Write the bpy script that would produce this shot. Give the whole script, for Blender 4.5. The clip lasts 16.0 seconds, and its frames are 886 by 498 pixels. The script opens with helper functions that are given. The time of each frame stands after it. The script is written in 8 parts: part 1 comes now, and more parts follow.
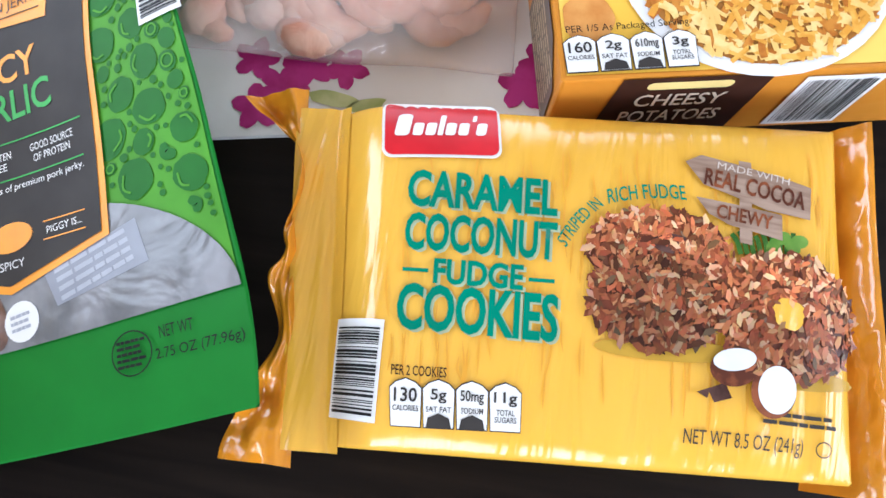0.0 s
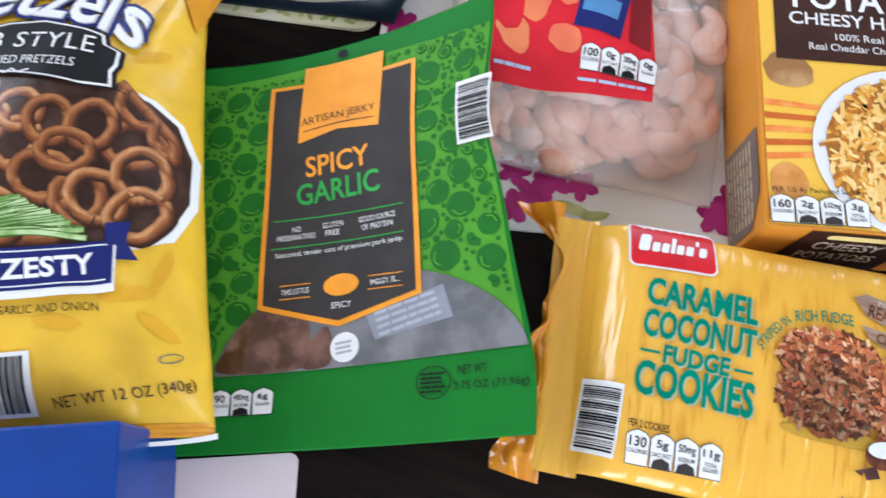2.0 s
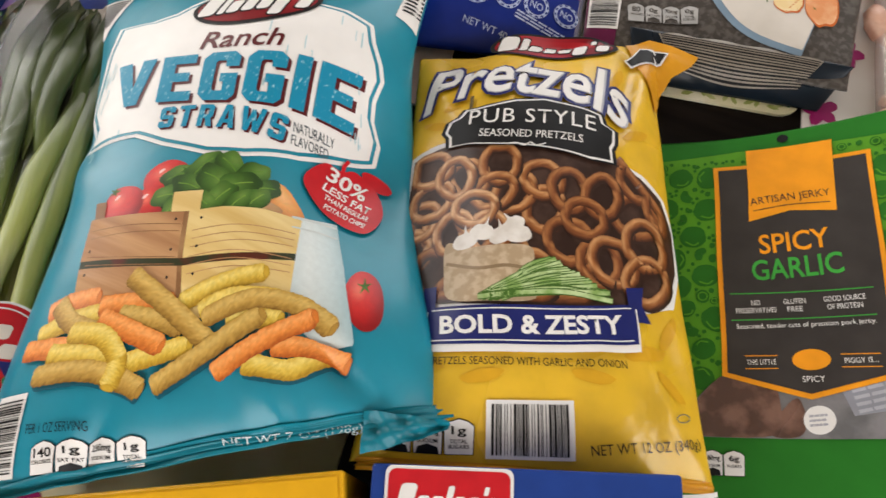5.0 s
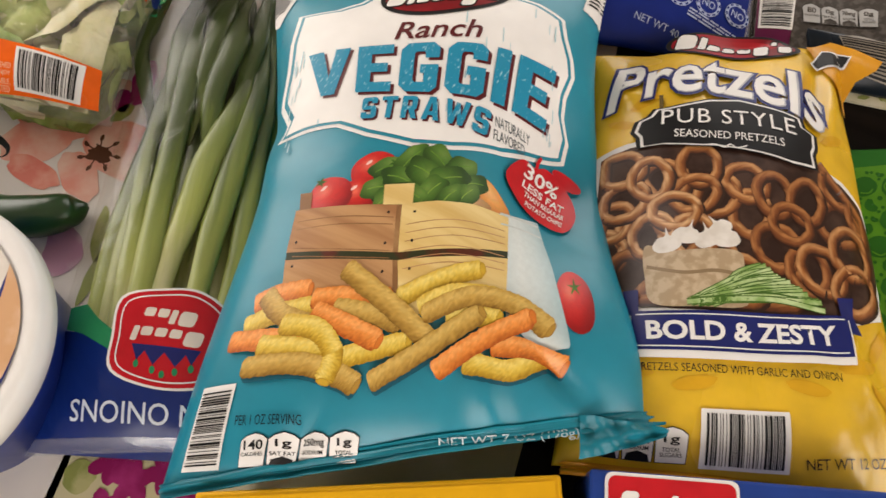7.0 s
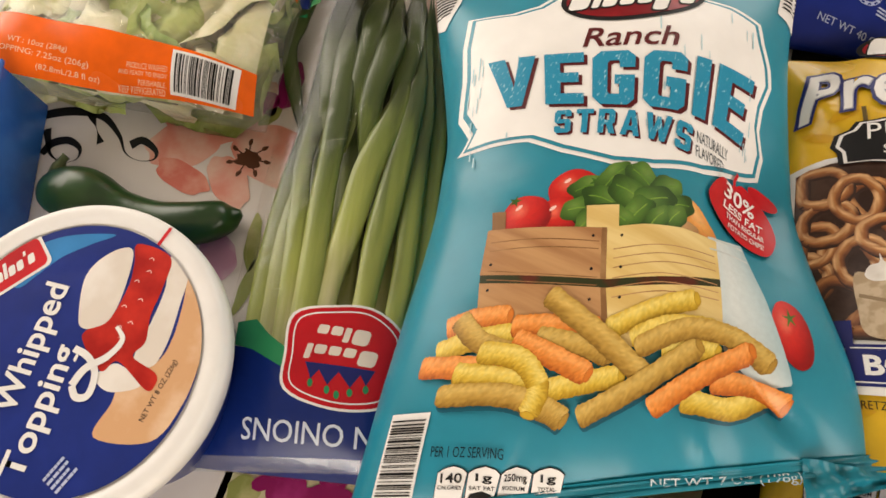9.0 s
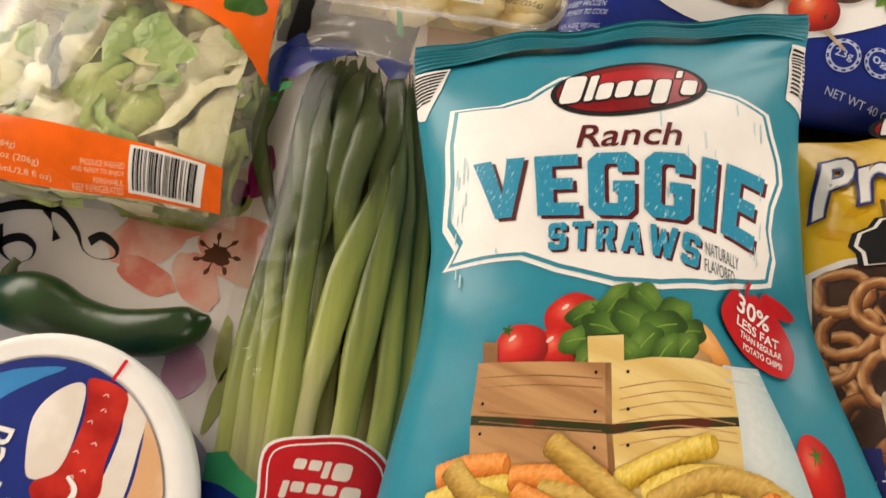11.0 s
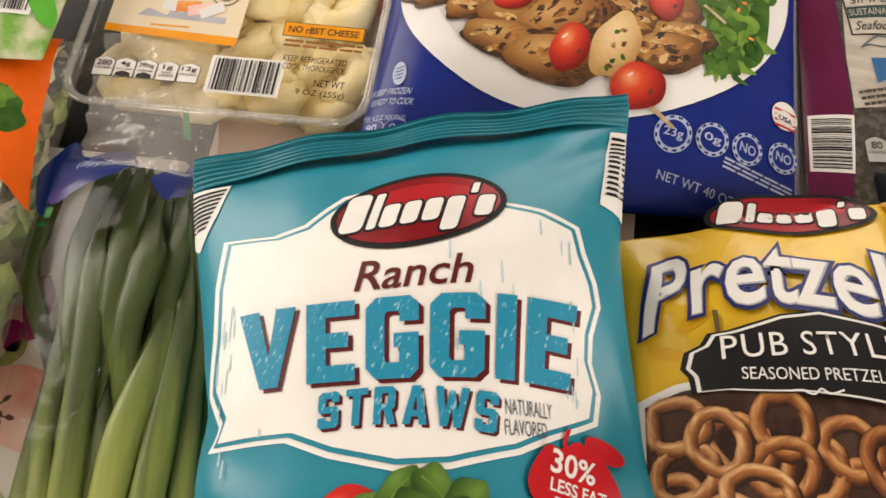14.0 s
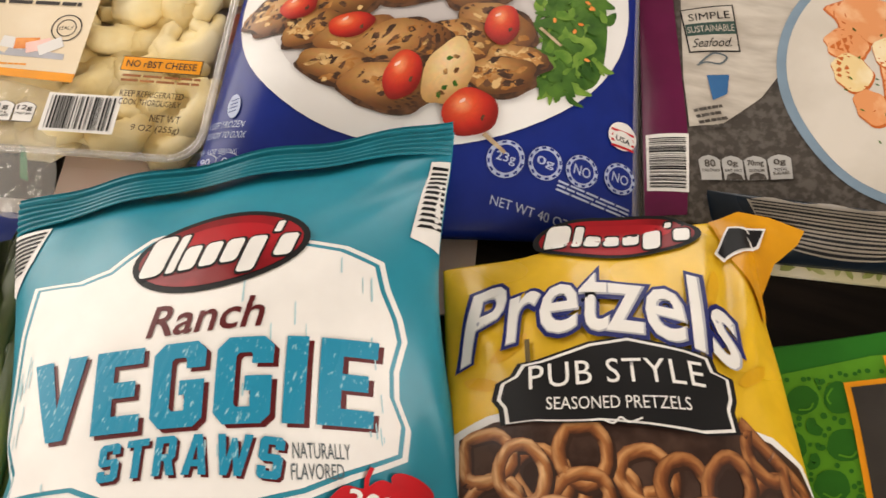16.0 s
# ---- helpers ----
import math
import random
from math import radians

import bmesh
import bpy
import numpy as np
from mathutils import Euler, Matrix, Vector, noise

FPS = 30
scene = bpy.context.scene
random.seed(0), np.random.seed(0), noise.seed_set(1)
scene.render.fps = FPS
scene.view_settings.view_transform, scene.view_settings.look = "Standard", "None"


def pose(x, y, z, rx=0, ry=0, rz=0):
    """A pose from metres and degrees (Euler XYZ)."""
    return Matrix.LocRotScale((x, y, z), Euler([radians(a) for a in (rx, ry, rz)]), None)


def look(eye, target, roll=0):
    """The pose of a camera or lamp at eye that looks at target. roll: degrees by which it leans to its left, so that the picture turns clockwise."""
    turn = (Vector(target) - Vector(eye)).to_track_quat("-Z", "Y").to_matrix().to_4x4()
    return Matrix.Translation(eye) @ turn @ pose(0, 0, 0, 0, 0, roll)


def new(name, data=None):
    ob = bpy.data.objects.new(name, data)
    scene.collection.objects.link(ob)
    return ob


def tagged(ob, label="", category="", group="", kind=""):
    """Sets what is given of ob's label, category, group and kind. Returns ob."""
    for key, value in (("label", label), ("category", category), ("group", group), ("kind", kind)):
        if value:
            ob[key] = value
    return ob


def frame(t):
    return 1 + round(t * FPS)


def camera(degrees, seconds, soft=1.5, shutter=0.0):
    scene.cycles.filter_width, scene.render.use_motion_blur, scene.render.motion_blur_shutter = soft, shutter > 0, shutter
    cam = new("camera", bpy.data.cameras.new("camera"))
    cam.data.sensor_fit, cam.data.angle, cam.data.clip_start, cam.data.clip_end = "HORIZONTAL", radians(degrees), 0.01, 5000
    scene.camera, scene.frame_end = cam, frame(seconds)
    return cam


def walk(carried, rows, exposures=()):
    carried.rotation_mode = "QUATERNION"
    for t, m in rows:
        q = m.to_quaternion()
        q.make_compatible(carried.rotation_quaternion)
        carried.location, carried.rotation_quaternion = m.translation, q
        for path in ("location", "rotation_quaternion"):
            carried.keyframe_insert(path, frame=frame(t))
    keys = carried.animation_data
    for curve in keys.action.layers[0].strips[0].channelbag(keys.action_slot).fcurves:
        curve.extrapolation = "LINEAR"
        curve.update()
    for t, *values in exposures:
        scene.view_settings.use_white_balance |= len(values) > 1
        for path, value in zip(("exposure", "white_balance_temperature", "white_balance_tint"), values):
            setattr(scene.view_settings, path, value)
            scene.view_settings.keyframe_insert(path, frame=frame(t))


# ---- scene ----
cam = camera(60.2, 16.0, shutter=0.35)
PATH = [
    (0, (-0.028, 0.057, 0.256), (-0.074, 0.551, -1.681), 4.5),
    (0.5, (-0.036, 0.052, 0.272), (-0.084, 0.567, -1.66), 5.4),
    (1, (-0.054, 0.043, 0.306), (-0.144, 0.614, -1.609), 3.5),
    (1.5, (-0.074, 0.035, 0.323), (-0.214, 0.617, -1.585), 2.0),
    (2, (-0.103, 0.024, 0.337), (-0.271, 0.635, -1.56), 2.6),
    (2.5, (-0.142, 0.011, 0.353), (-0.346, 0.637, -1.535), 0.8),
    (3, (-0.178, -0.001, 0.357), (-0.441, 0.635, -1.521), -2.5),
    (3.5, (-0.205, -0.009, 0.363), (-0.507, 0.622, -1.511), -4.3),
    (4, (-0.231, -0.019, 0.364), (-0.567, 0.614, -1.504), -5.9),
    (4.5, (-0.25, -0.027, 0.367), (-0.617, 0.609, -1.493), -7.3),
    (5, (-0.27, -0.037, 0.371), (-0.66, 0.594, -1.486), -8.4),
    (5.2, (-0.28, -0.039, 0.372), (-0.671, 0.587, -1.486), -8.5),
    (7.3, (-0.352, -0.068, 0.368), (-0.794, 0.522, -1.491), -10.8),
    (7.5, (-0.358, -0.068, 0.366), (-0.815, 0.505, -1.494), -12.2),
    (8, (-0.377, -0.072, 0.365), (-0.87, 0.445, -1.503), -16.9),
    (8.2, (-0.384, -0.077, 0.365), (-0.884, 0.434, -1.503), -17.3),
    (10.3, (-0.427, -0.056, 0.362), (-0.943, 0.456, -1.502), -18.1),
    (10.5, (-0.428, -0.049, 0.359), (-0.942, 0.467, -1.504), -18.2),
    (11, (-0.431, -0.029, 0.352), (-0.926, 0.51, -1.509), -17.3),
    (11.5, (-0.433, -0.014, 0.346), (-0.906, 0.54, -1.516), -16.4),
    (12, (-0.433, 0.003, 0.341), (-0.887, 0.567, -1.524), -15.7),
    (12.5, (-0.432, 0.015, 0.335), (-0.868, 0.588, -1.531), -15.0),
    (13, (-0.423, 0.03, 0.329), (-0.839, 0.623, -1.535), -13.9),
    (13.5, (-0.416, 0.043, 0.325), (-0.804, 0.643, -1.543), -12.8),
    (14, (-0.404, 0.053, 0.322), (-0.772, 0.663, -1.547), -11.6),
    (14.5, (-0.393, 0.062, 0.321), (-0.749, 0.671, -1.55), -11.4),
    (15, (-0.379, 0.071, 0.322), (-0.727, 0.688, -1.548), -11.2),
    (15.5, (-0.365, 0.081, 0.322), (-0.701, 0.699, -1.55), -10.8),
    (16, (-0.349, 0.085, 0.321), (-0.675, 0.711, -1.55), -10.3),
]
walk(cam, [(t, look(eye, target, roll)) for t, eye, target, roll in PATH], [(0, 0.72, 5120, 10), (1.5, 0.58, 5150, 10), (2.5, 0.46, 5200, 10), (3.5, 0.33, 5650, 11), (4.2, 0.25, 6050, 11), (5, 0.13, 6350, 12), (7.5, 0.05, 6900, 14), (10.5, 0.16, 7300, 13), (16, 0.19, 6950, 13)])

# ---- light ----
world = bpy.data.worlds.new("world")
scene.world = world
world.use_nodes = True
wn = world.node_tree.nodes
sky = wn.new("ShaderNodeTexSky")
sky.sky_type, sky.sun_disc = "NISHITA", False
sky.sun_elevation, sky.sun_rotation = radians(38), radians(200)
wn["Background"].inputs["Strength"].default_value = 0.12
world.node_tree.links.new(sky.outputs["Color"], wn["Background"].inputs["Color"])


def area_lamp(name, eye, target, sx, sy, watts, colour):
    data = bpy.data.lights.new(name, "AREA")
    data.shape, data.size, data.size_y, data.energy, data.color = "RECTANGLE", sx, sy, watts, colour
    ob = new(name, data)
    ob.matrix_world = look(eye, target)
    return ob


# West and north lamps stand in for window light from the upper left.
area_lamp("window_light", (-1.93, 0.45, 0.62), (-0.3, 0.1, 0.0), 1.35, 1.15, 23.5, (1.0, 0.94, 0.86))
area_lamp("window_light", (-0.25, 2.03, 0.62), (-0.3, 0.1, 0.0), 1.3, 1.15, 14.0, (1.0, 0.95, 0.88))
# South lamp: added fill for slopes facing the viewer, no window known there.
area_lamp("window_light", (0.0, -1.83, 0.75), (-0.3, 0.1, 0.0), 1.3, 1.0, 24.0, (1.0, 0.94, 0.86))
# East lamp: added fill that brightens the right-hand packs, no known source.
area_lamp("window_light", (1.63, -0.15, 0.70), (-0.3, 0.1, 0.0), 1.4, 1.1, 22.0, (1.0, 0.94, 0.86))


# ---- materials ----
def nodes_of(m):
    m.use_nodes = True
    return m.node_tree.nodes, m.node_tree.links


MATS = {}


def paint(name, colour, rough=0.35, metal=0.0, grain=0.06, scale=60.0, wrinkle=0.2, wscale=18.0, second=None, mix=(0.45, 0.6), sheen=0.24, stretch=(1, 1, 1), dist=0.004, fine=0.0, sub=0.0):
    """Film, card, paint or food: a base colour that drifts at two scales, with creases as bump."""
    if name in MATS:
        return MATS[name]
    m = bpy.data.materials.new(name)
    n, l = nodes_of(m)
    b = n["Principled BSDF"]
    b.inputs["Roughness"].default_value = rough
    b.inputs["Metallic"].default_value = metal
    b.inputs["Specular IOR Level"].default_value = sheen
    if sub:
        b.inputs["Subsurface Weight"].default_value = sub
        b.inputs["Subsurface Radius"].default_value = (0.01, 0.006, 0.004)
        b.inputs["Subsurface Scale"].default_value = 0.3
    co = n.new("ShaderNodeTexCoord")
    mp = n.new("ShaderNodeMapping")
    mp.inputs["Scale"].default_value = stretch
    l.new(co.outputs["Object"], mp.inputs["Vector"])
    nz = n.new("ShaderNodeTexNoise")
    nz.inputs["Scale"].default_value, nz.inputs["Detail"].default_value = scale, 6.0
    l.new(mp.outputs["Vector"], nz.inputs["Vector"])
    ramp = n.new("ShaderNodeValToRGB")
    c = Vector(colour)
    if second is None:
        lo, hi = c * (1 - 2.2 * grain), c * (1 + 1.6 * grain)
        ramp.color_ramp.elements[0].position, ramp.color_ramp.elements[1].position = 0.3, 0.7
    else:
        lo, hi = c, Vector(second)
        ramp.color_ramp.elements[0].position, ramp.color_ramp.elements[1].position = mix
    ramp.color_ramp.elements[0].color = (*[min(1, max(0, x)) for x in lo], 1)
    ramp.color_ramp.elements[1].color = (*[min(1, max(0, x)) for x in hi], 1)
    l.new(nz.outputs["Fac"], ramp.inputs["Fac"])
    l.new(ramp.outputs["Color"], b.inputs["Base Color"])
    big = n.new("ShaderNodeTexNoise")
    big.inputs["Scale"].default_value = scale * 0.13
    l.new(co.outputs["Object"], big.inputs["Vector"])
    rr = n.new("ShaderNodeMapRange")
    rr.inputs["To Min"].default_value, rr.inputs["To Max"].default_value = rough * 0.8, min(1.0, rough * 1.25)
    l.new(big.outputs["Fac"], rr.inputs["Value"])
    l.new(rr.outputs["Result"], b.inputs["Roughness"])
    if wrinkle or fine:
        w = n.new("ShaderNodeTexNoise")
        w.inputs["Scale"].default_value, w.inputs["Detail"].default_value, w.inputs["Roughness"].default_value = wscale, 2.5, 0.5
        w.inputs["Distortion"].default_value = 0.9
        l.new(mp.outputs["Vector"], w.inputs["Vector"])
        bump = n.new("ShaderNodeBump")
        bump.inputs["Strength"].default_value, bump.inputs["Distance"].default_value = max(wrinkle, 0.001), dist
        l.new(w.outputs["Fac"], bump.inputs["Height"])
        last = bump
        if fine:
            b2 = n.new("ShaderNodeBump")
            b2.inputs["Strength"].default_value, b2.inputs["Distance"].default_value = fine, 0.0006
            l.new(nz.outputs["Fac"], b2.inputs["Height"])
            l.new(bump.outputs["Normal"], b2.inputs["Normal"])
            last = b2
        l.new(last.outputs["Normal"], b.inputs["Normal"])
    MATS[name] = m
    return m


def clear_film(name, tint=(1, 1, 1), gloss=0.14, rough=0.12, wrinkle=0.9, wscale=35.0, haze=0.04, dist=0.003, rim=0.20):
    """Thin clear plastic: it lets light through, shines at its creases and is a little milky."""
    m = bpy.data.materials.new(name)
    n, l = nodes_of(m)
    n.remove(n["Principled BSDF"])
    out = n["Material Output"]
    tr, gl, df = n.new("ShaderNodeBsdfTransparent"), n.new("ShaderNodeBsdfGlossy"), n.new("ShaderNodeBsdfDiffuse")
    tr.inputs["Color"].default_value = (*tint, 1)
    gl.inputs["Roughness"].default_value = rough
    df.inputs["Color"].default_value = (0.85, 0.84, 0.82, 1)
    co, nz, bump = n.new("ShaderNodeTexCoord"), n.new("ShaderNodeTexNoise"), n.new("ShaderNodeBump")
    nz.inputs["Scale"].default_value, nz.inputs["Detail"].default_value, nz.inputs["Distortion"].default_value = wscale, 3.0, 1.2
    bump.inputs["Strength"].default_value, bump.inputs["Distance"].default_value = wrinkle, dist
    l.new(co.outputs["Object"], nz.inputs["Vector"])
    l.new(nz.outputs["Fac"], bump.inputs["Height"])
    l.new(bump.outputs["Normal"], gl.inputs["Normal"])
    lw = n.new("ShaderNodeLayerWeight")
    lw.inputs["Blend"].default_value = 0.25
    l.new(bump.outputs["Normal"], lw.inputs["Normal"])
    add = n.new("ShaderNodeMath")
    add.operation, add.use_clamp = "MULTIPLY_ADD", True
    add.inputs[1].default_value, add.inputs[2].default_value = rim, gloss * 0.5
    l.new(lw.outputs["Facing"], add.inputs[0])
    m1, m2 = n.new("ShaderNodeMixShader"), n.new("ShaderNodeMixShader")
    m1.inputs["Fac"].default_value = haze
    l.new(tr.outputs[0], m1.inputs[1])
    l.new(df.outputs[0], m1.inputs[2])
    l.new(add.outputs[0], m2.inputs["Fac"])
    l.new(m1.outputs[0], m2.inputs[1])
    l.new(gl.outputs[0], m2.inputs[2])
    l.new(m2.outputs[0], out.inputs["Surface"])
    return m


def wood(name, dark, light, rough, scale=9.0):
    m = bpy.data.materials.new(name)
    n, l = nodes_of(m)
    b = n["Principled BSDF"]
    b.inputs["Specular IOR Level"].default_value = 0.10
    co, mp = n.new("ShaderNodeTexCoord"), n.new("ShaderNodeMapping")
    mp.inputs["Scale"].default_value = (1.0, 14.0, 14.0)
    mp.inputs["Rotation"].default_value = (0, 0, radians(-12))
    l.new(co.outputs["Object"], mp.inputs["Vector"])
    nz = n.new("ShaderNodeTexNoise")
    nz.inputs["Scale"].default_value, nz.inputs["Detail"].default_value, nz.inputs["Distortion"].default_value = scale, 8.0, 0.6
    l.new(mp.outputs["Vector"], nz.inputs["Vector"])
    ramp = n.new("ShaderNodeValToRGB")
    ramp.color_ramp.elements[0].position, ramp.color_ramp.elements[1].position = 0.35, 0.7
    ramp.color_ramp.elements[0].color, ramp.color_ramp.elements[1].color = (*dark, 1), (*light, 1)
    l.new(nz.outputs["Fac"], ramp.inputs["Fac"])
    l.new(ramp.outputs["Color"], b.inputs["Base Color"])
    b.inputs["Roughness"].default_value = rough
    bump = n.new("ShaderNodeBump")
    bump.inputs["Strength"].default_value, bump.inputs["Distance"].default_value = 0.15, 0.001
    l.new(nz.outputs["Fac"], bump.inputs["Height"])
    l.new(bump.outputs["Normal"], b.inputs["Normal"])
    return m


# ---- packs ----
def bend(x, p, q):
    return max(0.0, 1.0 - abs(2 * x - 1) ** p) ** q


class Pack:
    """A pack that lies on the table: four corners (x, y, z: top left, top right, bottom right, bottom left), its print's
    width and length, and the swell of its upper face. at(u, v) gives a point of that face."""

    def __init__(self, tl, tr, br, bl, wide, long, swell=0.0, ps=2.4, qs=0.5, pt=2.6, qt=0.6, waist=0.0, fold=None, floor=0.0, warp=None):
        self.c, self.wide, self.long, self.swell = (tl, tr, br, bl), wide, long, swell
        self.p, self.waist, self.fold, self.floor, self.warp = (ps, qs, pt, qt), waist, fold, floor, warp
        self.keep = False
        self.mid = tuple(sum(k[i] for k in self.c) / 4 for i in (0, 1))
        ua = math.atan2(tr[1] + br[1] - tl[1] - bl[1], tr[0] + br[0] - tl[0] - bl[0])
        va = math.atan2(tl[1] + tr[1] - bl[1] - br[1], tl[0] + tr[0] - bl[0] - br[0])
        self.slant = math.degrees(ua - va) + 90 if tl[:2] != bl[:2] else 0.0

    def settle(self, u, v):
        """Where a point of the flat print comes to lie once the pack is filled."""
        if self is not PRETZEL:
            return u, v
        return u, v - 0.43 * pretzel_settle(min(1, max(0, u / self.wide)), min(1, max(0, v / self.long)))

    def edge(self, u, v):
        s, t = u / self.wide, v / self.long
        s = 0.5 + (s - 0.5) * (1 - self.waist * max(0.0, math.sin(math.pi * min(1, max(0, t)))))
        if self.warp:
            s += self.warp(s, t)
        tl, tr, br, bl = self.c
        return [(1 - t) * ((1 - s) * bl[i] + s * br[i]) + t * ((1 - s) * tl[i] + s * tr[i]) for i in range(3)]

    def unwarp(self, u, v):
        """The print's u whose place after the pinch of the sides is u."""
        if not (self.keep and self.warp):
            return u
        s, t = u / self.wide, v / self.long
        k = s
        for _ in range(8):
            k += 0.7 * (s - k - self.warp(k, t))
        return min(max(k, 0.004), 0.996) * self.wide

    def up(self, u, v):
        s, t = min(1, max(0, u / self.wide)), min(1, max(0, v / self.long))
        ps, qs, pt, qt = self.p
        h = self.swell * bend(s, ps, qs) * bend(t, pt, qt)
        return h + (self.fold(s, t) if self.fold else 0.0)

    def at(self, u, v):
        x, y, z = self.edge(u, v)
        return (x, y, z + self.up(u, v))


def veggie_fold(s, t):
    """The bag stands plump down to its foot, has a hollow along one side and shallow creases that run in from its seals."""
    d = min(max(t, 0.0), 1 - t)
    foot = 0.0
    if t < 0.5:
        k = (max(t, 0.0) + 0.02) / 1.04
        foot = 0.042 * bend(s, 2.2, 0.55) * (bend(k, 2.8, 0.42) - bend(max(t, 0.0), 2.8, 1.0))
    hollow = -0.031 * math.exp(-((s - 0.88) / 0.16) ** 2 - ((t - 0.46) / 0.19) ** 2)
    ridge = 0.0022 * math.sin(21 * s + 2) * math.exp(-d * 9) * bend(s, 4, 1) + 0.0016 * math.sin(9 * s + 11 * t) * bend(s, 3, 1) * bend(t, 2, 1)
    crease = 0.0045 * math.exp(-((s - 0.62 - 0.5 * (0.2 - t)) / 0.035) ** 2 - ((t - 0.03) / 0.07) ** 2) - 0.006 * math.exp(-((s - 0.86 + 0.9 * (t - 0.05)) / 0.030) ** 2 - ((t - 0.08) / 0.06) ** 2) - 0.004 * math.exp(-((s - 0.30 - 0.6 * t) / 0.03) ** 2 - ((t - 0.02) / 0.06) ** 2)
    pull = -0.004 * math.exp(-((t - 0.62 + 0.5 * s) / 0.035) ** 2 - (s / 0.22) ** 2) + 0.0025 * math.exp(-((t - 0.53 + 0.3 * s) / 0.04) ** 2 - (s / 0.25) ** 2) - 0.003 * math.exp(-((t - 0.93 + 0.35 * (1 - s)) / 0.025) ** 2 - ((1 - s) / 0.22) ** 2)
    return foot + hollow + ridge + crease + pull


def veggie_side(s, t):
    """The puffed bag's sides pull in between its corners."""
    left = 0.092 * math.exp(-((t - 0.55) / 0.25) ** 2)
    right = -0.045 * math.exp(-((t - 0.72) / 0.20) ** 2) + 0.035 * math.exp(-((t - 0.12) / 0.15) ** 2)
    return left * max(0.0, 1 - max(0.0, s) / 0.25) ** 2 + right * max(0.0, (min(s, 1.0) - 0.75) / 0.25) ** 2


def pretzel_settle(s, t):
    """How the weight of the pretzels sets the film: fuller towards the foot, sunk along one side."""
    return 0.0095 * bend(s, 3, 0.6) * math.exp(-((t - 0.05) / 0.13) ** 2) - 0.009 * math.exp(-((s - 0.13) / 0.14) ** 2 - ((t - 0.5) / 0.32) ** 2)


def pretzel_fold(s, t):
    d = min(t, 1 - t)
    seal = 0.002 * math.sin(17 * s + 1) * math.exp(-d * 8) * bend(s, 4, 1) + 0.0016 * math.sin(12 * s - 9 * t) * bend(s, 3, 1) * bend(t, 2, 1)
    crinkle = 0.0026 * math.sin(34 * (s + 0.7 * t)) * math.exp(-((s - 0.88) / 0.14) ** 2 - ((t - 0.22) / 0.16) ** 2) + 0.0026 * math.sin(40 * (s - 0.5 * t)) * math.exp(-((s - 0.90) / 0.13) ** 2 - ((t - 0.84) / 0.13) ** 2) + 0.0022 * math.sin(30 * (s + 0.9 * t)) * math.exp(-((s - 0.10) / 0.10) ** 2 - ((t - 0.86) / 0.10) ** 2)
    return seal + crinkle + pretzel_settle(s, t)


def jerky_fold(s, t):
    return -0.013 * bend(s, 2, 1) * 0.85 + 0.004 * bend(s, 3, 0.8) * bend(t, 3, 1) + 0.0008 * math.sin(15 * t + 6 * s)


def jerky_side(s, t):
    """The right edge swings out at the foot and in at the shoulder."""
    k = 0.055 * math.exp(-((t - 0.10) / 0.24) ** 2) - 0.045 * math.exp(-((t - 0.70) / 0.16) ** 2)
    return k * max(0.0, min(1.05, s)) ** 6


def cookie_fold(s, t):
    return -0.011 * max(0.0, 1 - s / 0.1) ** 1.4 + 0.0006 * math.sin(26 * s) * math.exp(-t * 7) + 0.0006 * math.sin(5 * s + 9 * t) + 0.0016 * math.exp(-((s - 0.63) / 0.018) ** 2 - ((t - 0.08) / 0.14) ** 2) + 0.0010 * math.exp(-((s - 0.93 - 0.1 * t) / 0.02) ** 2 - ((t - 0.1) / 0.2) ** 2)


def chicken_fold(s, t):
    return 0.0018 * math.sin(10 * s + 7 * t) * bend(s, 3, 1) + 0.0012 * math.sin(19 * s - 5 * t) * bend(t, 3, 1)


VEGGIE = Pack((-0.5706, 0.1429, 0.043), (-0.4069, 0.2273, 0.046), (-0.3130, 0.0004, 0.058), (-0.4739, -0.1076, 0.052), 0.19, 0.259, 0.042, 2.2, 0.55, 2.8, 1.0, 0.10, veggie_fold, warp=veggie_side)
VEGGIE.keep = True
PRETZEL = Pack((-0.3968, 0.1735, 0.030), (-0.2873, 0.2334, 0.022), (-0.1925, 0.0243, 0.028), (-0.3359, -0.0284, 0.046), 0.145, 0.222, 0.030, 2.4, 0.55, 2.8, 0.95, 0.05, pretzel_fold)
JERKY = Pack((-0.273, 0.1827, 0.006), (-0.144, 0.2396, 0.050), (-0.080, 0.0567, 0.046), (-0.2157, 0.007, 0.006), 0.145, 0.188, 0.0, fold=jerky_fold, warp=jerky_side)
COOKIE = Pack((-0.0737, 0.1536, 0.036), (0.0803, 0.171, 0.036), (0.0903, 0.0655, 0.036), (-0.0571, 0.0515, 0.036), 0.155, 0.104, 0.009, 4, 0.6, 4, 0.6, 0.0, cookie_fold)
CHICKEN = Pack((-0.5637, 0.4028, 0.012), (-0.374, 0.458, 0.012), (-0.322, 0.215, 0.004), (-0.5107, 0.1629, 0.028), 0.198, 0.248, 0.021, 3, 0.6, 3, 0.6, 0.02, chicken_fold)
SEAFOOD = Pack((-0.378, 0.445, 0.012), (-0.205, 0.47, 0.012), (-0.185, 0.244, 0.020), (-0.3234, 0.2272, 0.008), 0.15, 0.225, 0.007, 3, 0.6, 3, 0.6, 0.0, chicken_fold)
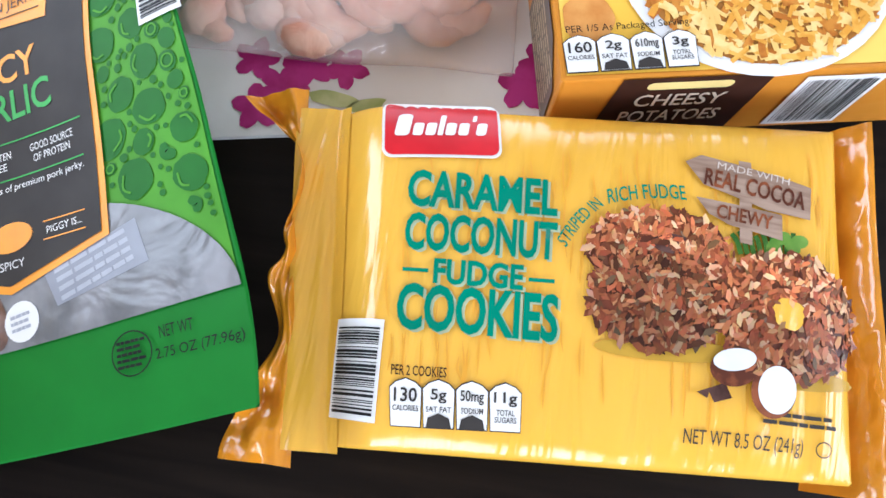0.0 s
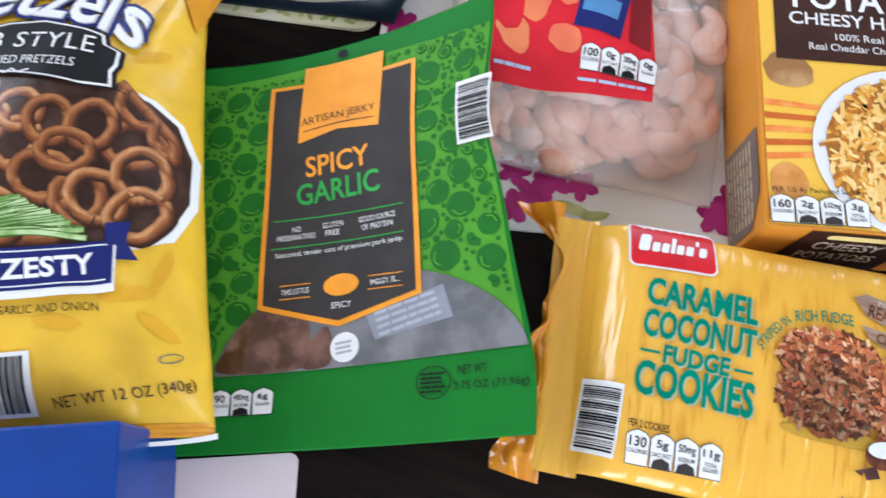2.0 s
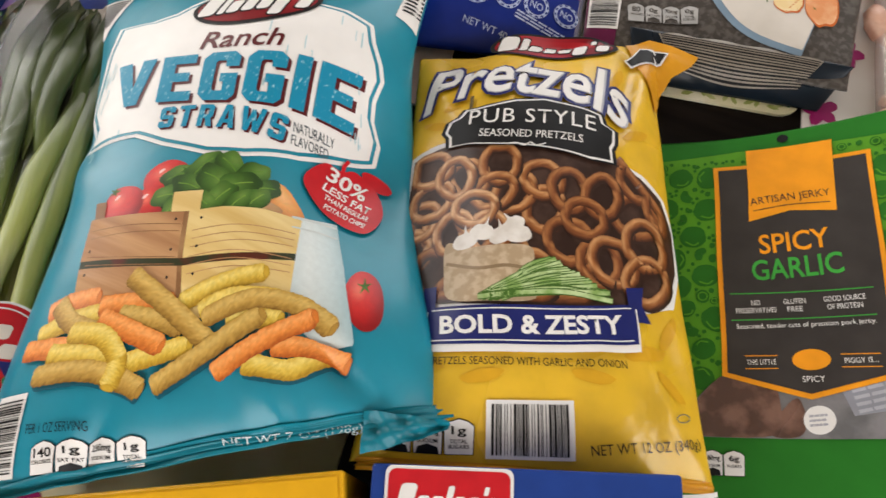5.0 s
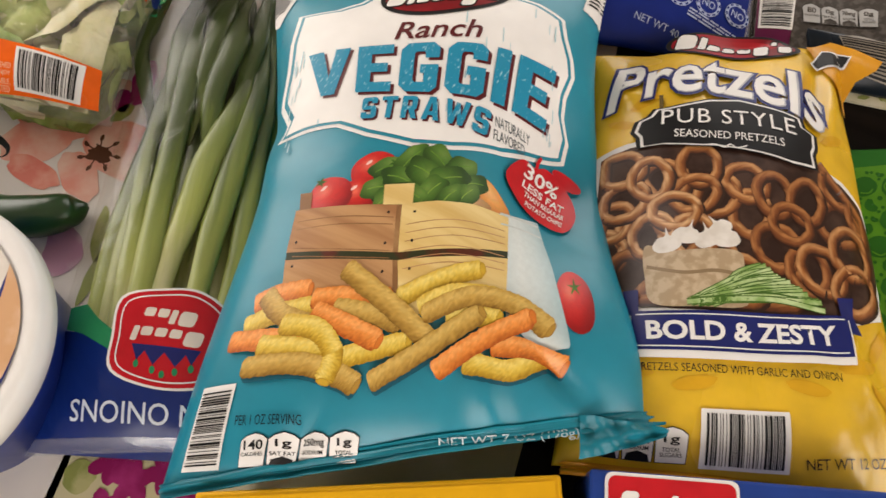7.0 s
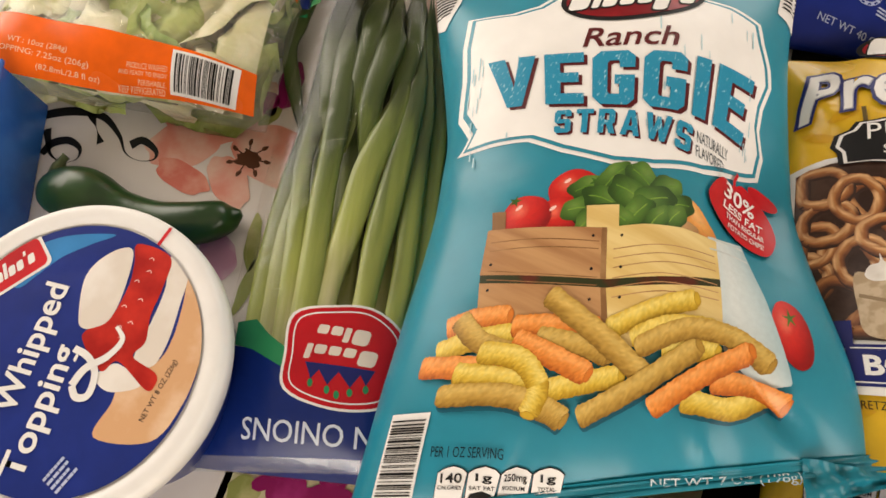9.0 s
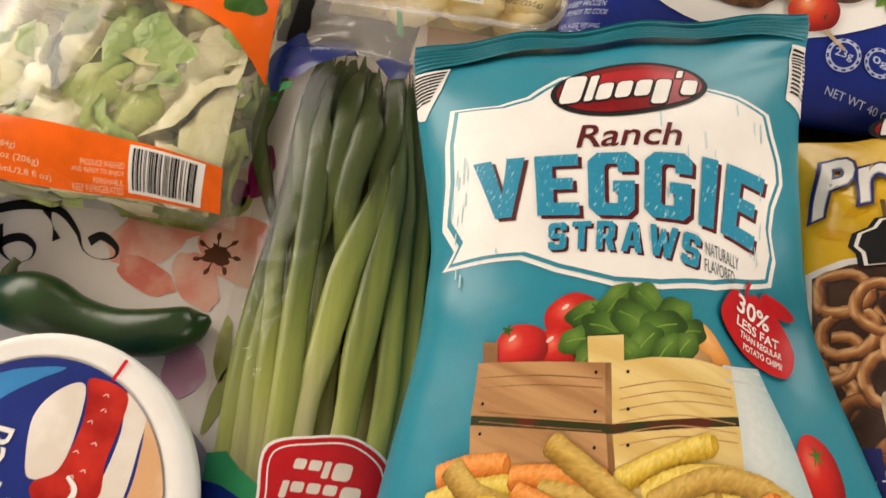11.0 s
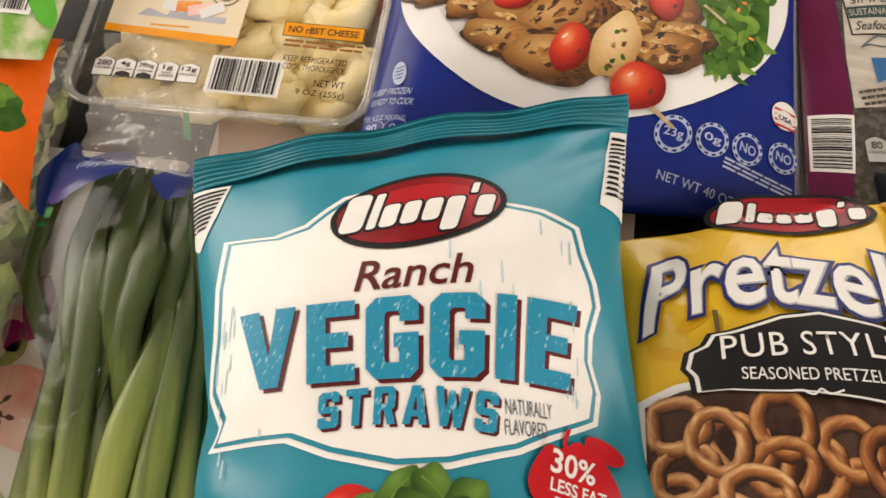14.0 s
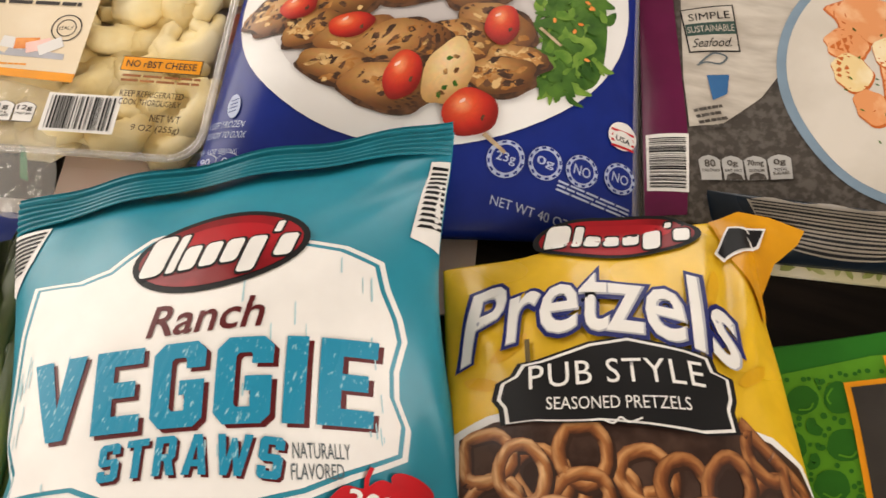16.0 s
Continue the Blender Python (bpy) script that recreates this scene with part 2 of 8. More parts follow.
SHRIMP = Pack((-0.196, 0.375, 0.008), (-0.036, 0.385, 0.008), (-0.020, 0.188, 0.006), (-0.148, 0.176, 0.008), 0.15, 0.2, 0.020, 3, 0.6, 3, 0.6, 0.0, chicken_fold)
SALAD = Pack((-0.835, 0.155, 0.025), (-0.6605, 0.195, 0.025), (-0.6135, 0.0325, 0.026), (-0.786, -0.013, 0.03), 0.18, 0.17, 0.03, 2.6, 0.55, 2.6, 0.6, 0.03, chicken_fold)
ONION = Pack((-0.642, 0.135, 0.022), (-0.560, 0.150, 0.022), (-0.455, -0.085, 0.014), (-0.558, -0.127, 0.014), 0.10, 0.25, 0.032, 2.2, 0.6, 5, 0.5, 0.0, None)
TORTELLINI = Pack((-0.679, 0.290, 0.031), (-0.545, 0.318, 0.031), (-0.519, 0.193, 0.031), (-0.653, 0.165, 0.031), 0.137, 0.128)
POTATO = Pack((-0.0515, 0.3600, 0.047), (0.0880, 0.3922, 0.047), (0.1330, 0.2000, 0.047), (-0.0065, 0.1678, 0.047), 0.1432, 0.1974)
TUB = Pack((-0.6706, -0.0394, 0.074), (-0.5386, -0.0394, 0.074), (-0.5386, -0.1714, 0.074), (-0.6706, -0.1714, 0.074), 0.132, 0.132)
BISCUIT_BOX = Pack((-0.3229, -0.0257, 0.068), (-0.2135, 0.0172, 0.068), (-0.1480, -0.1500, 0.068), (-0.2574, -0.1929, 0.068), 0.1175, 0.1795)
MAT_ORCHID = Pack((-0.2360, 0.4010, 0.003), (0.1150, 0.4790, 0.003), (0.1740, 0.2130, 0.003), (-0.1770, 0.1350, 0.003), 0.36, 0.2725)
MAT_PINK = Pack((-0.6390, 0.4110, 0.003), (-0.4430, 0.4507, 0.003), (-0.3840, 0.1658, 0.003), (-0.5800, 0.1150, 0.003), 0.2, 0.3)
MAT_LETTER = Pack((-0.9370, 0.0900, 0.003), (-0.5970, 0.1600, 0.003), (-0.5370, -0.1500, 0.003), (-0.8770, -0.2200, 0.003), 0.347, 0.3157)
MAT_LEAF = Pack((-0.3300, 0.4100, 0.003), (-0.2330, 0.4290, 0.003), (-0.2000, 0.2320, 0.003), (-0.2970, 0.2155, 0.003), 0.0985, 0.2)
MAT_FLOWER = Pack((-0.5660, 0.0000, 0.003), (-0.3600, 0.0450, 0.003), (-0.3300, -0.1600, 0.003), (-0.5325, -0.2050, 0.003), 0.21, 0.207)
CARD = Pack((-0.2900, -0.0230, 0.002), (-0.1630, 0.0265, 0.002), (-0.1280, -0.0900, 0.002), (-0.2550, -0.1400, 0.002), 0.136, 0.122)
POTATO_FRONT = Pack((-0.0065, 0.1678, 0.047), (0.1330, 0.2000, 0.047), (0.1330, 0.2000, 0.003), (-0.0065, 0.1678, 0.003), 0.1432, 0.044)
POTATO_SIDE = Pack((-0.0515, 0.3600, 0.047), (-0.0065, 0.1678, 0.047), (-0.0065, 0.1678, 0.003), (-0.0515, 0.3600, 0.003), 0.1974, 0.044)
BISCUIT_SIDE = Pack((-0.2135, 0.0172, 0.068), (-0.1480, -0.1500, 0.068), (-0.1480, -0.1500, 0.003), (-0.2135, 0.0172, 0.003), 0.1795, 0.065)
SLAW = Pack((-0.7650, 0.2400, 0.052), (-0.6740, 0.2630, 0.052), (-0.6575, 0.1690, 0.048), (-0.7480, 0.1460, 0.048), 0.0935, 0.0960, 0.006, 3, 0.6, 3, 0.6, floor=0.036)
GUSSET = Pack((-0.3020, 0.2440, 0.018), (-0.1860, 0.2570, 0.024), (-0.1930, 0.2380, 0.005), (-0.2900, 0.2200, 0.005), 0.11, 0.026, 0.010, 2, 0.6, 2, 0.6, floor=0.004)


# ---- making meshes ----
def mesh_of(name, bm, material, smooth=True):
    me = bpy.data.meshes.new(name)
    bm.to_mesh(me)
    bm.free()
    if smooth:
        me.polygons.foreach_set("use_smooth", [True] * len(me.polygons))
    me.materials.append(material)
    return me


def part(name, bm, material, parent, label="", smooth=True):
    ob = new(name, mesh_of(name, bm, material, smooth))
    ob.parent = parent
    if "ShaderNodeBsdfTransparent" in [q.bl_idname for q in material.node_tree.nodes]:
        ob.visible_shadow = False
    if label:
        tagged(ob, label)
    return ob


def thing(name, place, label, category, group="", kind=""):
    ob = new(name)
    ob.empty_display_size = 0.02
    ob.location = place
    return tagged(ob, label, category, group, kind)


def slab(bm, x0, y0, z0, x1, y1, z1, turn=0.0, at=(0, 0), bevel=0.0):
    """A block with eased edges."""
    b = bmesh.new()
    bmesh.ops.create_cube(b, size=1)
    bmesh.ops.scale(b, vec=(x1 - x0, y1 - y0, z1 - z0), verts=b.verts)
    bmesh.ops.translate(b, vec=((x0 + x1) / 2, (y0 + y1) / 2, (z0 + z1) / 2), verts=b.verts)
    if bevel:
        bmesh.ops.bevel(b, geom=b.edges[:], offset=bevel, segments=3, profile=0.5, affect="EDGES")
    bmesh.ops.rotate(b, cent=(0, 0, 0), matrix=Matrix.Rotation(radians(turn), 3, "Z"), verts=b.verts)
    bmesh.ops.translate(b, vec=(at[0], at[1], 0), verts=b.verts)
    me = bpy.data.meshes.new("slab")
    b.to_mesh(me)
    b.free()
    bm.from_mesh(me)
    bpy.data.meshes.remove(me)
    return bm


def cushion(pack, nu=64, nv=80, under="round"):
    """The closed skin of a pack: its upper face, and an underside that sinks to what it lies on."""
    bm = bmesh.new()
    ox, oy = pack.mid

    def ease(i, n):
        a = i / n
        return 0.35 * a + 0.65 * (0.5 - 0.5 * math.cos(math.pi * a))

    top, low = [], []
    for j in range(nv + 1):
        a, b = [], []
        for i in range(nu + 1):
            s, t = ease(i, nu), ease(j, nv)
            u, v = s * pack.wide, t * pack.long
            x, y, z = pack.at(u, v)
            a.append(bm.verts.new((x - ox, y - oy, z)))
            if 0 < i < nu and 0 < j < nv:
                e = pack.edge(u, v)[2]
                k = bend(s, 2.6, 0.6) * bend(t, 2.6, 0.6) if under == "round" else bend(s, 30, 1) * bend(t, 30, 1)
                if under == "thin":
                    b.append(bm.verts.new((x - ox, y - oy, max(z - 0.0055 * bend(s, 8, 1) * bend(t, 8, 1), 0.0008))))
                    continue
                b.append(bm.verts.new((x - ox, y - oy, min(e, z - 0.0015) * (1 - k) + (pack.floor + 0.001) * k)))
            else:
                b.append(a[-1])
        top.append(a)
        low.append(b)
    for j in range(nv):
        for i in range(nu):
            bm.faces.new((top[j][i], top[j][i + 1], top[j + 1][i + 1], top[j + 1][i]))
            q = (low[j][i], low[j + 1][i], low[j + 1][i + 1], low[j][i + 1])
            if len(set(q)) == 4:
                try:
                    bm.faces.new(q)
                except ValueError:
                    pass
    return bm


def refine(bm, d):
    for _ in range(7):
        es = [e for e in bm.edges if e.calc_length() > d]
        if not es:
            break
        bmesh.ops.subdivide_edges(bm, edges=es, cuts=1)
        bmesh.ops.triangulate(bm, faces=[f for f in bm.faces if len(f.verts) > 3])


def lay(bm, pack, layer):
    """Bends a flat print (u, v) onto a pack's face, a hair above it."""
    ox, oy = pack.mid
    for w in bm.verts:
        u, v = w.co.x, w.co.y
        u = pack.unwarp(u, v)
        u, v = pack.settle(u, v)
        p = Vector(pack.at(u, v))
        n = (Vector(pack.at(u + 0.001, v)) - p).cross(Vector(pack.at(u, v + 0.001)) - p)
        n.normalize()
        p += n * (0.0003 + 0.00022 * (layer + w.co.z))
        w.co = (p.x - ox, p.y - oy, p.z)


def turned(pts, cx, cy, ang=0.0):
    c, s = math.cos(radians(ang)), math.sin(radians(ang))
    return [(cx + c * x - s * y, cy + s * x + c * y) for x, y in pts]


def box2(w, h, r=0.0, n=5):
    if not r:
        return [(-w / 2, -h / 2), (w / 2, -h / 2), (w / 2, h / 2), (-w / 2, h / 2)]
    out = []
    for qx, qy, a0 in ((1, -1, -90), (1, 1, 0), (-1, 1, 90), (-1, -1, 180)):
        for i in range(n + 1):
            a = radians(a0 + 90 * i / n)
            out.append((qx * (w / 2 - r) + r * math.cos(a), qy * (h / 2 - r) + r * math.sin(a)))
    return out


def oval(a, b, n=40, wob=0.0, seed=0):
    return [((a * (1 + wob * math.sin(3 * k + seed) + wob * math.sin(7 * k + 2 * seed))) * math.cos(k), (b * (1 + wob * math.sin(4 * k + seed * 1.7))) * math.sin(k)) for k in (2 * math.pi * i / n for i in range(n))]


def curve2(pts, n=10):
    """A smooth line through a few points."""
    out = []
    q = [pts[0]] + list(pts) + [pts[-1]]
    for i in range(1, len(q) - 2):
        for k in range(n):
            t = k / n
            out.append(tuple(0.5 * (2 * q[i][d] + (q[i + 1][d] - q[i - 1][d]) * t + (2 * q[i - 1][d] - 5 * q[i][d] + 4 * q[i + 1][d] - q[i + 2][d]) * t * t + (3 * q[i][d] - q[i - 1][d] - 3 * q[i + 1][d] + q[i + 2][d]) * t ** 3) for d in range(2)))
    out.append(tuple(pts[-1]))
    return out


def add_poly(bm, pts):
    try:
        f = bm.faces.new([bm.verts.new((x, y, 0)) for x, y in pts])
    except ValueError:
        return
    f.normal_update()
    if len(pts) > 4:
        bmesh.ops.triangulate(bm, faces=[f])


def add_stroke(bm, pts, w, closed=False, taper=None):
    n = len(pts)
    rows = []
    for i in range(n):
        a, b = pts[(i - 1) % n if closed else max(0, i - 1)], pts[(i + 1) % n if closed else min(n - 1, i + 1)]
        dx, dy = b[0] - a[0], b[1] - a[1]
        k = math.hypot(dx, dy) or 1
        ww = w / 2 * (taper(i / (n - 1)) if taper else 1)
        rows.append((bm.verts.new((pts[i][0] - dy / k * ww, pts[i][1] + dx / k * ww, 0)), bm.verts.new((pts[i][0] + dy / k * ww, pts[i][1] - dx / k * ww, 0))))
    for i in range(n if closed else n - 1):
        a, b = rows[i], rows[(i + 1) % n]
        bm.faces.new((a[1], b[1], b[0], a[0]))


def ink(parent, pack, name, material, layer, polys=(), strokes=(), label="", fine=0.004):
    """One print: filled outlines and strokes (points, width[, closed]) in the pack's (u, v). A few shapes become a part each."""
    if 1 < len(polys) + len(strokes) < 17 and not name.startswith(("printed_pretzel", "barcode", "fine")):
        made = [ink(parent, pack, name, material, layer, [q], (), label, fine) for q in polys]
        return (made + [ink(parent, pack, name, material, layer, (), [q], label, fine) for q in strokes])[-1]
    bm = bmesh.new()
    pile = 0.02 if len(polys) + len(strokes) > 16 else 0.0
    for k, shape in enumerate(list(polys) + list(strokes)):
        done = len(bm.verts)
        if k < len(polys):
            add_poly(bm, shape)
        else:
            add_stroke(bm, *shape)
        if pile:
            bm.verts.ensure_lookup_table()
            for w in bm.verts[done:]:
                w.co.z = pile * (k % 40)
    refine(bm, fine)
    bmesh.ops.recalc_face_normals(bm, faces=bm.faces)
    lay(bm, pack, layer)
    return part(name, bm, material, parent, label)


GLYPHS = {}


def glyphs(body, bold, spacing):
    key = (body, bold, spacing)
    if key not in GLYPHS:
        c = bpy.data.curves.new("letters", "FONT")
        c.body, c.offset, c.resolution_u, c.fill_mode, c.space_character = body, bold, 3, "FRONT", spacing
        ob = bpy.data.objects.new("letters", c)
        me = bpy.data.meshes.new_from_object(ob)
        bpy.data.objects.remove(ob)
        bpy.data.curves.remove(c)
        GLYPHS[key] = me
    return GLYPHS[key]


def write(parent, pack, body, u, v, w, h, material, layer, ang=0.0, bold=0.0, shear=0.0, arc=0.0, rise=0.0, name="lettering", spacing=1.0, grow=0.0, label=""):
    """Words set into a box w wide and h high, centred at (u, v). arc lifts the middle, rise shears the line upwards, grow makes the middle taller."""
    bm = bmesh.new()
    bm.from_mesh(glyphs(body, bold, spacing))
    xs, ys = [q.co.x for q in bm.verts], [q.co.y for q in bm.verts]
    x0, x1, y0, y1 = min(xs), max(xs), min(ys), max(ys)
    for q in bm.verts:
        a, b = (q.co.x - x0) / (x1 - x0) - 0.5, (q.co.y - y0) / (y1 - y0) - 0.5
        x, y = a * w + shear * b * h, b * h * (1 + grow * (1 - 4 * a * a)) + arc * (1 - 4 * a * a) + rise * a
        q.co = (x, y, 0)
    refine(bm, 0.005)
    a, k = radians(ang), radians(ang + pack.slant)
    for q in bm.verts:
        x, y = q.co.x, q.co.y
        q.co = (u + math.cos(a) * x - math.sin(k) * y, v + math.sin(a) * x + math.cos(k) * y, 0)
    lay(bm, pack, layer)
    return part(name, bm, material, parent, label)


def barcode(parent, pack, u, v, w, h, ang, layer, seed=1, along="x", name="barcode"):
    """A white field with black bars of many widths."""
    rnd = random.Random(seed)
    parent = ink(parent, pack, "barcode_field", WHITE, layer, [turned(box2(w, h), u, v, ang)]) if parent.data is None else parent
    bars, k = [], 0.06
    length, cross = (w, h) if along == "x" else (h, w)
    while k < 0.93:
        b = rnd.choice((1, 1, 2, 3)) * 0.0095
        if k + b > 0.95:
            break
        x = (k + b / 2 - 0.5) * length
        q = [(a + x, c) if along == "x" else (c, a + x) for a, c in box2(b * length, cross * 0.86)]
        bars.append(turned(q, u, v, ang))
        k += b + rnd.choice((1, 1, 2, 3)) * 0.0095
    return tagged(ink(parent, pack, name, BLACK, layer + 1, bars), kind="stuff")


def facts(parent, pack, u, v, w, h, ang, layer, items, ink_mat, field, dark=()):
    """The row of small tabs with figures: (big, small) each; dark: which carry a dark foot."""
    thing_of, n = parent, len(items)
    tw = w / n
    c, s = math.cos(radians(ang)), math.sin(radians(ang))
    tabs, rims, feet = [], [], []
    for i, (big, small) in enumerate(items):
        x = (i + 0.5) * tw - w / 2
        shape = [(-0.44, -0.5), (0.44, -0.5), (0.47, 0.3), (0.3, 0.42), (0, 0.5), (-0.3, 0.42), (-0.47, 0.3)]
        tabs.append(turned([(x + a * tw, b * h) for a, b in shape], u, v, ang))
        rims.append(turned([(x + a * tw * 1.06, b * h * 1.06) for a, b in shape], u, v, ang))
        if i in dark:
            feet.append(turned([(x + a * tw, b * h) for a, b in [(-0.38, -0.5), (0.38, -0.5), (0.32, -0.3), (0, -0.2), (-0.32, -0.3)]], u, v, ang))
    for i, (big, small) in enumerate(items):
        tab = ink(thing_of, pack, "tab_rim", ink_mat, layer, [rims[i]])
        parent = tab
        ink(tab, pack, "tab", field, layer + 1, [tabs[i]])
        if i in dark:
            ink(tab, pack, "tab_foot", ink_mat, layer + 2, [feet[sorted(dark).index(i)]])
        x = (i + 0.5) * tw - w / 2
        write(parent, pack, big, u + c * x - s * 0.16 * h, v + s * x + c * 0.16 * h, tw * min(0.7, 0.24 * len(big)), h * 0.3, ink_mat, layer + 2, ang, 0.015, name="figure")
        lines = small.split("|")
        for k, word in enumerate(lines):
            y = (-0.12 - 0.15 * k) * h
            write(parent, pack, word, u + c * x - s * y, v + s * x + c * y, tw * min(0.78, 0.11 * len(word)), h * 0.12, ink_mat, layer + 2, ang, 0.01, name="caption")


def blur_lines(parent, pack, u, v, w, h, rows, ang, material, layer, seed=3):
    """Fine print too small to read, as short bars."""
    rnd = random.Random(seed)
    polys = []
    for r in range(rows):
        y = h / 2 - (r + 0.5) * h / rows
        x = -w / 2
        while x < w / 2 - 0.002:
            k = min(rnd.uniform(0.12, 0.3) * w, w / 2 - x)
            polys.append(turned([(a + x + k / 2, b + y) for a, b in box2(k * 0.88, h / rows * 0.5)], u, v, ang))
            x += k
    return tagged(ink(parent, pack, "fine_print", material, layer, polys), kind="stuff")


WHITE = paint("white_print", (0.80, 0.79, 0.77), 0.4, grain=0.02)
BLACK = paint("black_print", (0.011, 0.011, 0.012), 0.45, grain=0.05, sheen=0.15)
TABLE = wood("dark_stained_wood", (0.0045, 0.003, 0.0025), (0.012, 0.008, 0.006), 0.42)
WALL = paint("wall_paint", (0.58, 0.54, 0.48), 0.8, grain=0.03, scale=12, wrinkle=0.02)
FLOOR = wood("floor_wood", (0.16, 0.09, 0.05), (0.3, 0.19, 0.11), 0.4, 3.0)

# ---- the room ----
X0, X1, Y0, Y1, Z0, Z1 = -2.0, 1.7, -1.9, 2.1, -0.75, 1.75


def structure(name, bm, mat, label, category):
    ob = new(name, mesh_of(name, bm, mat, False))
    return tagged(ob, label, category, kind="structure")


structure("floor", slab(bmesh.new(), X0, Y0, Z0 - 0.1, X1, Y1, Z0), FLOOR, "plain brown wooden floor of the room", "floor")
structure("ceiling", slab(bmesh.new(), X0, Y0, Z1, X1, Y1, Z1 + 0.1), WALL, "plain off-white painted ceiling", "ceiling")
# Unseen wall; its opening is invented to hold the east fill lamp.
b = bmesh.new()
slab(b, X1, Y0, Z0, X1 + 0.15, -0.9, Z1)
slab(b, X1, 0.6, Z0, X1 + 0.15, Y1, Z1)
slab(b, X1, -0.9, Z0, X1 + 0.15, 0.6, 0.1)
slab(b, X1, -0.9, 1.3, X1 + 0.15, 0.6, Z1)
structure("wall_east", b, WALL, "unseen off-white painted wall with an opening for light", "wall")
# Unseen wall, opened only to make room for the south fill lamp.
b = bmesh.new()
slab(b, X0, Y0 - 0.15, Z0, -0.7, Y0, Z1)
slab(b, 0.7, Y0 - 0.15, Z0, X1, Y0, Z1)
slab(b, -0.7, Y0 - 0.15, Z0, 0.7, Y0, 0.2)
slab(b, -0.7, Y0 - 0.15, 1.3, 0.7, Y0, Z1)
structure("wall_south", b, WALL, "unseen off-white painted wall with an opening for light", "wall")
b = bmesh.new()
slab(b, X0 - 0.15, Y0, Z0, X0, -0.15, Z1)
slab(b, X0 - 0.15, 1.25, Z0, X0, Y1, Z1)
slab(b, X0 - 0.15, -0.15, Z0, X0, 1.25, 0.0)
slab(b, X0 - 0.15, -0.15, 1.25, X0, 1.25, Z1)
structure("wall_west", b, WALL, "unseen off-white painted wall with an opening for light", "wall")
b = bmesh.new()
slab(b, X0, Y1, Z0, -0.95, Y1 + 0.15, Z1)
slab(b, 0.45, Y1, Z0, X1, Y1 + 0.15, Z1)
slab(b, -0.95, Y1, Z0, 0.45, Y1 + 0.15, 0.0)
slab(b, -0.95, Y1, 1.25, 0.45, Y1 + 0.15, Z1)
structure("wall_north", b, WALL, "unseen off-white painted wall with an opening for light", "wall")

# ---- the table ----
table = thing("table", (-0.3, 0.1, -0.75), "dark brown stained wooden table with groceries on it", "table")
part("tabletop", slab(bmesh.new(), -0.85, -0.55, 0.715, 0.75, 0.6, 0.75, 12, (0, 0), 0.004), TABLE, table)
for x in (-0.75, 0.65):
    for y in (-0.45, 0.5):
        part("leg", slab(bmesh.new(), x - 0.035, y - 0.035, 0.0, x + 0.035, y + 0.035, 0.716, 12, (0, 0), 0.004), TABLE, table)

# ---- the snack bags ----
def mm(*pts):
    return [(a / 1000, b / 1000) for a, b in pts]


def about(pts, k, kx=None):
    cx, cy = sum(p[0] for p in pts) / len(pts), sum(p[1] for p in pts) / len(pts)
    return [(cx + (x - cx) * (kx or k), cy + (y - cy) * k) for x, y in pts]


def smooth_ring(pts, n=6):
    q = list(pts) + [pts[0], pts[1], pts[2]]
    c = curve2(q, n)
    return c[n:n * (len(pts) + 1)]


def crimp(pack, u0, u1, v0, v1, waves, deep, sag=0.0, nu=50, nv=40, along="u", drop=0.0, wild=0.0, seed=0, reach=None):
    """A pressed seal or gathered end: ridges over a strip of the pack's plane."""
    bm = bmesh.new()
    rnd = random.Random(seed)
    ph = [rnd.uniform(0, 6.3) for _ in range(6)]
    ox, oy = pack.mid
    rows = []
    for j in range(nv + 1):
        row = []
        for i in range(nu + 1):
            a, b = i / nu, j / nv
            u, v = u0 + (u1 - u0) * a, v0 + (v1 - v0) * b
            if reach:
                u = u1 + (u - u1) * reach(b)
            x, y, z = pack.at(u, v)
            k = b if along == "u" else a
            z += deep * math.sin(2 * math.pi * waves * k)
            if wild:
                f = (1 - a) if u1 > u0 else a
                z += wild * f * (math.sin(9 * b + ph[0] + 4 * a) + 0.7 * math.sin(23 * b + ph[1] - 6 * a) + 0.5 * math.sin(41 * b + ph[2] + 3 * a)) * 0.5
                x += wild * f * (math.sin(14 * b + ph[3]) + 0.6 * math.sin(31 * b + ph[4])) * 0.28
                y += wild * f * math.sin(17 * b + ph[5]) * 0.35
                z -= drop * f ** 1.5
            z += sag * math.sin(math.pi * a)
            row.append(bm.verts.new((x - ox, y - oy, max(z, 0.004) + 0.0006)))
        rows.append(row)
    for j in range(nv):
        for i in range(nu):
            bm.faces.new((rows[j][i], rows[j][i + 1], rows[j + 1][i + 1], rows[j + 1][i]))
    return bm


def emblem(parent, pack, u, v, a, b, ang, layer, field, rim, kinds="Tlxxxy'x"):
    """A maker's badge as plain shapes: an oval with a rim and a row of pale blocks across it."""
    base = ink(parent, pack, "emblem", rim, layer, [turned(oval(a * 1.05, b * 1.09), u, v, ang)], label="maker's oval badge")
    ink(base, pack, "emblem_field", field, layer + 0.7, [turned(oval(a * 0.97, b * 0.94), u, v, ang)])
    glow = paint("red_badge_middle", (0.42, 0.014, 0.022), 0.3)
    ink(base, pack, "emblem_middle", glow, layer + 1.0, [turned(oval(a * 0.70, b * 0.52), u, v + b * 0.18, ang)])
    marks(base, pack, u, v, 1.86 * a, 1.26 * b, ang, rim, layer + 1.4, kinds, 0.0016)
    marks(base, pack, u, v, 1.86 * a, 1.26 * b, ang, WHITE, layer + 2.2, kinds)


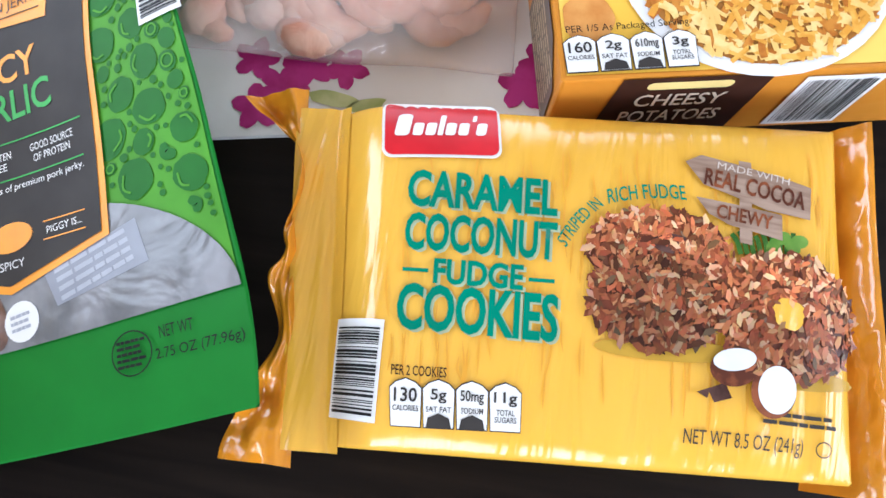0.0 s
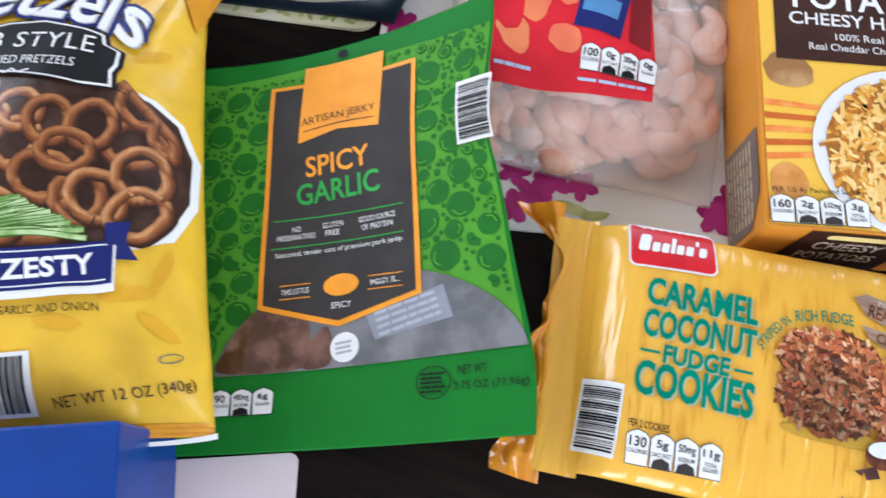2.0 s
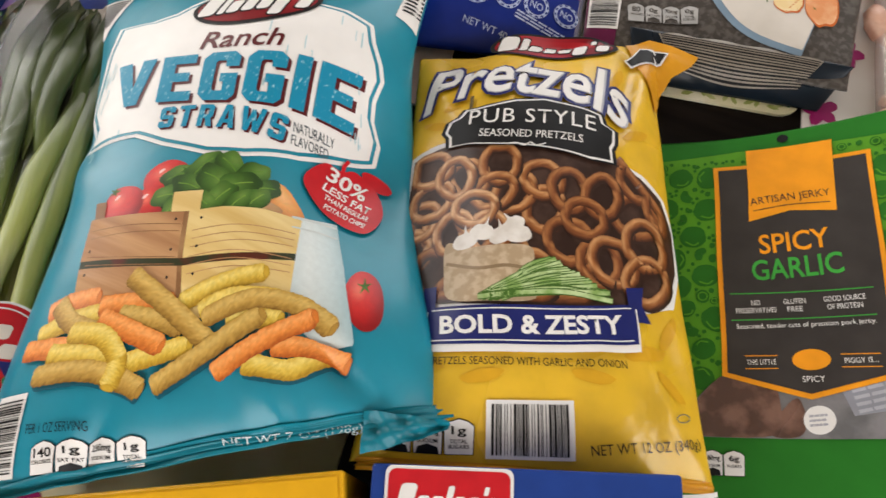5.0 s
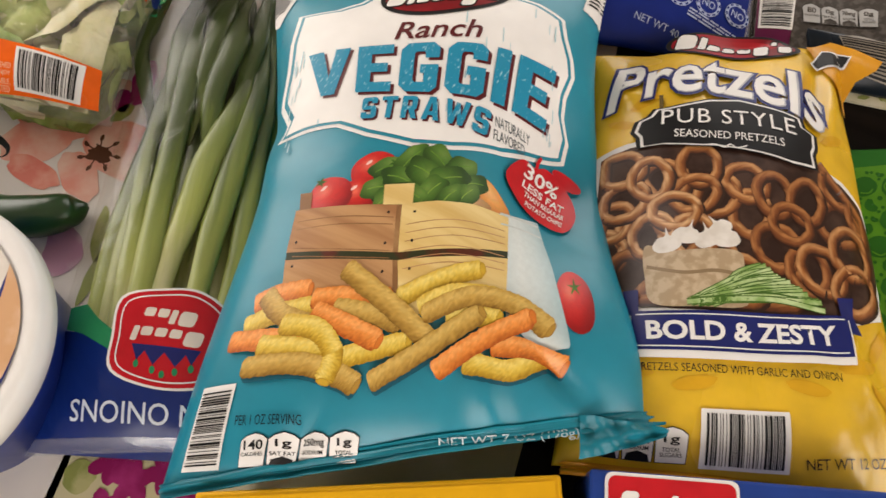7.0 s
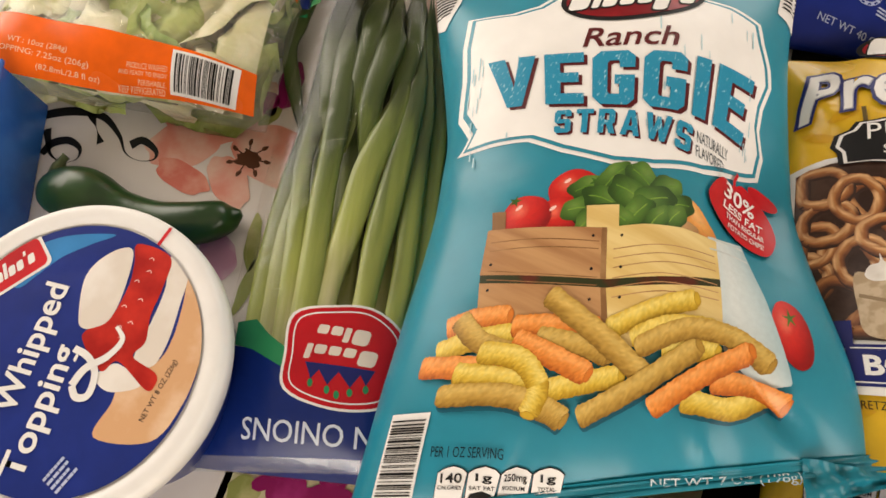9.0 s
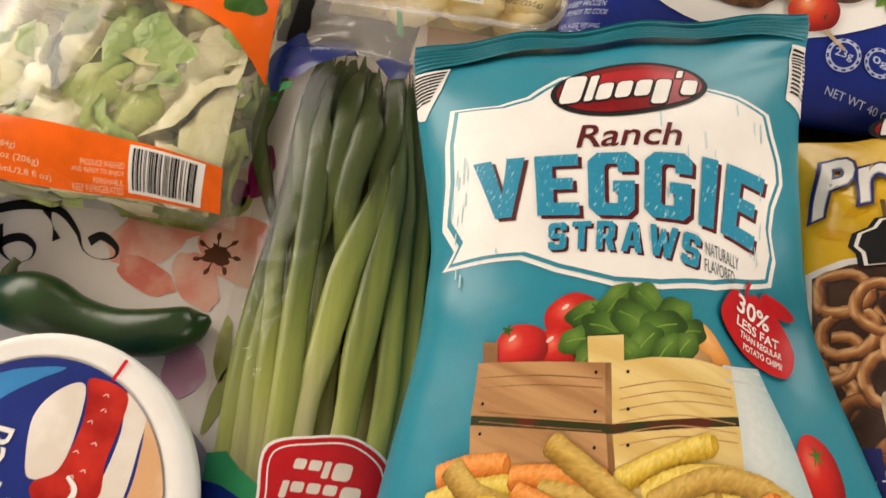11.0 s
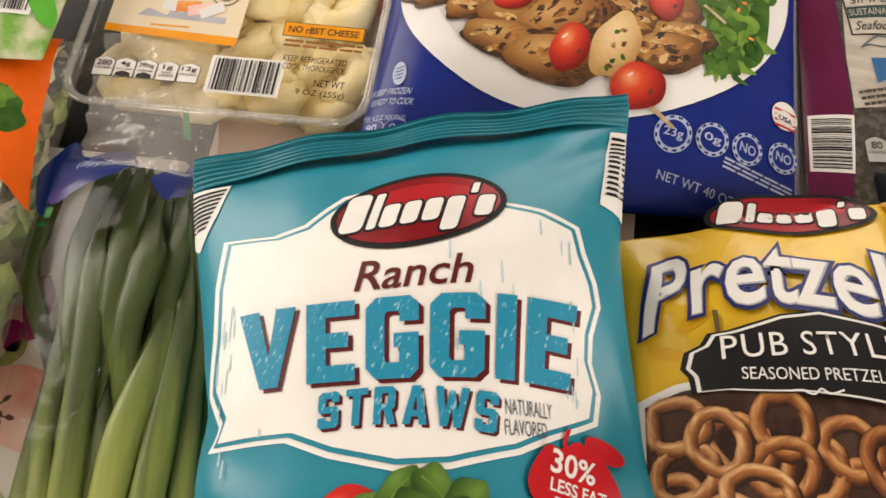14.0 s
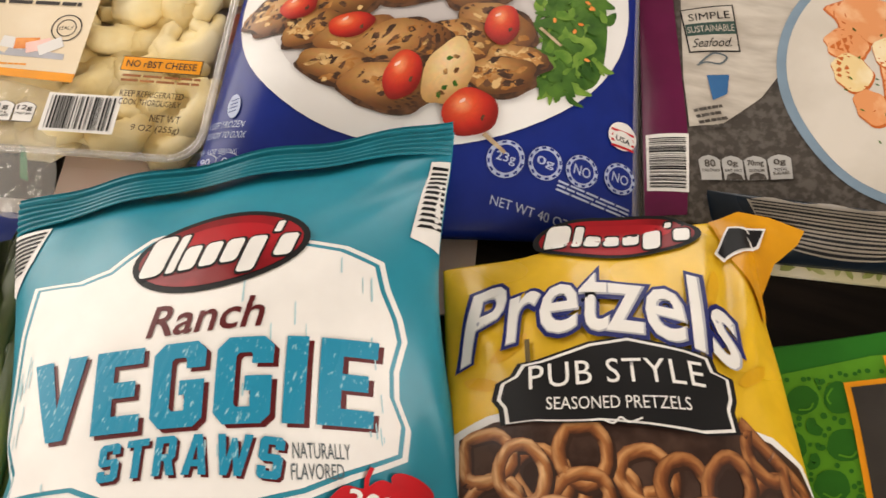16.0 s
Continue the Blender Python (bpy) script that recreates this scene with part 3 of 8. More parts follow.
def marks(parent, pack, u, v, w, h, ang, material, layer, kinds, grow=0.0):
    """A maker's mark as plain blocks: one leaning block a letter, tall, low or hanging, never the letters themselves."""
    span = {"T": 1.45, "l": 0.55, "x": 1.0, "y": 1.0, "'": 0.40}
    low_high = {"T": (-0.36, 0.50), "l": (-0.36, 0.46), "x": (-0.36, 0.14), "y": (-0.62, 0.14), "'": (0.20, 0.46)}
    total, x = sum(span[k] for k in kinds), 0.0
    for k in kinds:
        wide = span[k] / total * w
        y0, y1 = low_high[k]
        cx, cy, hw, hh = -w / 2 + x + wide / 2, (y0 + y1) / 2 * h, wide * 0.40 + grow / 2, (y1 - y0) / 2 * h + grow / 2
        pts = [(cx + px + 0.22 * (cy + py), cy + py) for px, py in box2(2 * hw, 2 * hh, min(hw, hh) * 0.55)]
        ink(parent, pack, "emblem_mark", material, layer, [turned(pts, u, v, ang)])
        x += wide


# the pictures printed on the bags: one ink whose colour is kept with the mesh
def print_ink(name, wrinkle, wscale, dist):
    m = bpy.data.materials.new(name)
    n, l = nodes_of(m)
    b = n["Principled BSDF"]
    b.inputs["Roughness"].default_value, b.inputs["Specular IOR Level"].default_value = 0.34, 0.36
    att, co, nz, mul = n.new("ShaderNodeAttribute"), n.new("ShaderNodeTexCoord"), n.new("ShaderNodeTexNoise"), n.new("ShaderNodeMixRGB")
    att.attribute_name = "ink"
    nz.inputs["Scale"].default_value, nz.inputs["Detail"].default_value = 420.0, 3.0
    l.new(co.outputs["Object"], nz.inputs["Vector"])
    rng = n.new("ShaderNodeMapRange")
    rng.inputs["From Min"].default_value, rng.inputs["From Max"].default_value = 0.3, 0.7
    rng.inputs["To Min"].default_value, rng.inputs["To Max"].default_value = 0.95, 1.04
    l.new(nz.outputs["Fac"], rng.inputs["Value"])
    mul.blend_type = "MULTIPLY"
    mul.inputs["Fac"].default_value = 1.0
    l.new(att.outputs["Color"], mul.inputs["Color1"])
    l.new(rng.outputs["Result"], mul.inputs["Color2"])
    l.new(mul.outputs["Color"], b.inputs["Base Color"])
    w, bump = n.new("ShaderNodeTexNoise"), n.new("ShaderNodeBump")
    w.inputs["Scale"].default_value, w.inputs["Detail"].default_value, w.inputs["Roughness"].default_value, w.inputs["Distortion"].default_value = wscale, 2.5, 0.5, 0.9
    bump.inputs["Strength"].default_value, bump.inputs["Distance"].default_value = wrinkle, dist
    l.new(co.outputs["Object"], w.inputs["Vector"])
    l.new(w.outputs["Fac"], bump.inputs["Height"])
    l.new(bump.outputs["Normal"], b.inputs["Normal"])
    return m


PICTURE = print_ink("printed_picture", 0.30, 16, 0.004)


def blend(stops, k):
    """The colour at k between colours spread evenly over 0 to 1."""
    k = min(max(k, 0.0), 1.0) * (len(stops) - 1)
    i = min(int(k), len(stops) - 2)
    return [a + (b - a) * (k - i) for a, b in zip(stops[i], stops[i + 1])]


def picture(parent, pack, name, layer, rows, tints, closed=False, label=""):
    """A patch of a printed picture: rows of points in the pack's (u, v) with a colour each."""
    bm = bmesh.new()
    hue = bm.verts.layers.float_color.new("ink")
    grid = []
    for r, c in zip(rows, tints):
        line = []
        for (x, y), col in zip(r, c):
            w = bm.verts.new((x, y, 0))
            w[hue] = (*col, 1)
            line.append(w)
        grid.append(line)
    n = len(grid)
    for i in range(n if closed else n - 1):
        a, b = grid[i], grid[(i + 1) % n]
        for j in range(len(a) - 1):
            bm.faces.new((a[j], a[j + 1], b[j + 1], b[j]))
    bm.normal_update()
    lay(bm, pack, layer)
    return part(name, bm, PICTURE, parent, label)


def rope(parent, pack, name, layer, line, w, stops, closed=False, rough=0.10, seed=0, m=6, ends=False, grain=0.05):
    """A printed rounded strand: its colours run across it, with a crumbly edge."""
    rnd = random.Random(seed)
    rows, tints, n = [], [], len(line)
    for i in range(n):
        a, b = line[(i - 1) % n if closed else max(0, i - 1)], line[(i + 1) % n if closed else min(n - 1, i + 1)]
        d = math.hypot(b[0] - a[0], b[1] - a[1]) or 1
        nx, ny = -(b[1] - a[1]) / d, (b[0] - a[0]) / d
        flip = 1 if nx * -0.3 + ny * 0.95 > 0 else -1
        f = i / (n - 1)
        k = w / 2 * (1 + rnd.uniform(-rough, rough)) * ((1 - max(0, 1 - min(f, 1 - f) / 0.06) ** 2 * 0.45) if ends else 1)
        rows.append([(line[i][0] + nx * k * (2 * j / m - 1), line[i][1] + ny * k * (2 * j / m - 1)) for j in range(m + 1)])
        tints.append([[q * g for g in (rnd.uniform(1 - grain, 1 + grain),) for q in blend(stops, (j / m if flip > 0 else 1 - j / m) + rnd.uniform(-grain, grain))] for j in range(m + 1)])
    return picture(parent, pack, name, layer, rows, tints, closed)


def ball(parent, pack, name, layer, u, v, a, b, ang, stops, wob=0.03, seed=0, lit=(-0.25, 0.35), label=""):
    """A printed rounded thing: its colours run from the lit side outwards."""
    rnd = random.Random(seed)
    n, m = 30, 6
    rows, tints = [], []
    for i in range(n):
        q = 2 * math.pi * i / n
        k = 1 + wob * math.sin(3 * q + seed) + wob * math.sin(5 * q + 2 * seed)
        pts = [(a * k * j / m * math.cos(q), b * k * j / m * math.sin(q)) for j in range(m + 1)]
        rows.append(turned([(x, y) if j else (1e-5 * math.cos(q), 1e-5 * math.sin(q)) for j, (x, y) in enumerate(pts)], u, v, ang))
        tints.append([[c * (1 if j == 0 else rnd.uniform(0.93, 1.07)) for c in blend(stops, math.hypot(x / a - lit[0], y / b - lit[1]) / 1.25)] for j, (x, y) in enumerate(pts)])
    return picture(parent, pack, name, layer, rows, tints, True, label)


BLOCKS = {
    "V": (7.2, [[(0, 10), (2.5, 10), (3.6, 3.8), (4.7, 10), (7.2, 10), (4.8, 0), (2.4, 0)]]),
    "E": (6.0, [[(0, 0), (6, 0), (6, 2), (2.4, 2), (2.4, 4.1), (5.2, 4.1), (5.2, 6), (2.4, 6), (2.4, 8), (6, 8), (6, 10), (0, 10)]]),
    "G": (6.4, [[(1.2, 0), (5.4, 0), (6.4, 1), (6.4, 5.4), (3.4, 5.4), (3.4, 3.7), (4.1, 3.7), (4.1, 1.9), (2.6, 1.9), (2.3, 2.3), (2.3, 7.7), (2.6, 8.1), (3.9, 8.1), (4.1, 7.8), (4.1, 6.8), (6.4, 6.8), (6.4, 8.9), (5.3, 10), (1.3, 10), (0, 8.7), (0, 1.3)]]),
    "I": (2.3, [[(0, 0), (2.3, 0), (2.3, 10), (0, 10)]]),
    "S": (6.0, [[(0, 0.9), (0.9, 0), (5.1, 0), (6, 0.9), (6, 5), (5.1, 5.9), (2.2, 5.9), (2.2, 8.1), (3.8, 8.1), (3.8, 7), (6, 7), (6, 9.1), (5.1, 10), (0.9, 10), (0, 9.1), (0, 5), (0.9, 4.1), (3.8, 4.1), (3.8, 1.9), (2.2, 1.9), (2.2, 3), (0, 3)]]),
    "T": (6.2, [[(2, 0), (4.2, 0), (4.2, 8.1), (6.2, 8.1), (6.2, 10), (0, 10), (0, 8.1), (2, 8.1)]]),
    "R": (6.4, [[(0, 0), (2.2, 0), (2.2, 10), (0, 10)], [(2.2, 8.2), (3.9, 8.2), (6, 8.2), (6, 9), (5, 10), (2.2, 10)], [(3.9, 5.4), (6, 5.4), (6, 8.2), (3.9, 8.2)], [(2.2, 3.7), (5.2, 3.7), (6, 4.6), (6, 5.4), (3.9, 5.4), (2.2, 5.4)], [(2.9, 3.7), (4.1, 0), (6.4, 0), (5.2, 3.7)]]),
    "A": (7.0, [[(0, 0), (2.2, 0), (2.55, 2), (2.84, 3.7), (3.5, 7.5), (3.5, 10), (2.3, 10)], [(4.8, 0), (7, 0), (4.7, 10), (3.5, 10), (3.5, 7.5), (4.16, 3.7), (4.45, 2)], [(2.55, 2), (4.45, 2), (4.16, 3.7), (2.84, 3.7)]]),
    "W": (9.2, [[(0, 10), (2.1, 10), (2.9, 4), (3.9, 9), (5.3, 9), (6.3, 4), (7.1, 10), (9.2, 10), (7.4, 0), (5.5, 0), (4.6, 4.6), (3.7, 0), (1.8, 0)]]),
}


def block_word(parent, pack, body, quad, material, layer, arc=0.0, gap=1.3, shift=(0, 0), name="lettering"):
    """Heavy poster capitals, one part each, set between four corners (top left, top right, bottom right, bottom left)."""
    total = sum(BLOCKS[c][0] for c in body) + gap * (len(body) - 1)
    x0 = 0.0
    for c in body:
        polys = []
        for poly in BLOCKS[c][1]:
            pts = []
            for x, y in poly:
                a, b = (x0 + x) / total, y / 10
                q = [(1 - b) * ((1 - a) * quad[3][i] + a * quad[2][i]) + b * ((1 - a) * quad[0][i] + a * quad[1][i]) for i in (0, 1)]
                pts.append((q[0] / 1000 + shift[0], (q[1] + arc * (1 - (2 * a - 1) ** 2)) / 1000 + shift[1]))
            polys.append(pts)
        bm = bmesh.new()
        for q in polys:
            add_poly(bm, q)
        refine(bm, 0.004)
        bmesh.ops.recalc_face_normals(bm, faces=bm.faces)
        lay(bm, pack, layer)
        part(name, bm, material, parent)
        x0 += BLOCKS[c][0] + gap


TEAL = paint("teal_film", (0.008, 0.235, 0.335), 0.32, sheen=0.42, wrinkle=0.34, wscale=16, grain=0.03, dist=0.004)
TEAL_DARK = paint("teal_seal", (0.006, 0.19, 0.26), 0.3, wrinkle=0.3, wscale=40, grain=0.05)
TEAL_INK = paint("teal_ink", (0.010, 0.25, 0.41), 0.45, grain=0.05, scale=150, second=(0.34, 0.60, 0.68), mix=(0.60, 0.70), sheen=0.2, stretch=(7, 2.2, 1))
PANEL_WHITE = paint("chalky_white_print", (0.84, 0.83, 0.81), 0.4, wrinkle=0.34, wscale=16, grain=0.02, dist=0.004)
MAROON = paint("maroon_ink", (0.10, 0.008, 0.010), 0.4)
RED = paint("red_ink", (0.55, 0.012, 0.02), 0.35, grain=0.08)
RED_BADGE = paint("red_badge", (0.20, 0.005, 0.010), 0.3, grain=0.1, second=(0.34, 0.010, 0.018), scale=25)
GREY_INK = paint("grey_ink", (0.10, 0.13, 0.15), 0.45)
PLANK = paint("printed_plank", (0.36, 0.17, 0.070), 0.4, second=(0.52, 0.29, 0.13), scale=35, stretch=(0.4, 5, 1), mix=(0.35, 0.65))
PLANK_PALE = paint("printed_pale_plank", (0.66, 0.45, 0.15), 0.4, second=(0.80, 0.62, 0.27), scale=30, stretch=(0.4, 5, 1), mix=(0.35, 0.65))
PLANK_END = paint("printed_plank_end", (0.24, 0.115, 0.045), 0.4, second=(0.36, 0.20, 0.085), scale=60)
GAP = paint("printed_shade", (0.03, 0.035, 0.012), 0.4, second=(0.10, 0.02, 0.01), scale=80)
SHINE = paint("printed_shine", (0.85, 0.55, 0.5), 0.3)
LEAF = paint("printed_leaf", (0.022, 0.085, 0.010), 0.4, second=(0.085, 0.20, 0.025), scale=70, mix=(0.35, 0.65))
LEAF_PALE = paint("printed_pale_leaf", (0.08, 0.20, 0.020), 0.4, second=(0.22, 0.37, 0.06), scale=90, mix=(0.35, 0.65))
CARROT = paint("printed_carrot", (0.72, 0.21, 0.035), 0.4, second=(0.84, 0.33, 0.08), scale=160, mix=(0.4, 0.6))
CARROT_DARK = paint("printed_carrot_edge", (0.54, 0.125, 0.018), 0.4)
MILK_SHADE = paint("printed_milk_shade", (0.52, 0.58, 0.57), 0.35, second=(0.66, 0.70, 0.69), scale=30)


def veggie_bag():
    p = VEGGIE
    t = thing("snack_bag", (*p.mid, 0), "puffed teal and white plastic bag of veggie straws", "snack bag")
    part("bag_film", cushion(p, 72, 96), TEAL, t, "glossy teal film")
    part("top_seal", crimp(p, 0.0005, 0.1895, 0.2475, 0.2640, 6, 0.00055, 0.004, 60, 70), TEAL_DARK, t, "dark teal crimped top seal")
    part("bottom_seal", crimp(p, 0.0, 0.1985, -0.0035, 0.003, 2, 0.0005, 0.0, 90, 20, wild=0.0026, seed=4), TEAL_DARK, t, "crinkled teal bottom seal")

    flap = bmesh.new()
    under = [PRETZEL.at(a * 0.003, b * 0.003) for a in range(24) for b in range(30)]
    rows = []
    for i in range(25):
        f = i / 24
        row = []
        for j in range(9):
            q = j / 8
            half = 0.0075 * (1 - f) ** 0.8 + 0.0012
            u, v = 0.166 + 0.032 * f, -0.0048 + (q * 2 - 1) * half - 0.003 * f
            x, y, z = p.at(min(u, 0.1895), max(v, 0.001))
            x1, y1, _ = p.edge(u, v)
            low = min(under, key=lambda k: (k[0] - x1) ** 2 + (k[1] - y1) ** 2)[2] + 0.004
            row.append(flap.verts.new((x1 - p.mid[0], y1 - p.mid[1], z + max(0.0, low - z) * min(1.0, 2 * f) + 0.0015 + 0.0016 * math.sin(17 * f + 5 * q) + 0.0012 * math.sin(9 * q - 6 * f) + 0.004 * f)))
        rows.append(row)
    for a, b in zip(rows, rows[1:]):
        for j in range(8):
            flap.faces.new((a[j], b[j], b[j + 1], a[j + 1]))
    part("corner_flap", flap, TEAL_DARK, t, "crumpled teal bag corner")

    panel = mm((21.5, 217.2), (44, 212.5), (57, 214), (64, 219), (72, 224), (100, 226), (126, 219), (135.5, 209), (150, 204.5), (163, 197), (165, 187), (169, 176), (170.4, 168), (167, 158), (166.5, 149), (170, 138), (168, 128), (150, 124.5), (136.3, 120.8), (113, 119.6), (94.3, 121.9), (71.3, 129.6), (56, 136.8), (24.8, 140.4), (29, 147.7), (23.1, 158.7), (22.7, 178.4), (20.5, 198))
    board = ink(t, p, "panel", PANEL_WHITE, 0, [panel], label="white lettering panel")
    ink(board, p, "panel_line", TEAL, 1, [about(panel, 0.962, 0.970)])
    ink(board, p, "panel_field", PANEL_WHITE, 1.8, [about(panel, 0.930, 0.945)])
    rnd = random.Random(8)
    scr = []
    for _ in range(320):
        u, v = rnd.uniform(27, 160), rnd.uniform(130, 203)
        edge = min(u - 24, 166 - u, (v - 120) * 0.9)
        if (edge > 9 and rnd.random() < 0.95) or u - 150 > (200 - v) * 0.6:
            continue
        k, w = rnd.uniform(2, 9), rnd.uniform(0.25, 0.7)
        scr.append(mm((u, v), (u + w, v + 0.2), (u + w * 0.7, v + k), (u - 0.1, v + k * 0.9)))
    ink(board, p, "panel_scratch", paint("pale_teal_ink", (0.40, 0.62, 0.68), 0.4), 2.6, scr)["kind"] = "stuff"
    emblem(t, p, 0.1018, 0.2108, 0.0325, 0.0152, -2.4, 3.2, RED_BADGE, BLACK)
    write(board, p, "Ranch", 0.1015, 0.1848, 0.0430, 0.0112, MAROON, 3, -6, 0.012, 0.30)
    quad = ((34.8, 182.6), (160.4, 168.2), (156.3, 140.6), (38.5, 155.6))
    block_word(board, p, "VEGGIE", quad, MAROON, 2.8, 1.2, shift=(0.0017, -0.0015), name="lettering_shade")
    block_word(board, p, "VEGGIE", quad, TEAL_INK, 3.8, 1.2)
    quad = ((67.8, 149.3), (129.8, 140.2), (127.8, 127.8), (67.8, 138.3))
    block_word(board, p, "STRAWS", quad, MAROON, 2.8, 2.0, 1.8, (0.0010, -0.0010), "lettering_shade")
    block_word(board, p, "STRAWS", quad, TEAL_INK, 3.8, 2.0, 1.8)
    write(board, p, "NATURALLY", 0.1402, 0.1350, 0.0172, 0.0050, GREY_INK, 3, -8.5)
    write(board, p, "FLAVORED", 0.1388, 0.1288, 0.0155, 0.0050, GREY_INK, 3, -8.5)
    apple = ink(t, p, "apple_badge", RED, 5, [smooth_ring(mm((137.5, 113.5), (145, 123.0), (152, 121.5), (158.5, 123.2), (168, 115.5), (173, 104), (172.3, 94), (165, 87), (150, 93.5), (140.8, 104)))], label="red apple-shaped badge")
    ink(apple, p, "apple_leaf", RED, 5, [turned(oval(0.0095, 0.0036), 0.1690, 0.1185, -36)])
    ink(apple, p, "apple_stalk", RED, 5, [], [(mm((152.5, 120.5), (153, 124.5), (155, 128)), 0.0016)])
    for body, u, v, w, h in (("30%", 155.2, 114.8, 19.0, 8.0), ("LESS FAT", 156.0, 106.2, 23.5, 4.4), ("THAN REGULAR", 156.3, 100.7, 22.5, 3.0), ("POTATO CHIPS!", 155.9, 95.8, 20.5, 3.0), ):
        write(apple, p, body, u / 1000, v / 1000, w / 1000, h / 1000, WHITE, 6.5, -24, 0.02)
    # the crate of vegetables
    red, green = ((0.80, 0.16, 0.10), (0.62, 0.022, 0.016), (0.50, 0.012, 0.012), (0.26, 0.006, 0.008)), ((0.150, 0.265, 0.050), (0.085, 0.185, 0.028), (0.050, 0.125, 0.016), (0.020, 0.060, 0.008))
    ball(t, p, "printed_root", 0.1, 0.1310, 0.0975, 0.0135, 0.0058, -50, ((0.90, 0.52, 0.22), (0.78, 0.33, 0.08), (0.52, 0.17, 0.03)), 0.04, 2)
    ball(t, p, "printed_root", 0.3, 0.1215, 0.0940, 0.0105, 0.0045, -8, ((0.74, 0.50, 0.26), (0.58, 0.34, 0.15), (0.38, 0.19, 0.07)), 0.03, 3)
    for k, (u, v, a, b) in enumerate(((78.5, 111.5, 11, 9.5), (73.0, 100.5, 9.5, 9), (58.5, 103.0, 11, 9.0))):
        fruit = ball(t, p, "printed_tomato", 0.4 + 0.2 * k, u / 1000, v / 1000, a / 1000, b / 1000, 0, red, 0.02, k)
        ink(fruit, p, "printed_shine", SHINE, 0.6 + 0.2 * k, [turned(oval(0.0016, 0.0007), u / 1000 - 0.003, v / 1000 + 0.0045, 30)])
    for u, v, k in ((53.5, 110.5, 0), (87.5, 114.5, 60)):
        for q in range(5):
            a = radians(72 * q + k)
            ink(t, p, "printed_stalk", LEAF, 1.05, [], [(mm((u, v), (u + 2.8 * math.cos(a), v + 2.2 * math.sin(a))), 0.0013, False, lambda f: 1.2 - f)])
    ink(t, p, "printed_leaf_shade", GAP, 0.9, [smooth_ring(mm((80, 97), (80, 105), (86, 114), (100, 117.5), (118, 112), (126, 101), (122, 93), (100, 92)))])
    blob = random.Random(5)
    leaves = [(84, 112, 7.5), (95, 115.5, 8), (107, 115, 8), (117, 110.5, 7.5), (81.5, 103, 7.5), (123, 103, 7), (90, 106.5, 8), (101, 109, 8.5), (112, 105, 9), (86, 98.5, 7), (120, 97, 7), (105, 99, 8.5), (96, 99, 7), (113, 96.5, 6.5)]
    for k, (u, v, r) in enumerate(leaves):
        ang = blob.uniform(-50, 50)
        leaf = ball(t, p, "printed_leaf", 1.0 + 0.06 * k, u / 1000, v / 1000, r / 1000 * 1.08, r / 1000 * 0.74, ang, green, 0.07, k, (blob.uniform(-0.6, 0.6), blob.uniform(0.0, 0.6)))
        c, d = math.cos(radians(ang)) * r * 0.7, math.sin(radians(ang)) * r * 0.7
        ink(leaf, p, "printed_vein", LEAF_PALE, 1.03 + 0.06 * k, [], [(curve2(mm((u - c, v - d), (u, v + 0.8), (u + c, v + d)), 5), 0.0005)])
    ink(t, p, "printed_gap", GAP, 2.2, [mm((42, 83.4), (93.5, 74), (139.5, 72.7), (139.5, 69), (93.7, 70.4), (42, 79.8))])
    ink(t, p, "printed_post", PLANK_END, 2.3, [mm((44, 108), (50, 107), (50.5, 99.5), (44.8, 100))])
    ink(t, p, "printed_plank", PLANK, 2.4, [mm((43, 100.9), (93, 94.2), (93.5, 73.8), (41.8, 83.2))])
    ink(t, p, "printed_plank", PLANK, 2.4, [mm((42, 80), (93.7, 70.6), (96, 48), (44, 56))])
    ink(t, p, "printed_plank", PLANK_PALE, 2.4, [mm((93, 94.2), (108, 94.8), (124, 93.5), (139.6, 89.8), (139.5, 72.5), (93.5, 73.8))])
    ink(t, p, "printed_plank", PLANK_PALE, 2.4, [mm((93.7, 70.6), (139.5, 69.2), (138.8, 48), (96, 48))])
    ink(t, p, "printed_plank_end", PLANK_END, 2.6, [mm((90.8, 94.5), (93, 94.2), (93.5, 73.8), (91.2, 74.2)), mm((91.5, 71), (93.7, 70.6), (96, 48), (93.5, 49))])
    ink(t, p, "printed_grain", PLANK_END, 2.55, [], [(curve2(mm((45, 92 + 3.4 * k - 18 * (k > 1)), (66, 90 + 3.2 * k - 20 * (k > 1)), (90, 86 + 3.0 * k - 20 * (k > 1))), 6), 0.0004) for k in range(4)])
    ink(t, p, "printed_grain", PLANK, 2.55, [], [(curve2(mm((96, 78 + 3.6 * k - 22 * (k > 2)), (116, 79 + 3.5 * k - 22 * (k > 2)), (138, 76 + 3.2 * k - 22 * (k > 2))), 6), 0.0004) for k in range(6)])
    ink(t, p, "printed_post", PLANK_PALE, 2.7, [mm((84.1, 104.2), (97.6, 103.5), (97.7, 93.6), (84.6, 95.2))])
    ink(t, p, "printed_nails", BLACK, 2.9, [turned(oval(0.0006, 0.0006, 10), u / 1000, v / 1000) for u, v in ((46, 86.5), (87.5, 78.5), (87.5, 91.5), (99, 90.5), (99, 78), (46, 76.5), (99, 66.5), (87.5, 67))])
    milk = ((0.68, 0.74, 0.73), (0.56, 0.66, 0.67), (0.34, 0.50, 0.54))
    rows = [[(a + (b - a) * k / 8, v) for k in range(9)] for a, b, v in ((135.6, 153.4, 91.2), (136.0, 154.6, 86), (136.4, 157.0, 76), (136.8, 159.5, 66), (137.2, 161.5, 54), (139, 163.2, 44), (146, 164.4, 36), (154, 164.8, 31), (157.5, 164.2, 29.8))]
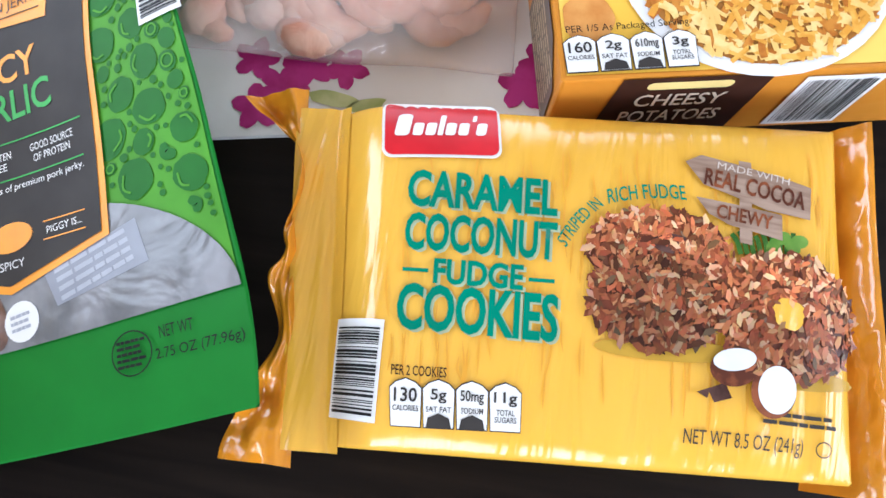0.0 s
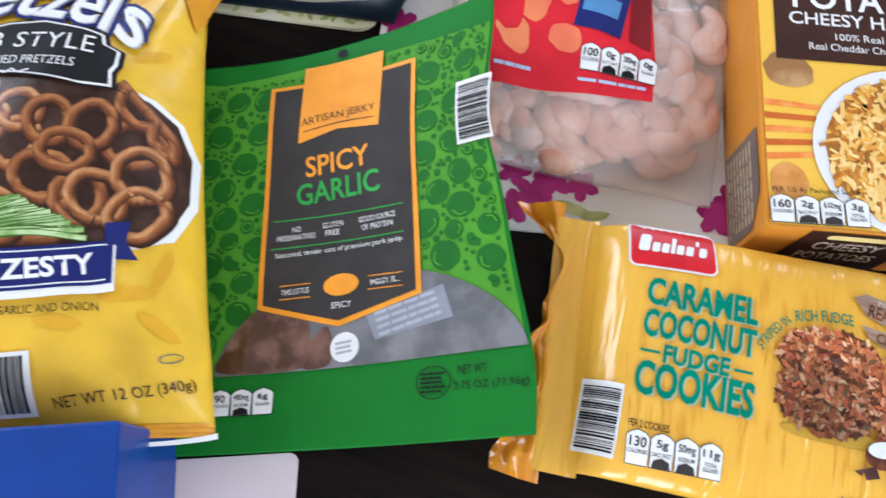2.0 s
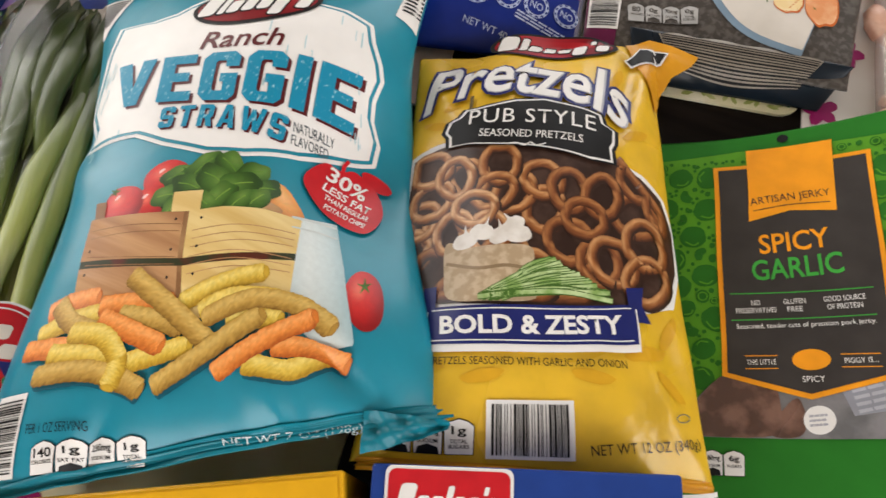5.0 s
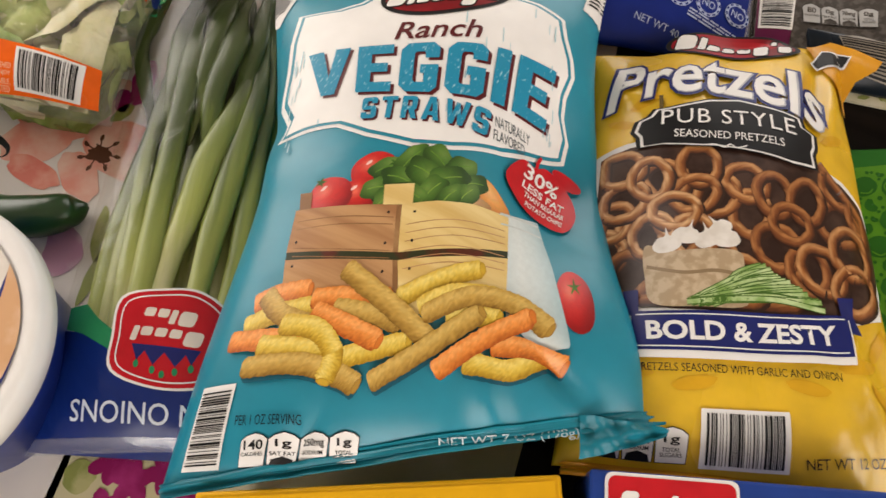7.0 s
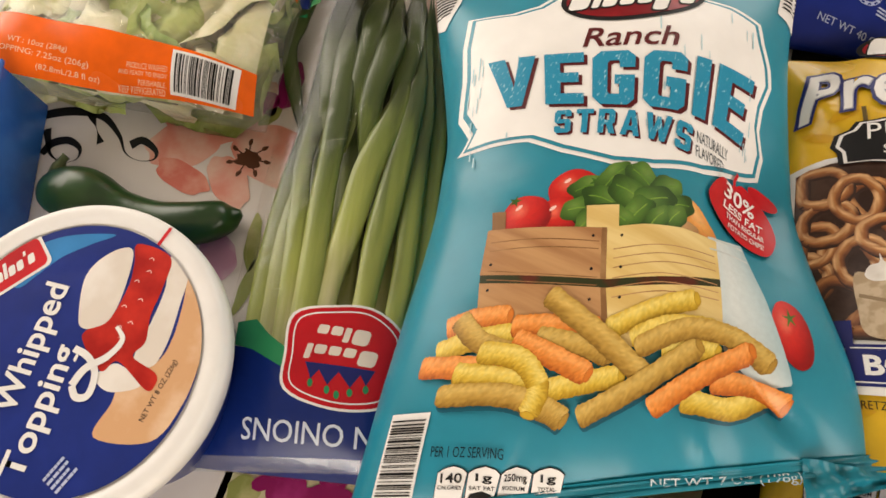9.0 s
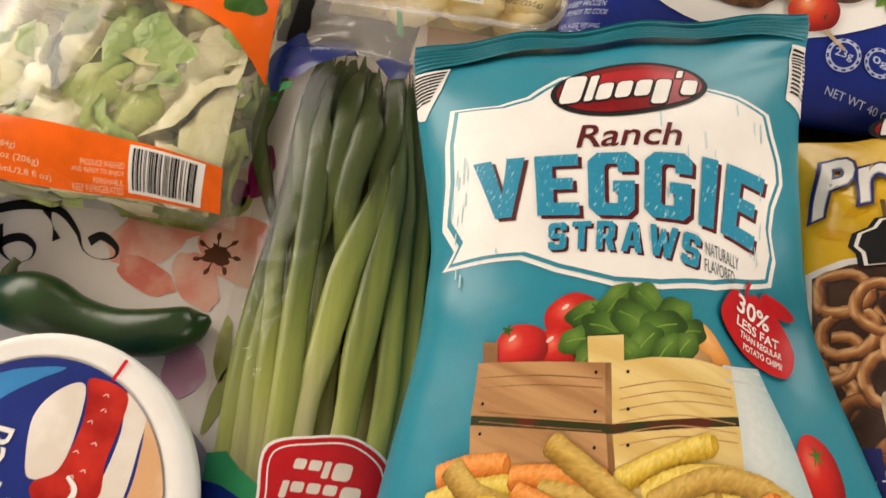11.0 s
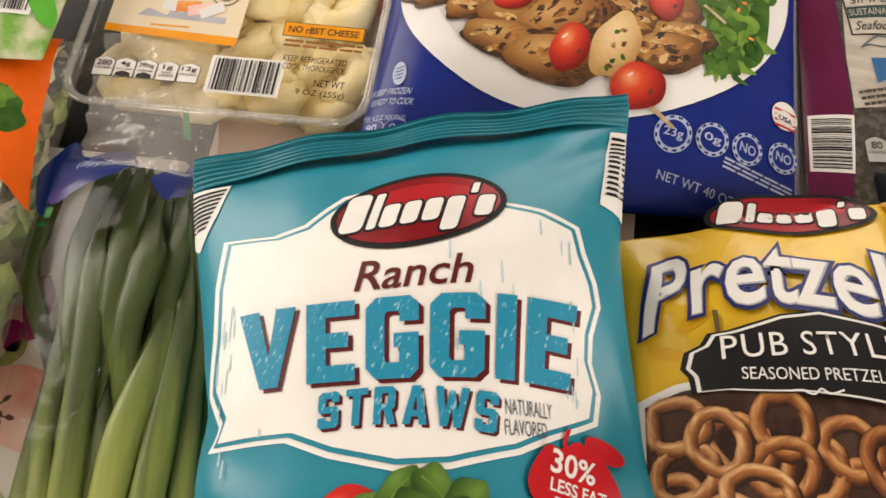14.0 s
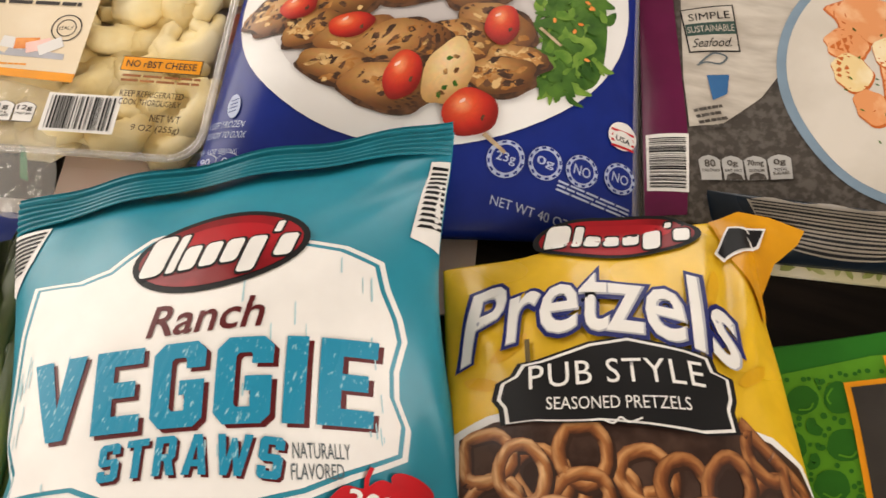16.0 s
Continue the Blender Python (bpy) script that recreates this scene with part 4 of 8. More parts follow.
    rows = [[(x + (x1 - x) * q / 5, y + (y1 - y) * q / 5) for (x, y), (x1, y1) in zip(a, b)] for a, b in zip(rows, rows[1:]) for q in range(5)] + rows[-1:]
    jug = picture(t, p, "printed_jug", 2.0, [mm(*r) for r in rows], [[blend(milk, abs(k / 8 - 0.35) * 1.4) for k in range(9)] for r in rows], label="printed milk jug")
    ink(jug, p, "printed_jug_lip", MILK_SHADE, 2.6, [], [(curve2(mm((135.8, 91), (145, 90.2), (153.4, 88.6)), 6), 0.0012), (curve2(mm((136.2, 86), (146, 84.8), (154.6, 82.5)), 6), 0.0008)])
    ball(t, p, "printed_tomato", 0.4, 0.1690, 0.0503, 0.0082, 0.0150, 8, red, 0.01, 6)
    for q in range(5):
        a = radians(72 * q + 20)
        ink(t, p, "printed_stalk", LEAF, 0.8, [], [(mm((169, 57), (169 + 3.2 * math.cos(a), 57 + 4.2 * math.sin(a))), 0.0013, False, lambda f: 1.2 - f)])
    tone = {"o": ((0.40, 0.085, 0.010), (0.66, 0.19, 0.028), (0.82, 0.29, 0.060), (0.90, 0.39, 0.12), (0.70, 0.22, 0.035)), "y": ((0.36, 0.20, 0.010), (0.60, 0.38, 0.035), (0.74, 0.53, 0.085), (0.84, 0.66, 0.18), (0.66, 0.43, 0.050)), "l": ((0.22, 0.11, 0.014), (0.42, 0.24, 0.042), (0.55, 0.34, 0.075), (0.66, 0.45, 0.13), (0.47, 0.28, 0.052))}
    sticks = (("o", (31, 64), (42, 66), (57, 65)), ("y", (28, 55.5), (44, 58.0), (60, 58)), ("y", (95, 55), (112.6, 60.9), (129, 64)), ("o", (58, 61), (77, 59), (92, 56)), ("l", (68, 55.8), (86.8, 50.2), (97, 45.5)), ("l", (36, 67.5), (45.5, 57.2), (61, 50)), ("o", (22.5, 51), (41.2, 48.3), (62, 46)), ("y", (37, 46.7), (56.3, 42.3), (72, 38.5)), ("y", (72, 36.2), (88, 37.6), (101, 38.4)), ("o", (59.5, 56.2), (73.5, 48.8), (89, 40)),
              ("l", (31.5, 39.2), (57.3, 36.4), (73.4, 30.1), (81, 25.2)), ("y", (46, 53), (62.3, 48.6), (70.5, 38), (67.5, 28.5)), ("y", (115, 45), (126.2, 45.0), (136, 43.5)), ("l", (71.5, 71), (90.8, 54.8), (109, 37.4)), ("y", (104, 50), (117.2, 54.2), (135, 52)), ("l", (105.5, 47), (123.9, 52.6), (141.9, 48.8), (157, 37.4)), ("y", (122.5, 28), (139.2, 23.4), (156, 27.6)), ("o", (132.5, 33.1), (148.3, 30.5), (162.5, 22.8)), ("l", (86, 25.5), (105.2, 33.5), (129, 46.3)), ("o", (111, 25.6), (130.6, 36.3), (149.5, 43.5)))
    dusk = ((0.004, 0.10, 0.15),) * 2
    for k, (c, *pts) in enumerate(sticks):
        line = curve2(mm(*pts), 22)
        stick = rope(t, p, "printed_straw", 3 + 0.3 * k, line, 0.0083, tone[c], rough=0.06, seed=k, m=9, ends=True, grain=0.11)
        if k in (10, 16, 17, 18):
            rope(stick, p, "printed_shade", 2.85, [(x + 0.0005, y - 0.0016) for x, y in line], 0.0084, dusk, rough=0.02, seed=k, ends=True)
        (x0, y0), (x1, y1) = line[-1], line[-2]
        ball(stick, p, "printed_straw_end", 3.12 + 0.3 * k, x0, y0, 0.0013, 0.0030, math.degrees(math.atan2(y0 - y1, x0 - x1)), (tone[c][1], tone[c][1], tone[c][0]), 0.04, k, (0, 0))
    write(t, p, "PER 1 OZ SERVING", 0.0463, 0.0182, 0.0275, 0.0036, BLACK, 3, -8)
    facts(t, p, 0.0595, 0.0063, 0.0475, 0.0112, -6.5, 1, (("140", "CALORIES"), ("1g", "SAT FAT"), ("250mg", "SODIUM"), ("1g", "TOTAL|SUGARS")), BLACK, WHITE, (1,))
    write(t, p, "NET WT 7 OZ (198g)", 0.1400, -0.0015, 0.053, 0.0046, paint("pale_ink", (0.5, 0.62, 0.66), 0.4), 3, -4)
    barcode(t, p, 0.0203, 0.0196, 0.0165, 0.0305, -5, 1, 5, "y")
    corner = ink(t, p, "corner_mark", WHITE, 1, [mm((187, 245), (182.5, 203), (172, 207.5), (179.5, 244))])
    for k in range(12):
        ink(corner, p, "corner_stripe", BLACK, 2, [mm((180 - 0.4 * k, 242 - 2.6 * k), (186 - 0.28 * k, 242.2 - 2.6 * k), (185.8 - 0.28 * k, 240.8 - 2.6 * k), (179.6 - 0.5 * k, 240.6 - 2.6 * k))])
    corner = ink(t, p, "corner_mark", WHITE, 1, [mm((1.5, 247), (20, 246), (16, 232), (9, 218), (3, 222))])
    for k in range(9):
        ink(corner, p, "corner_stripe", BLACK, 2, [mm((2 + 0.2 * k, 245 - 2 * k), (18.5 - 0.9 * k, 244.5 - 2 * k), (18.2 - 0.9 * k, 243.4 - 2 * k), (2 + 0.2 * k, 243.8 - 2 * k))])
    return t


veggie_bag()

YELLOW = paint("yellow_film", (0.76, 0.47, 0.022), 0.26, wrinkle=0.6, wscale=26, sheen=0.5, grain=0.05, dist=0.004)
YELLOW_ORANGE = paint("orange_yellow_film", (0.66, 0.30, 0.012), 0.3, wrinkle=0.5, wscale=34, grain=0.05, dist=0.004)
NAVY = paint("navy_ink", (0.012, 0.018, 0.13), 0.35)
BROWN_DARK = paint("printed_dark_brown", (0.030, 0.014, 0.010), 0.32, second=(0.065, 0.035, 0.025), scale=60, wrinkle=0.25, wscale=20, dist=0.003)
CRUST_EDGE = paint("printed_crust_edge", (0.055, 0.017, 0.006), 0.35)
CRUST = paint("printed_crust", (0.20, 0.064, 0.018), 0.35, second=(0.38, 0.145, 0.042), scale=140, mix=(0.35, 0.65), wrinkle=0.25, wscale=20, dist=0.003)
BURLAP = paint("printed_burlap", (0.42, 0.31, 0.19), 0.4, second=(0.55, 0.43, 0.29), scale=220)
GARLIC = paint("printed_garlic", (0.66, 0.62, 0.56), 0.4, second=(0.78, 0.75, 0.70), scale=90)
CHIVE = paint("printed_chive", (0.22, 0.36, 0.10), 0.4, second=(0.50, 0.62, 0.32), scale=120, mix=(0.4, 0.6))
CHIVE_DARK = paint("printed_chive_edge", (0.06, 0.14, 0.02), 0.4)
GREY_SHADE = paint("grey_shade_ink", (0.42, 0.43, 0.48), 0.4)


def pretzel_rings(u, v, r, ang):
    """Three loops, as a pretzel shows them."""
    out = []
    for x, y, a, c, k in ((-0.52, 0.28, 0.52, 0.62, 18), (0.52, 0.28, 0.52, 0.62, -18), (0.0, -0.48, 0.60, 0.50, 0)):
        out.append(turned(turned(oval(a * r, c * r, 22, 0.03, r * 900 + k), x * r, y * r, k), u, v, ang))
    return out


def pretzel_bag():
    p = PRETZEL
    t = thing("snack_bag", (*p.mid, 0), "yellow glossy plastic bag of seasoned pretzels", "snack bag")
    part("bag_film", cushion(p, 64, 88), YELLOW, t, "glossy yellow film")
    part("bottom_seal", crimp(p, 0.003, 0.145, -0.003, 0.002, 2, 0.0004, 0.0, 60, 16, wild=0.0015, seed=2), YELLOW_ORANGE, t, "crinkled yellow bottom seal")
    ink(t, p, "seal_edge", WHITE, 3, [mm((104, -3.5), (146, -3.5), (146, -1.4), (108, -2.2))])
    ink(t, p, "corner_flap", YELLOW_ORANGE, 4, [mm((128, 222), (144, 224), (158, 219), (173, 211), (168, 206), (155, 200), (146, 188), (141, 176))], label="folded corner of orange-yellow film")
    hush = paint("golden_leaf_ink", (0.70, 0.385, 0.018), 0.28, wrinkle=0.5, wscale=26)
    for u, v, a, b, g in ((28, 178, 9, 3, 30), (16, 166, 8, 2.6, -20), (118, 168, 9, 3, -50), (126, 156, 8, 2.6, 20), (118, 190, 9, 2.8, 60), (20, 196, 8, 2.6, 70), (12, 50, 9, 2.8, 30), (26, 42, 8, 2.6, -15), (120, 50, 10, 3, 10), (132, 60, 8, 2.6, 60), (96, 40, 9, 2.6, -8), (50, 38, 9, 2.6, 12), (130, 38, 8, 2.6, -40)):
        ink(t, p, "printed_golden_leaf", hush, 0.0, [turned(oval(a / 1000, b / 1000, 20, 0.05), u / 1000, v / 1000, g)])
    window = mm((6, 147), (5, 110), (8, 72), (40, 67), (72, 66.5), (112, 68.5), (134, 74), (141, 90), (142, 110), (137, 124), (126, 133), (109, 139), (80, 146), (40, 151), (20, 150))
    ink(t, p, "picture_border", WHITE, 0, [about(window, 1.075, 1.04)])
    ink(t, p, "picture", BROWN_DARK, 1, [window], label="printed pretzel picture")
    rnd = random.Random(12)
    spots = []
    tries = 0
    while len(spots) < 34 and tries < 4000:
        tries += 1
        u, v = rnd.uniform(15, 131), rnd.uniform(79, 141)
        if v > 138 - max(0, u - 95) * 0.45 or (u > 120 and v < 84):
            continue
        if all((u - a) ** 2 + (v - c) ** 2 > 24.5 ** 2 for a, c in spots):
            spots.append((u, v))
    crust = (((0.045, 0.013, 0.005), (0.17, 0.052, 0.014), (0.32, 0.115, 0.032), (0.58, 0.30, 0.12), (0.19, 0.06, 0.017)), ((0.038, 0.011, 0.005), (0.13, 0.038, 0.011), (0.24, 0.078, 0.022), (0.42, 0.18, 0.060), (0.14, 0.042, 0.013)), ((0.055, 0.017, 0.007), (0.22, 0.072, 0.019), (0.38, 0.15, 0.044), (0.70, 0.43, 0.21), (0.23, 0.075, 0.021)))
    levels, murk = [], (0.030, 0.011, 0.006)
    for k, (u, v) in enumerate(spots):
        rings = pretzel_rings(u / 1000, v / 1000, rnd.uniform(0.0158, 0.0186), rnd.uniform(0, 360))
        rings = [[(min(max(x, 0.0085), 0.136 - 0.9 * max(0, y - 0.116) - 0.5 * max(0, 0.086 - y)), min(max(y, 0.071), 0.146)) for x, y in q] for q in rings]
        near = {levels[q] for q, (a, c) in enumerate(spots[:k]) if (u - a) ** 2 + (v - c) ** 2 < 42 ** 2}
        levels.append(min(q for q in range(40) if q not in near))
        base, twist = 1.5 + 0.42 * levels[k], None
        for n, q in enumerate(rings):
            rope(twist or t, p, "printed_pretzel_shade", base - 0.12, [(x + 0.0008, y - 0.0010) for x, y in q], 0.0054, (murk, murk), True, 0.03, n)
            loop = rope(twist or t, p, "printed_pretzel", base + 0.08 * n, q, 0.0050, crust[k % 3], True, 0.07, 3 * k + n, 6, False, 0.10)
            twist = twist or loop
    # sack, garlic and chives
    ink(t, p, "printed_sack", BURLAP, 3.6, [smooth_ring(mm((29, 96), (40, 93.5), (55, 94), (69, 92.5), (70, 82), (71, 70), (50, 68), (33, 69), (29.5, 80)))])
    ink(t, p, "printed_sack_fold", paint("printed_burlap_shade", (0.26, 0.18, 0.10), 0.4), 3.7, [], [(curve2(mm((30, 86), (45, 83), (58, 84), (69.5, 82.5))), 0.0016)])
    for k, (u, v, a) in enumerate(((38, 97, 10), (46, 101, -15), (55, 99, 20), (63, 99, 0), (60, 103, 40))):
        ink(t, p, "printed_garlic", GARLIC, 3.75 + 0.05 * k, [turned(smooth_ring(mm((-6, -1), (-3.5, 3), (0, 4), (1, 8), (1.8, 4), (4.5, 2.6), (6, -1.5), (2.5, -4), (-3.5, -4))), u / 1000, v / 1000, a)])
    for k in range(26):
        f = k / 25
        line = curve2(mm((46 + 12 * rnd.random(), 69 + 1.5 * rnd.random()), (66 + 16 * f, 73 + 9 * (1 - f) + rnd.uniform(-1, 1)), (78 + 28 * f, 89 - 17 * f + rnd.uniform(-1.5, 1.5))), 6)
        ink(t, p, "printed_chive_edge", CHIVE_DARK, 4.1 + 0.04 * k, [], [(line, 0.0027)])
        ink(t, p, "printed_chive", CHIVE, 4.12 + 0.04 * k, [], [(line, 0.0019)])
    # sign and words
    sign = mm((33, 170), (40, 170.5), (60, 174.5), (76, 174.5), (98, 166.5), (105.5, 163), (106.5, 158), (112.5, 155), (112, 148), (110, 144.5), (110.5, 137.5), (98, 138), (78, 143), (62, 146.5), (36, 149), (25.5, 148.5), (25, 154.5), (22.5, 158), (24.5, 164), (30, 166))
    ink(t, p, "sign_rim", BLACK, 6, [about(sign, 1.05)])
    ink(t, p, "sign_line", WHITE, 6.6, [sign])
    ink(t, p, "sign", BLACK, 7.2, [about(sign, 0.94, 0.965)], label="black name board print")
    ink(t, p, "sign_chain", paint("chain_ink", (0.12, 0.08, 0.02), 0.4), 6, [], [(mm((36, 180), (35.5, 170)), 0.002), (mm((105, 172), (104.5, 163)), 0.002)])
    write(t, p, "PUB STYLE", 0.0688, 0.1608, 0.067, 0.0088, WHITE, 9, -6.3, 0.0, 0, 0.0022, spacing=1.1)
    write(t, p, "SEASONED PRETZELS", 0.068, 0.1513, 0.054, 0.0044, WHITE, 9, -7.2, 0.0, 0, 0.0006)
    ink(t, p, "flourish", WHITE, 9.5, [], [(curve2(mm((57, 147), (61, 146.8), (65, 145), (68, 146.5), (71, 144.5), (76, 145.3)), 6), 0.0007)])
    write(t, p, "Pretzels", 0.067, 0.1792, 0.118, 0.034, NAVY, 6, -9.2, 0.062, 0.1, 0.0142, name="lettering_edge")
    write(t, p, "Pretzels", 0.067, 0.1794, 0.1145, 0.031, GREY_SHADE, 6.8, -9.2, 0.022, 0.1, 0.0142, name="lettering_shade")
    write(t, p, "Pretzels", 0.0667, 0.1798, 0.113, 0.0305, WHITE, 7.4, -9.2, 0.012, 0.1, 0.0142)
    emblem(t, p, 0.083, 0.2215, 0.038, 0.0100, -7, 3, RED_BADGE, BLACK)
    ink(t, p, "corner_tag", WHITE, 7, [mm((123, 205), (137, 217.5), (154.5, 214.5), (149, 207), (139, 205), (128, 201.5))])
    ink(t, p, "corner_tag", BLACK, 8, [mm((125, 205.5), (137.4, 216.5), (153, 213.8), (148, 208), (138, 206), (129, 203))])
    ban = turned(box2(0.0905, 0.0162), 0.0702, 0.0590, 2.7)
    ink(t, p, "banner_end", NAVY, 5.6, [mm((20.5, 74.5), (27, 75), (28, 58), (23, 57), (19.5, 58.5), (22.5, 64)), mm((112, 77), (121, 78.5), (119, 70), (123, 63), (113, 61.5))])
    ink(t, p, "banner_edge", WHITE, 6, [[(x, y - 90 * (x - 0.07) ** 2 * 0.012) for x, y in about(ban, 1.09, 1.02)]])
    ink(t, p, "banner", NAVY, 6.8, [ban], label="navy banner print")
    ink(t, p, "banner_line", WHITE, 7.2, [], [(turned(mm((-43.5, 6.6), (43.5, 6.6)), 0.0702, 0.0590, 2.7), 0.0005), (turned(mm((-43.5, -6.6), (43.5, -6.6)), 0.0702, 0.0590, 2.7), 0.0005)])
    write(t, p, "BOLD & ZESTY", 0.0702, 0.0590, 0.079, 0.0080, WHITE, 7.4, 2.7, 0.03)
    write(t, p, "PRETZELS SEASONED WITH GARLIC AND ONION", 0.069, 0.0438, 0.083, 0.0031, BLACK, 3.5, 2, 0.0, 0, 0.0005)
    barcode(t, p, 0.0705, 0.0195, 0.035, 0.021, 3, 2, 9)
    facts(t, p, 0.0305, 0.0148, 0.037, 0.0125, 3, 2, (("0g", "SAT FAT"), ("400mg", "SODIUM"), ("1g", "TOTAL|SUGARS")), BLACK, WHITE, (0, 1))
    write(t, p, "NET WT 12 OZ (340g)", 0.1175, 0.0153, 0.046, 0.0050, BROWN_DARK, 2, 5, 0.0)
    ink(t, p, "stamp", GREY_INK, 2, [], [(turned(oval(0.0035, 0.0015, 16), 0.1335, 0.027, 10), 0.0004, True)])
    return t


pretzel_bag()

GREEN = paint("green_film", (0.022, 0.175, 0.018), 0.5, wrinkle=0.12, wscale=14, grain=0.04, sheen=0.12)
GREEN_BRIGHT = paint("bright_green_ink", (0.095, 0.31, 0.020), 0.5, wrinkle=0.12, wscale=14, grain=0.06, sheen=0.12)
GREEN_DEEP = paint("deep_green_ink", (0.024, 0.145, 0.014), 0.5, wrinkle=0.12, wscale=14, sheen=0.12)
CHARCOAL = paint("charcoal_ink", (0.046, 0.041, 0.038), 0.5, wrinkle=0.12, wscale=14, grain=0.08, sheen=0.12)
ORANGE_INK = paint("orange_ink", (0.85, 0.33, 0.012), 0.36, wrinkle=0.12, wscale=14)
GREEN_WORD = paint("green_word_ink", (0.05, 0.36, 0.05), 0.4)
MILKY = paint("milky_window_film", (0.13, 0.13, 0.135), 0.25, wrinkle=0.6, wscale=45, grain=0.08, second=(0.22, 0.215, 0.225), scale=40, dist=0.003, sheen=0.45)
JERKY_MEAT = paint("dried_meat", (0.075, 0.030, 0.018), 0.25, second=(0.20, 0.10, 0.07), scale=70, wrinkle=0.6, wscale=60, dist=0.003, sheen=0.8)


def jerky_bag():
    p = JERKY
    t = thing("jerky_bag", (*p.mid, 0), "green stand-up pouch of spicy garlic jerky lying flat", "snack pouch")
    part("bag_film", cushion(p, 60, 70, "thin"), GREEN, t, "dark green film")
    field = mm((2, 178), (12, 176), (50, 179), (100, 176.5), (143.5, 173), (143.5, 36), (120, 33.5), (2, 33.5))
    ink(t, p, "pattern_field", GREEN_BRIGHT, 0, [field])
    ink(t, p, "hang_hole", BLACK, 1, [turned(oval(0.0026, 0.0024, 20), 0.072, 0.1835)])
    rnd = random.Random(21)
    spots, shapes, rings, peps = [], [], [], []
    for k in range(9000):
        u, v = rnd.uniform(3, 143), rnd.uniform(36, 175)
        r = (6.4, 5.0, 3.8, 2.9, 2.1, 1.5, 1.0)[min(6, k // 700)] * rnd.uniform(0.85, 1.1)
        if 36 < u < 110 and 46 < v < 172:
            continue
        if v < 80 and ((u - 82) / 66) ** 2 + ((v - 32) / 44) ** 2 < 1.05:
            continue
        if any((u - a) ** 2 + (v - c) ** 2 < (r + q + 0.1) ** 2 for a, c, q in spots) or u - r < 2.5 or u + r > 143 or v + r > 175:
            continue
        spots.append((u, v, r))
        a = rnd.uniform(0, 360)
        if 1.6 < r < 5 and rnd.random() < 0.45:
            peps.append((turned(curve2(mm((-r * 0.9, -r * 0.3), (0, r * 0.35), (r * 0.95, -r * 0.1)), 6), u / 1000, v / 1000, a), 0.0011 * r, False, lambda k: 0.25 + 0.9 * math.sin(math.pi * min(1, k * 0.8 + 0.12))))
        else:
            shapes.append(turned(oval(r / 1000, r * 0.92 / 1000, 18, 0.03, r), u / 1000, v / 1000, a))
            if 2 < r < 4 and rnd.random() < 0.7:
                rings.append((turned(oval(r * 0.6 / 1000, r * 0.6 / 1000, 14), u / 1000, v / 1000), 0.0006, True))
            elif r > 4:
                rings.append((turned(curve2(mm((-r * 0.5, r * 0.45), (-r * 0.1, r * 0.7), (r * 0.5, r * 0.45)), 5), u / 1000, v / 1000, a), 0.0007))
        if len(spots) > 900:
            break
    tagged(ink(t, p, "pattern_spot", GREEN_DEEP, 1, shapes, peps), kind="stuff")
    tagged(ink(t, p, "pattern_ring", GREEN_BRIGHT, 2, [], rings), kind="stuff")
    hill = [(0.082 + 0.062 * math.cos(a), 0.0325 + 0.040 * math.sin(a)) for a in (math.pi * k / 40 for k in range(41))]
    ink(t, p, "window", MILKY, 2, [hill], label="clear pouch window")
    meat = smooth_ring(mm((22, 34), (24, 44), (32, 56), (42, 62), (58, 58), (62, 46), (60, 34)))
    ink(t, p, "jerky_piece", JERKY_MEAT, 2.6, [meat], label="dark dried meat behind the window")
    ink(t, p, "jerky_piece", JERKY_MEAT, 2.7, [smooth_ring(mm((58, 34), (62, 44), (69, 50), (72, 40), (69, 33.5)))])
    ink(t, p, "leaflet", paint("leaflet_print", (0.27, 0.28, 0.32), 0.3), 2.6, [mm((86, 53), (118, 61), (121, 47), (90, 42))])
    blur_lines(t, p, 0.103, 0.051, 0.026, 0.012, 4, 13, GREY_SHADE, 2.9, 5)
    ink(t, p, "round_sticker", WHITE, 3, [turned(oval(0.0062, 0.0062, 26), 0.077, 0.0405)])
    blur_lines(t, p, 0.077, 0.0405, 0.008, 0.006, 3, 5, GREY_SHADE, 3.4, 6)
    panel = mm((36.9, 169.6), (108.9, 168.4), (109.5, 58.5), (74.3, 49.3), (37.6, 60.4))
    ink(t, p, "panel_edge", ORANGE_INK, 4, [panel])
    ink(t, p, "panel", CHARCOAL, 5, [mm((39.2, 167.4), (106.8, 166.2), (107.2, 60.2), (74.3, 51.8), (39.9, 62))], label="charcoal name panel")
    ink(t, p, "tab", ORANGE_INK, 6, [mm((53.8, 178), (93.4, 177.5), (91.6, 138.2), (71.5, 141), (52.5, 137.2))], label="orange name tab")
    write(t, p, "ARTISAN JERKY", 0.0716, 0.1472, 0.036, 0.0052, CHARCOAL, 7, 1, -0.005, 0, 0.0006)
    ink(t, p, "underline", CHARCOAL, 7, [], [(curve2(mm((55, 142.6), (71, 144), (89, 143)), 6), 0.0004)])
    write(t, p, "SPICY", 0.072, 0.1250, 0.0305, 0.0100, ORANGE_INK, 6, 1, 0.015)
    write(t, p, "GARLIC", 0.0725, 0.1120, 0.0390, 0.0105, GREEN_WORD, 6, 1, 0.015)
    ink(t, p, "rule", GREEN_WORD, 6, [], [(mm((42.4, 100.2), (102.7, 99)), 0.0005), (mm((42.4, 86.8), (102.8, 86.4)), 0.0005)])
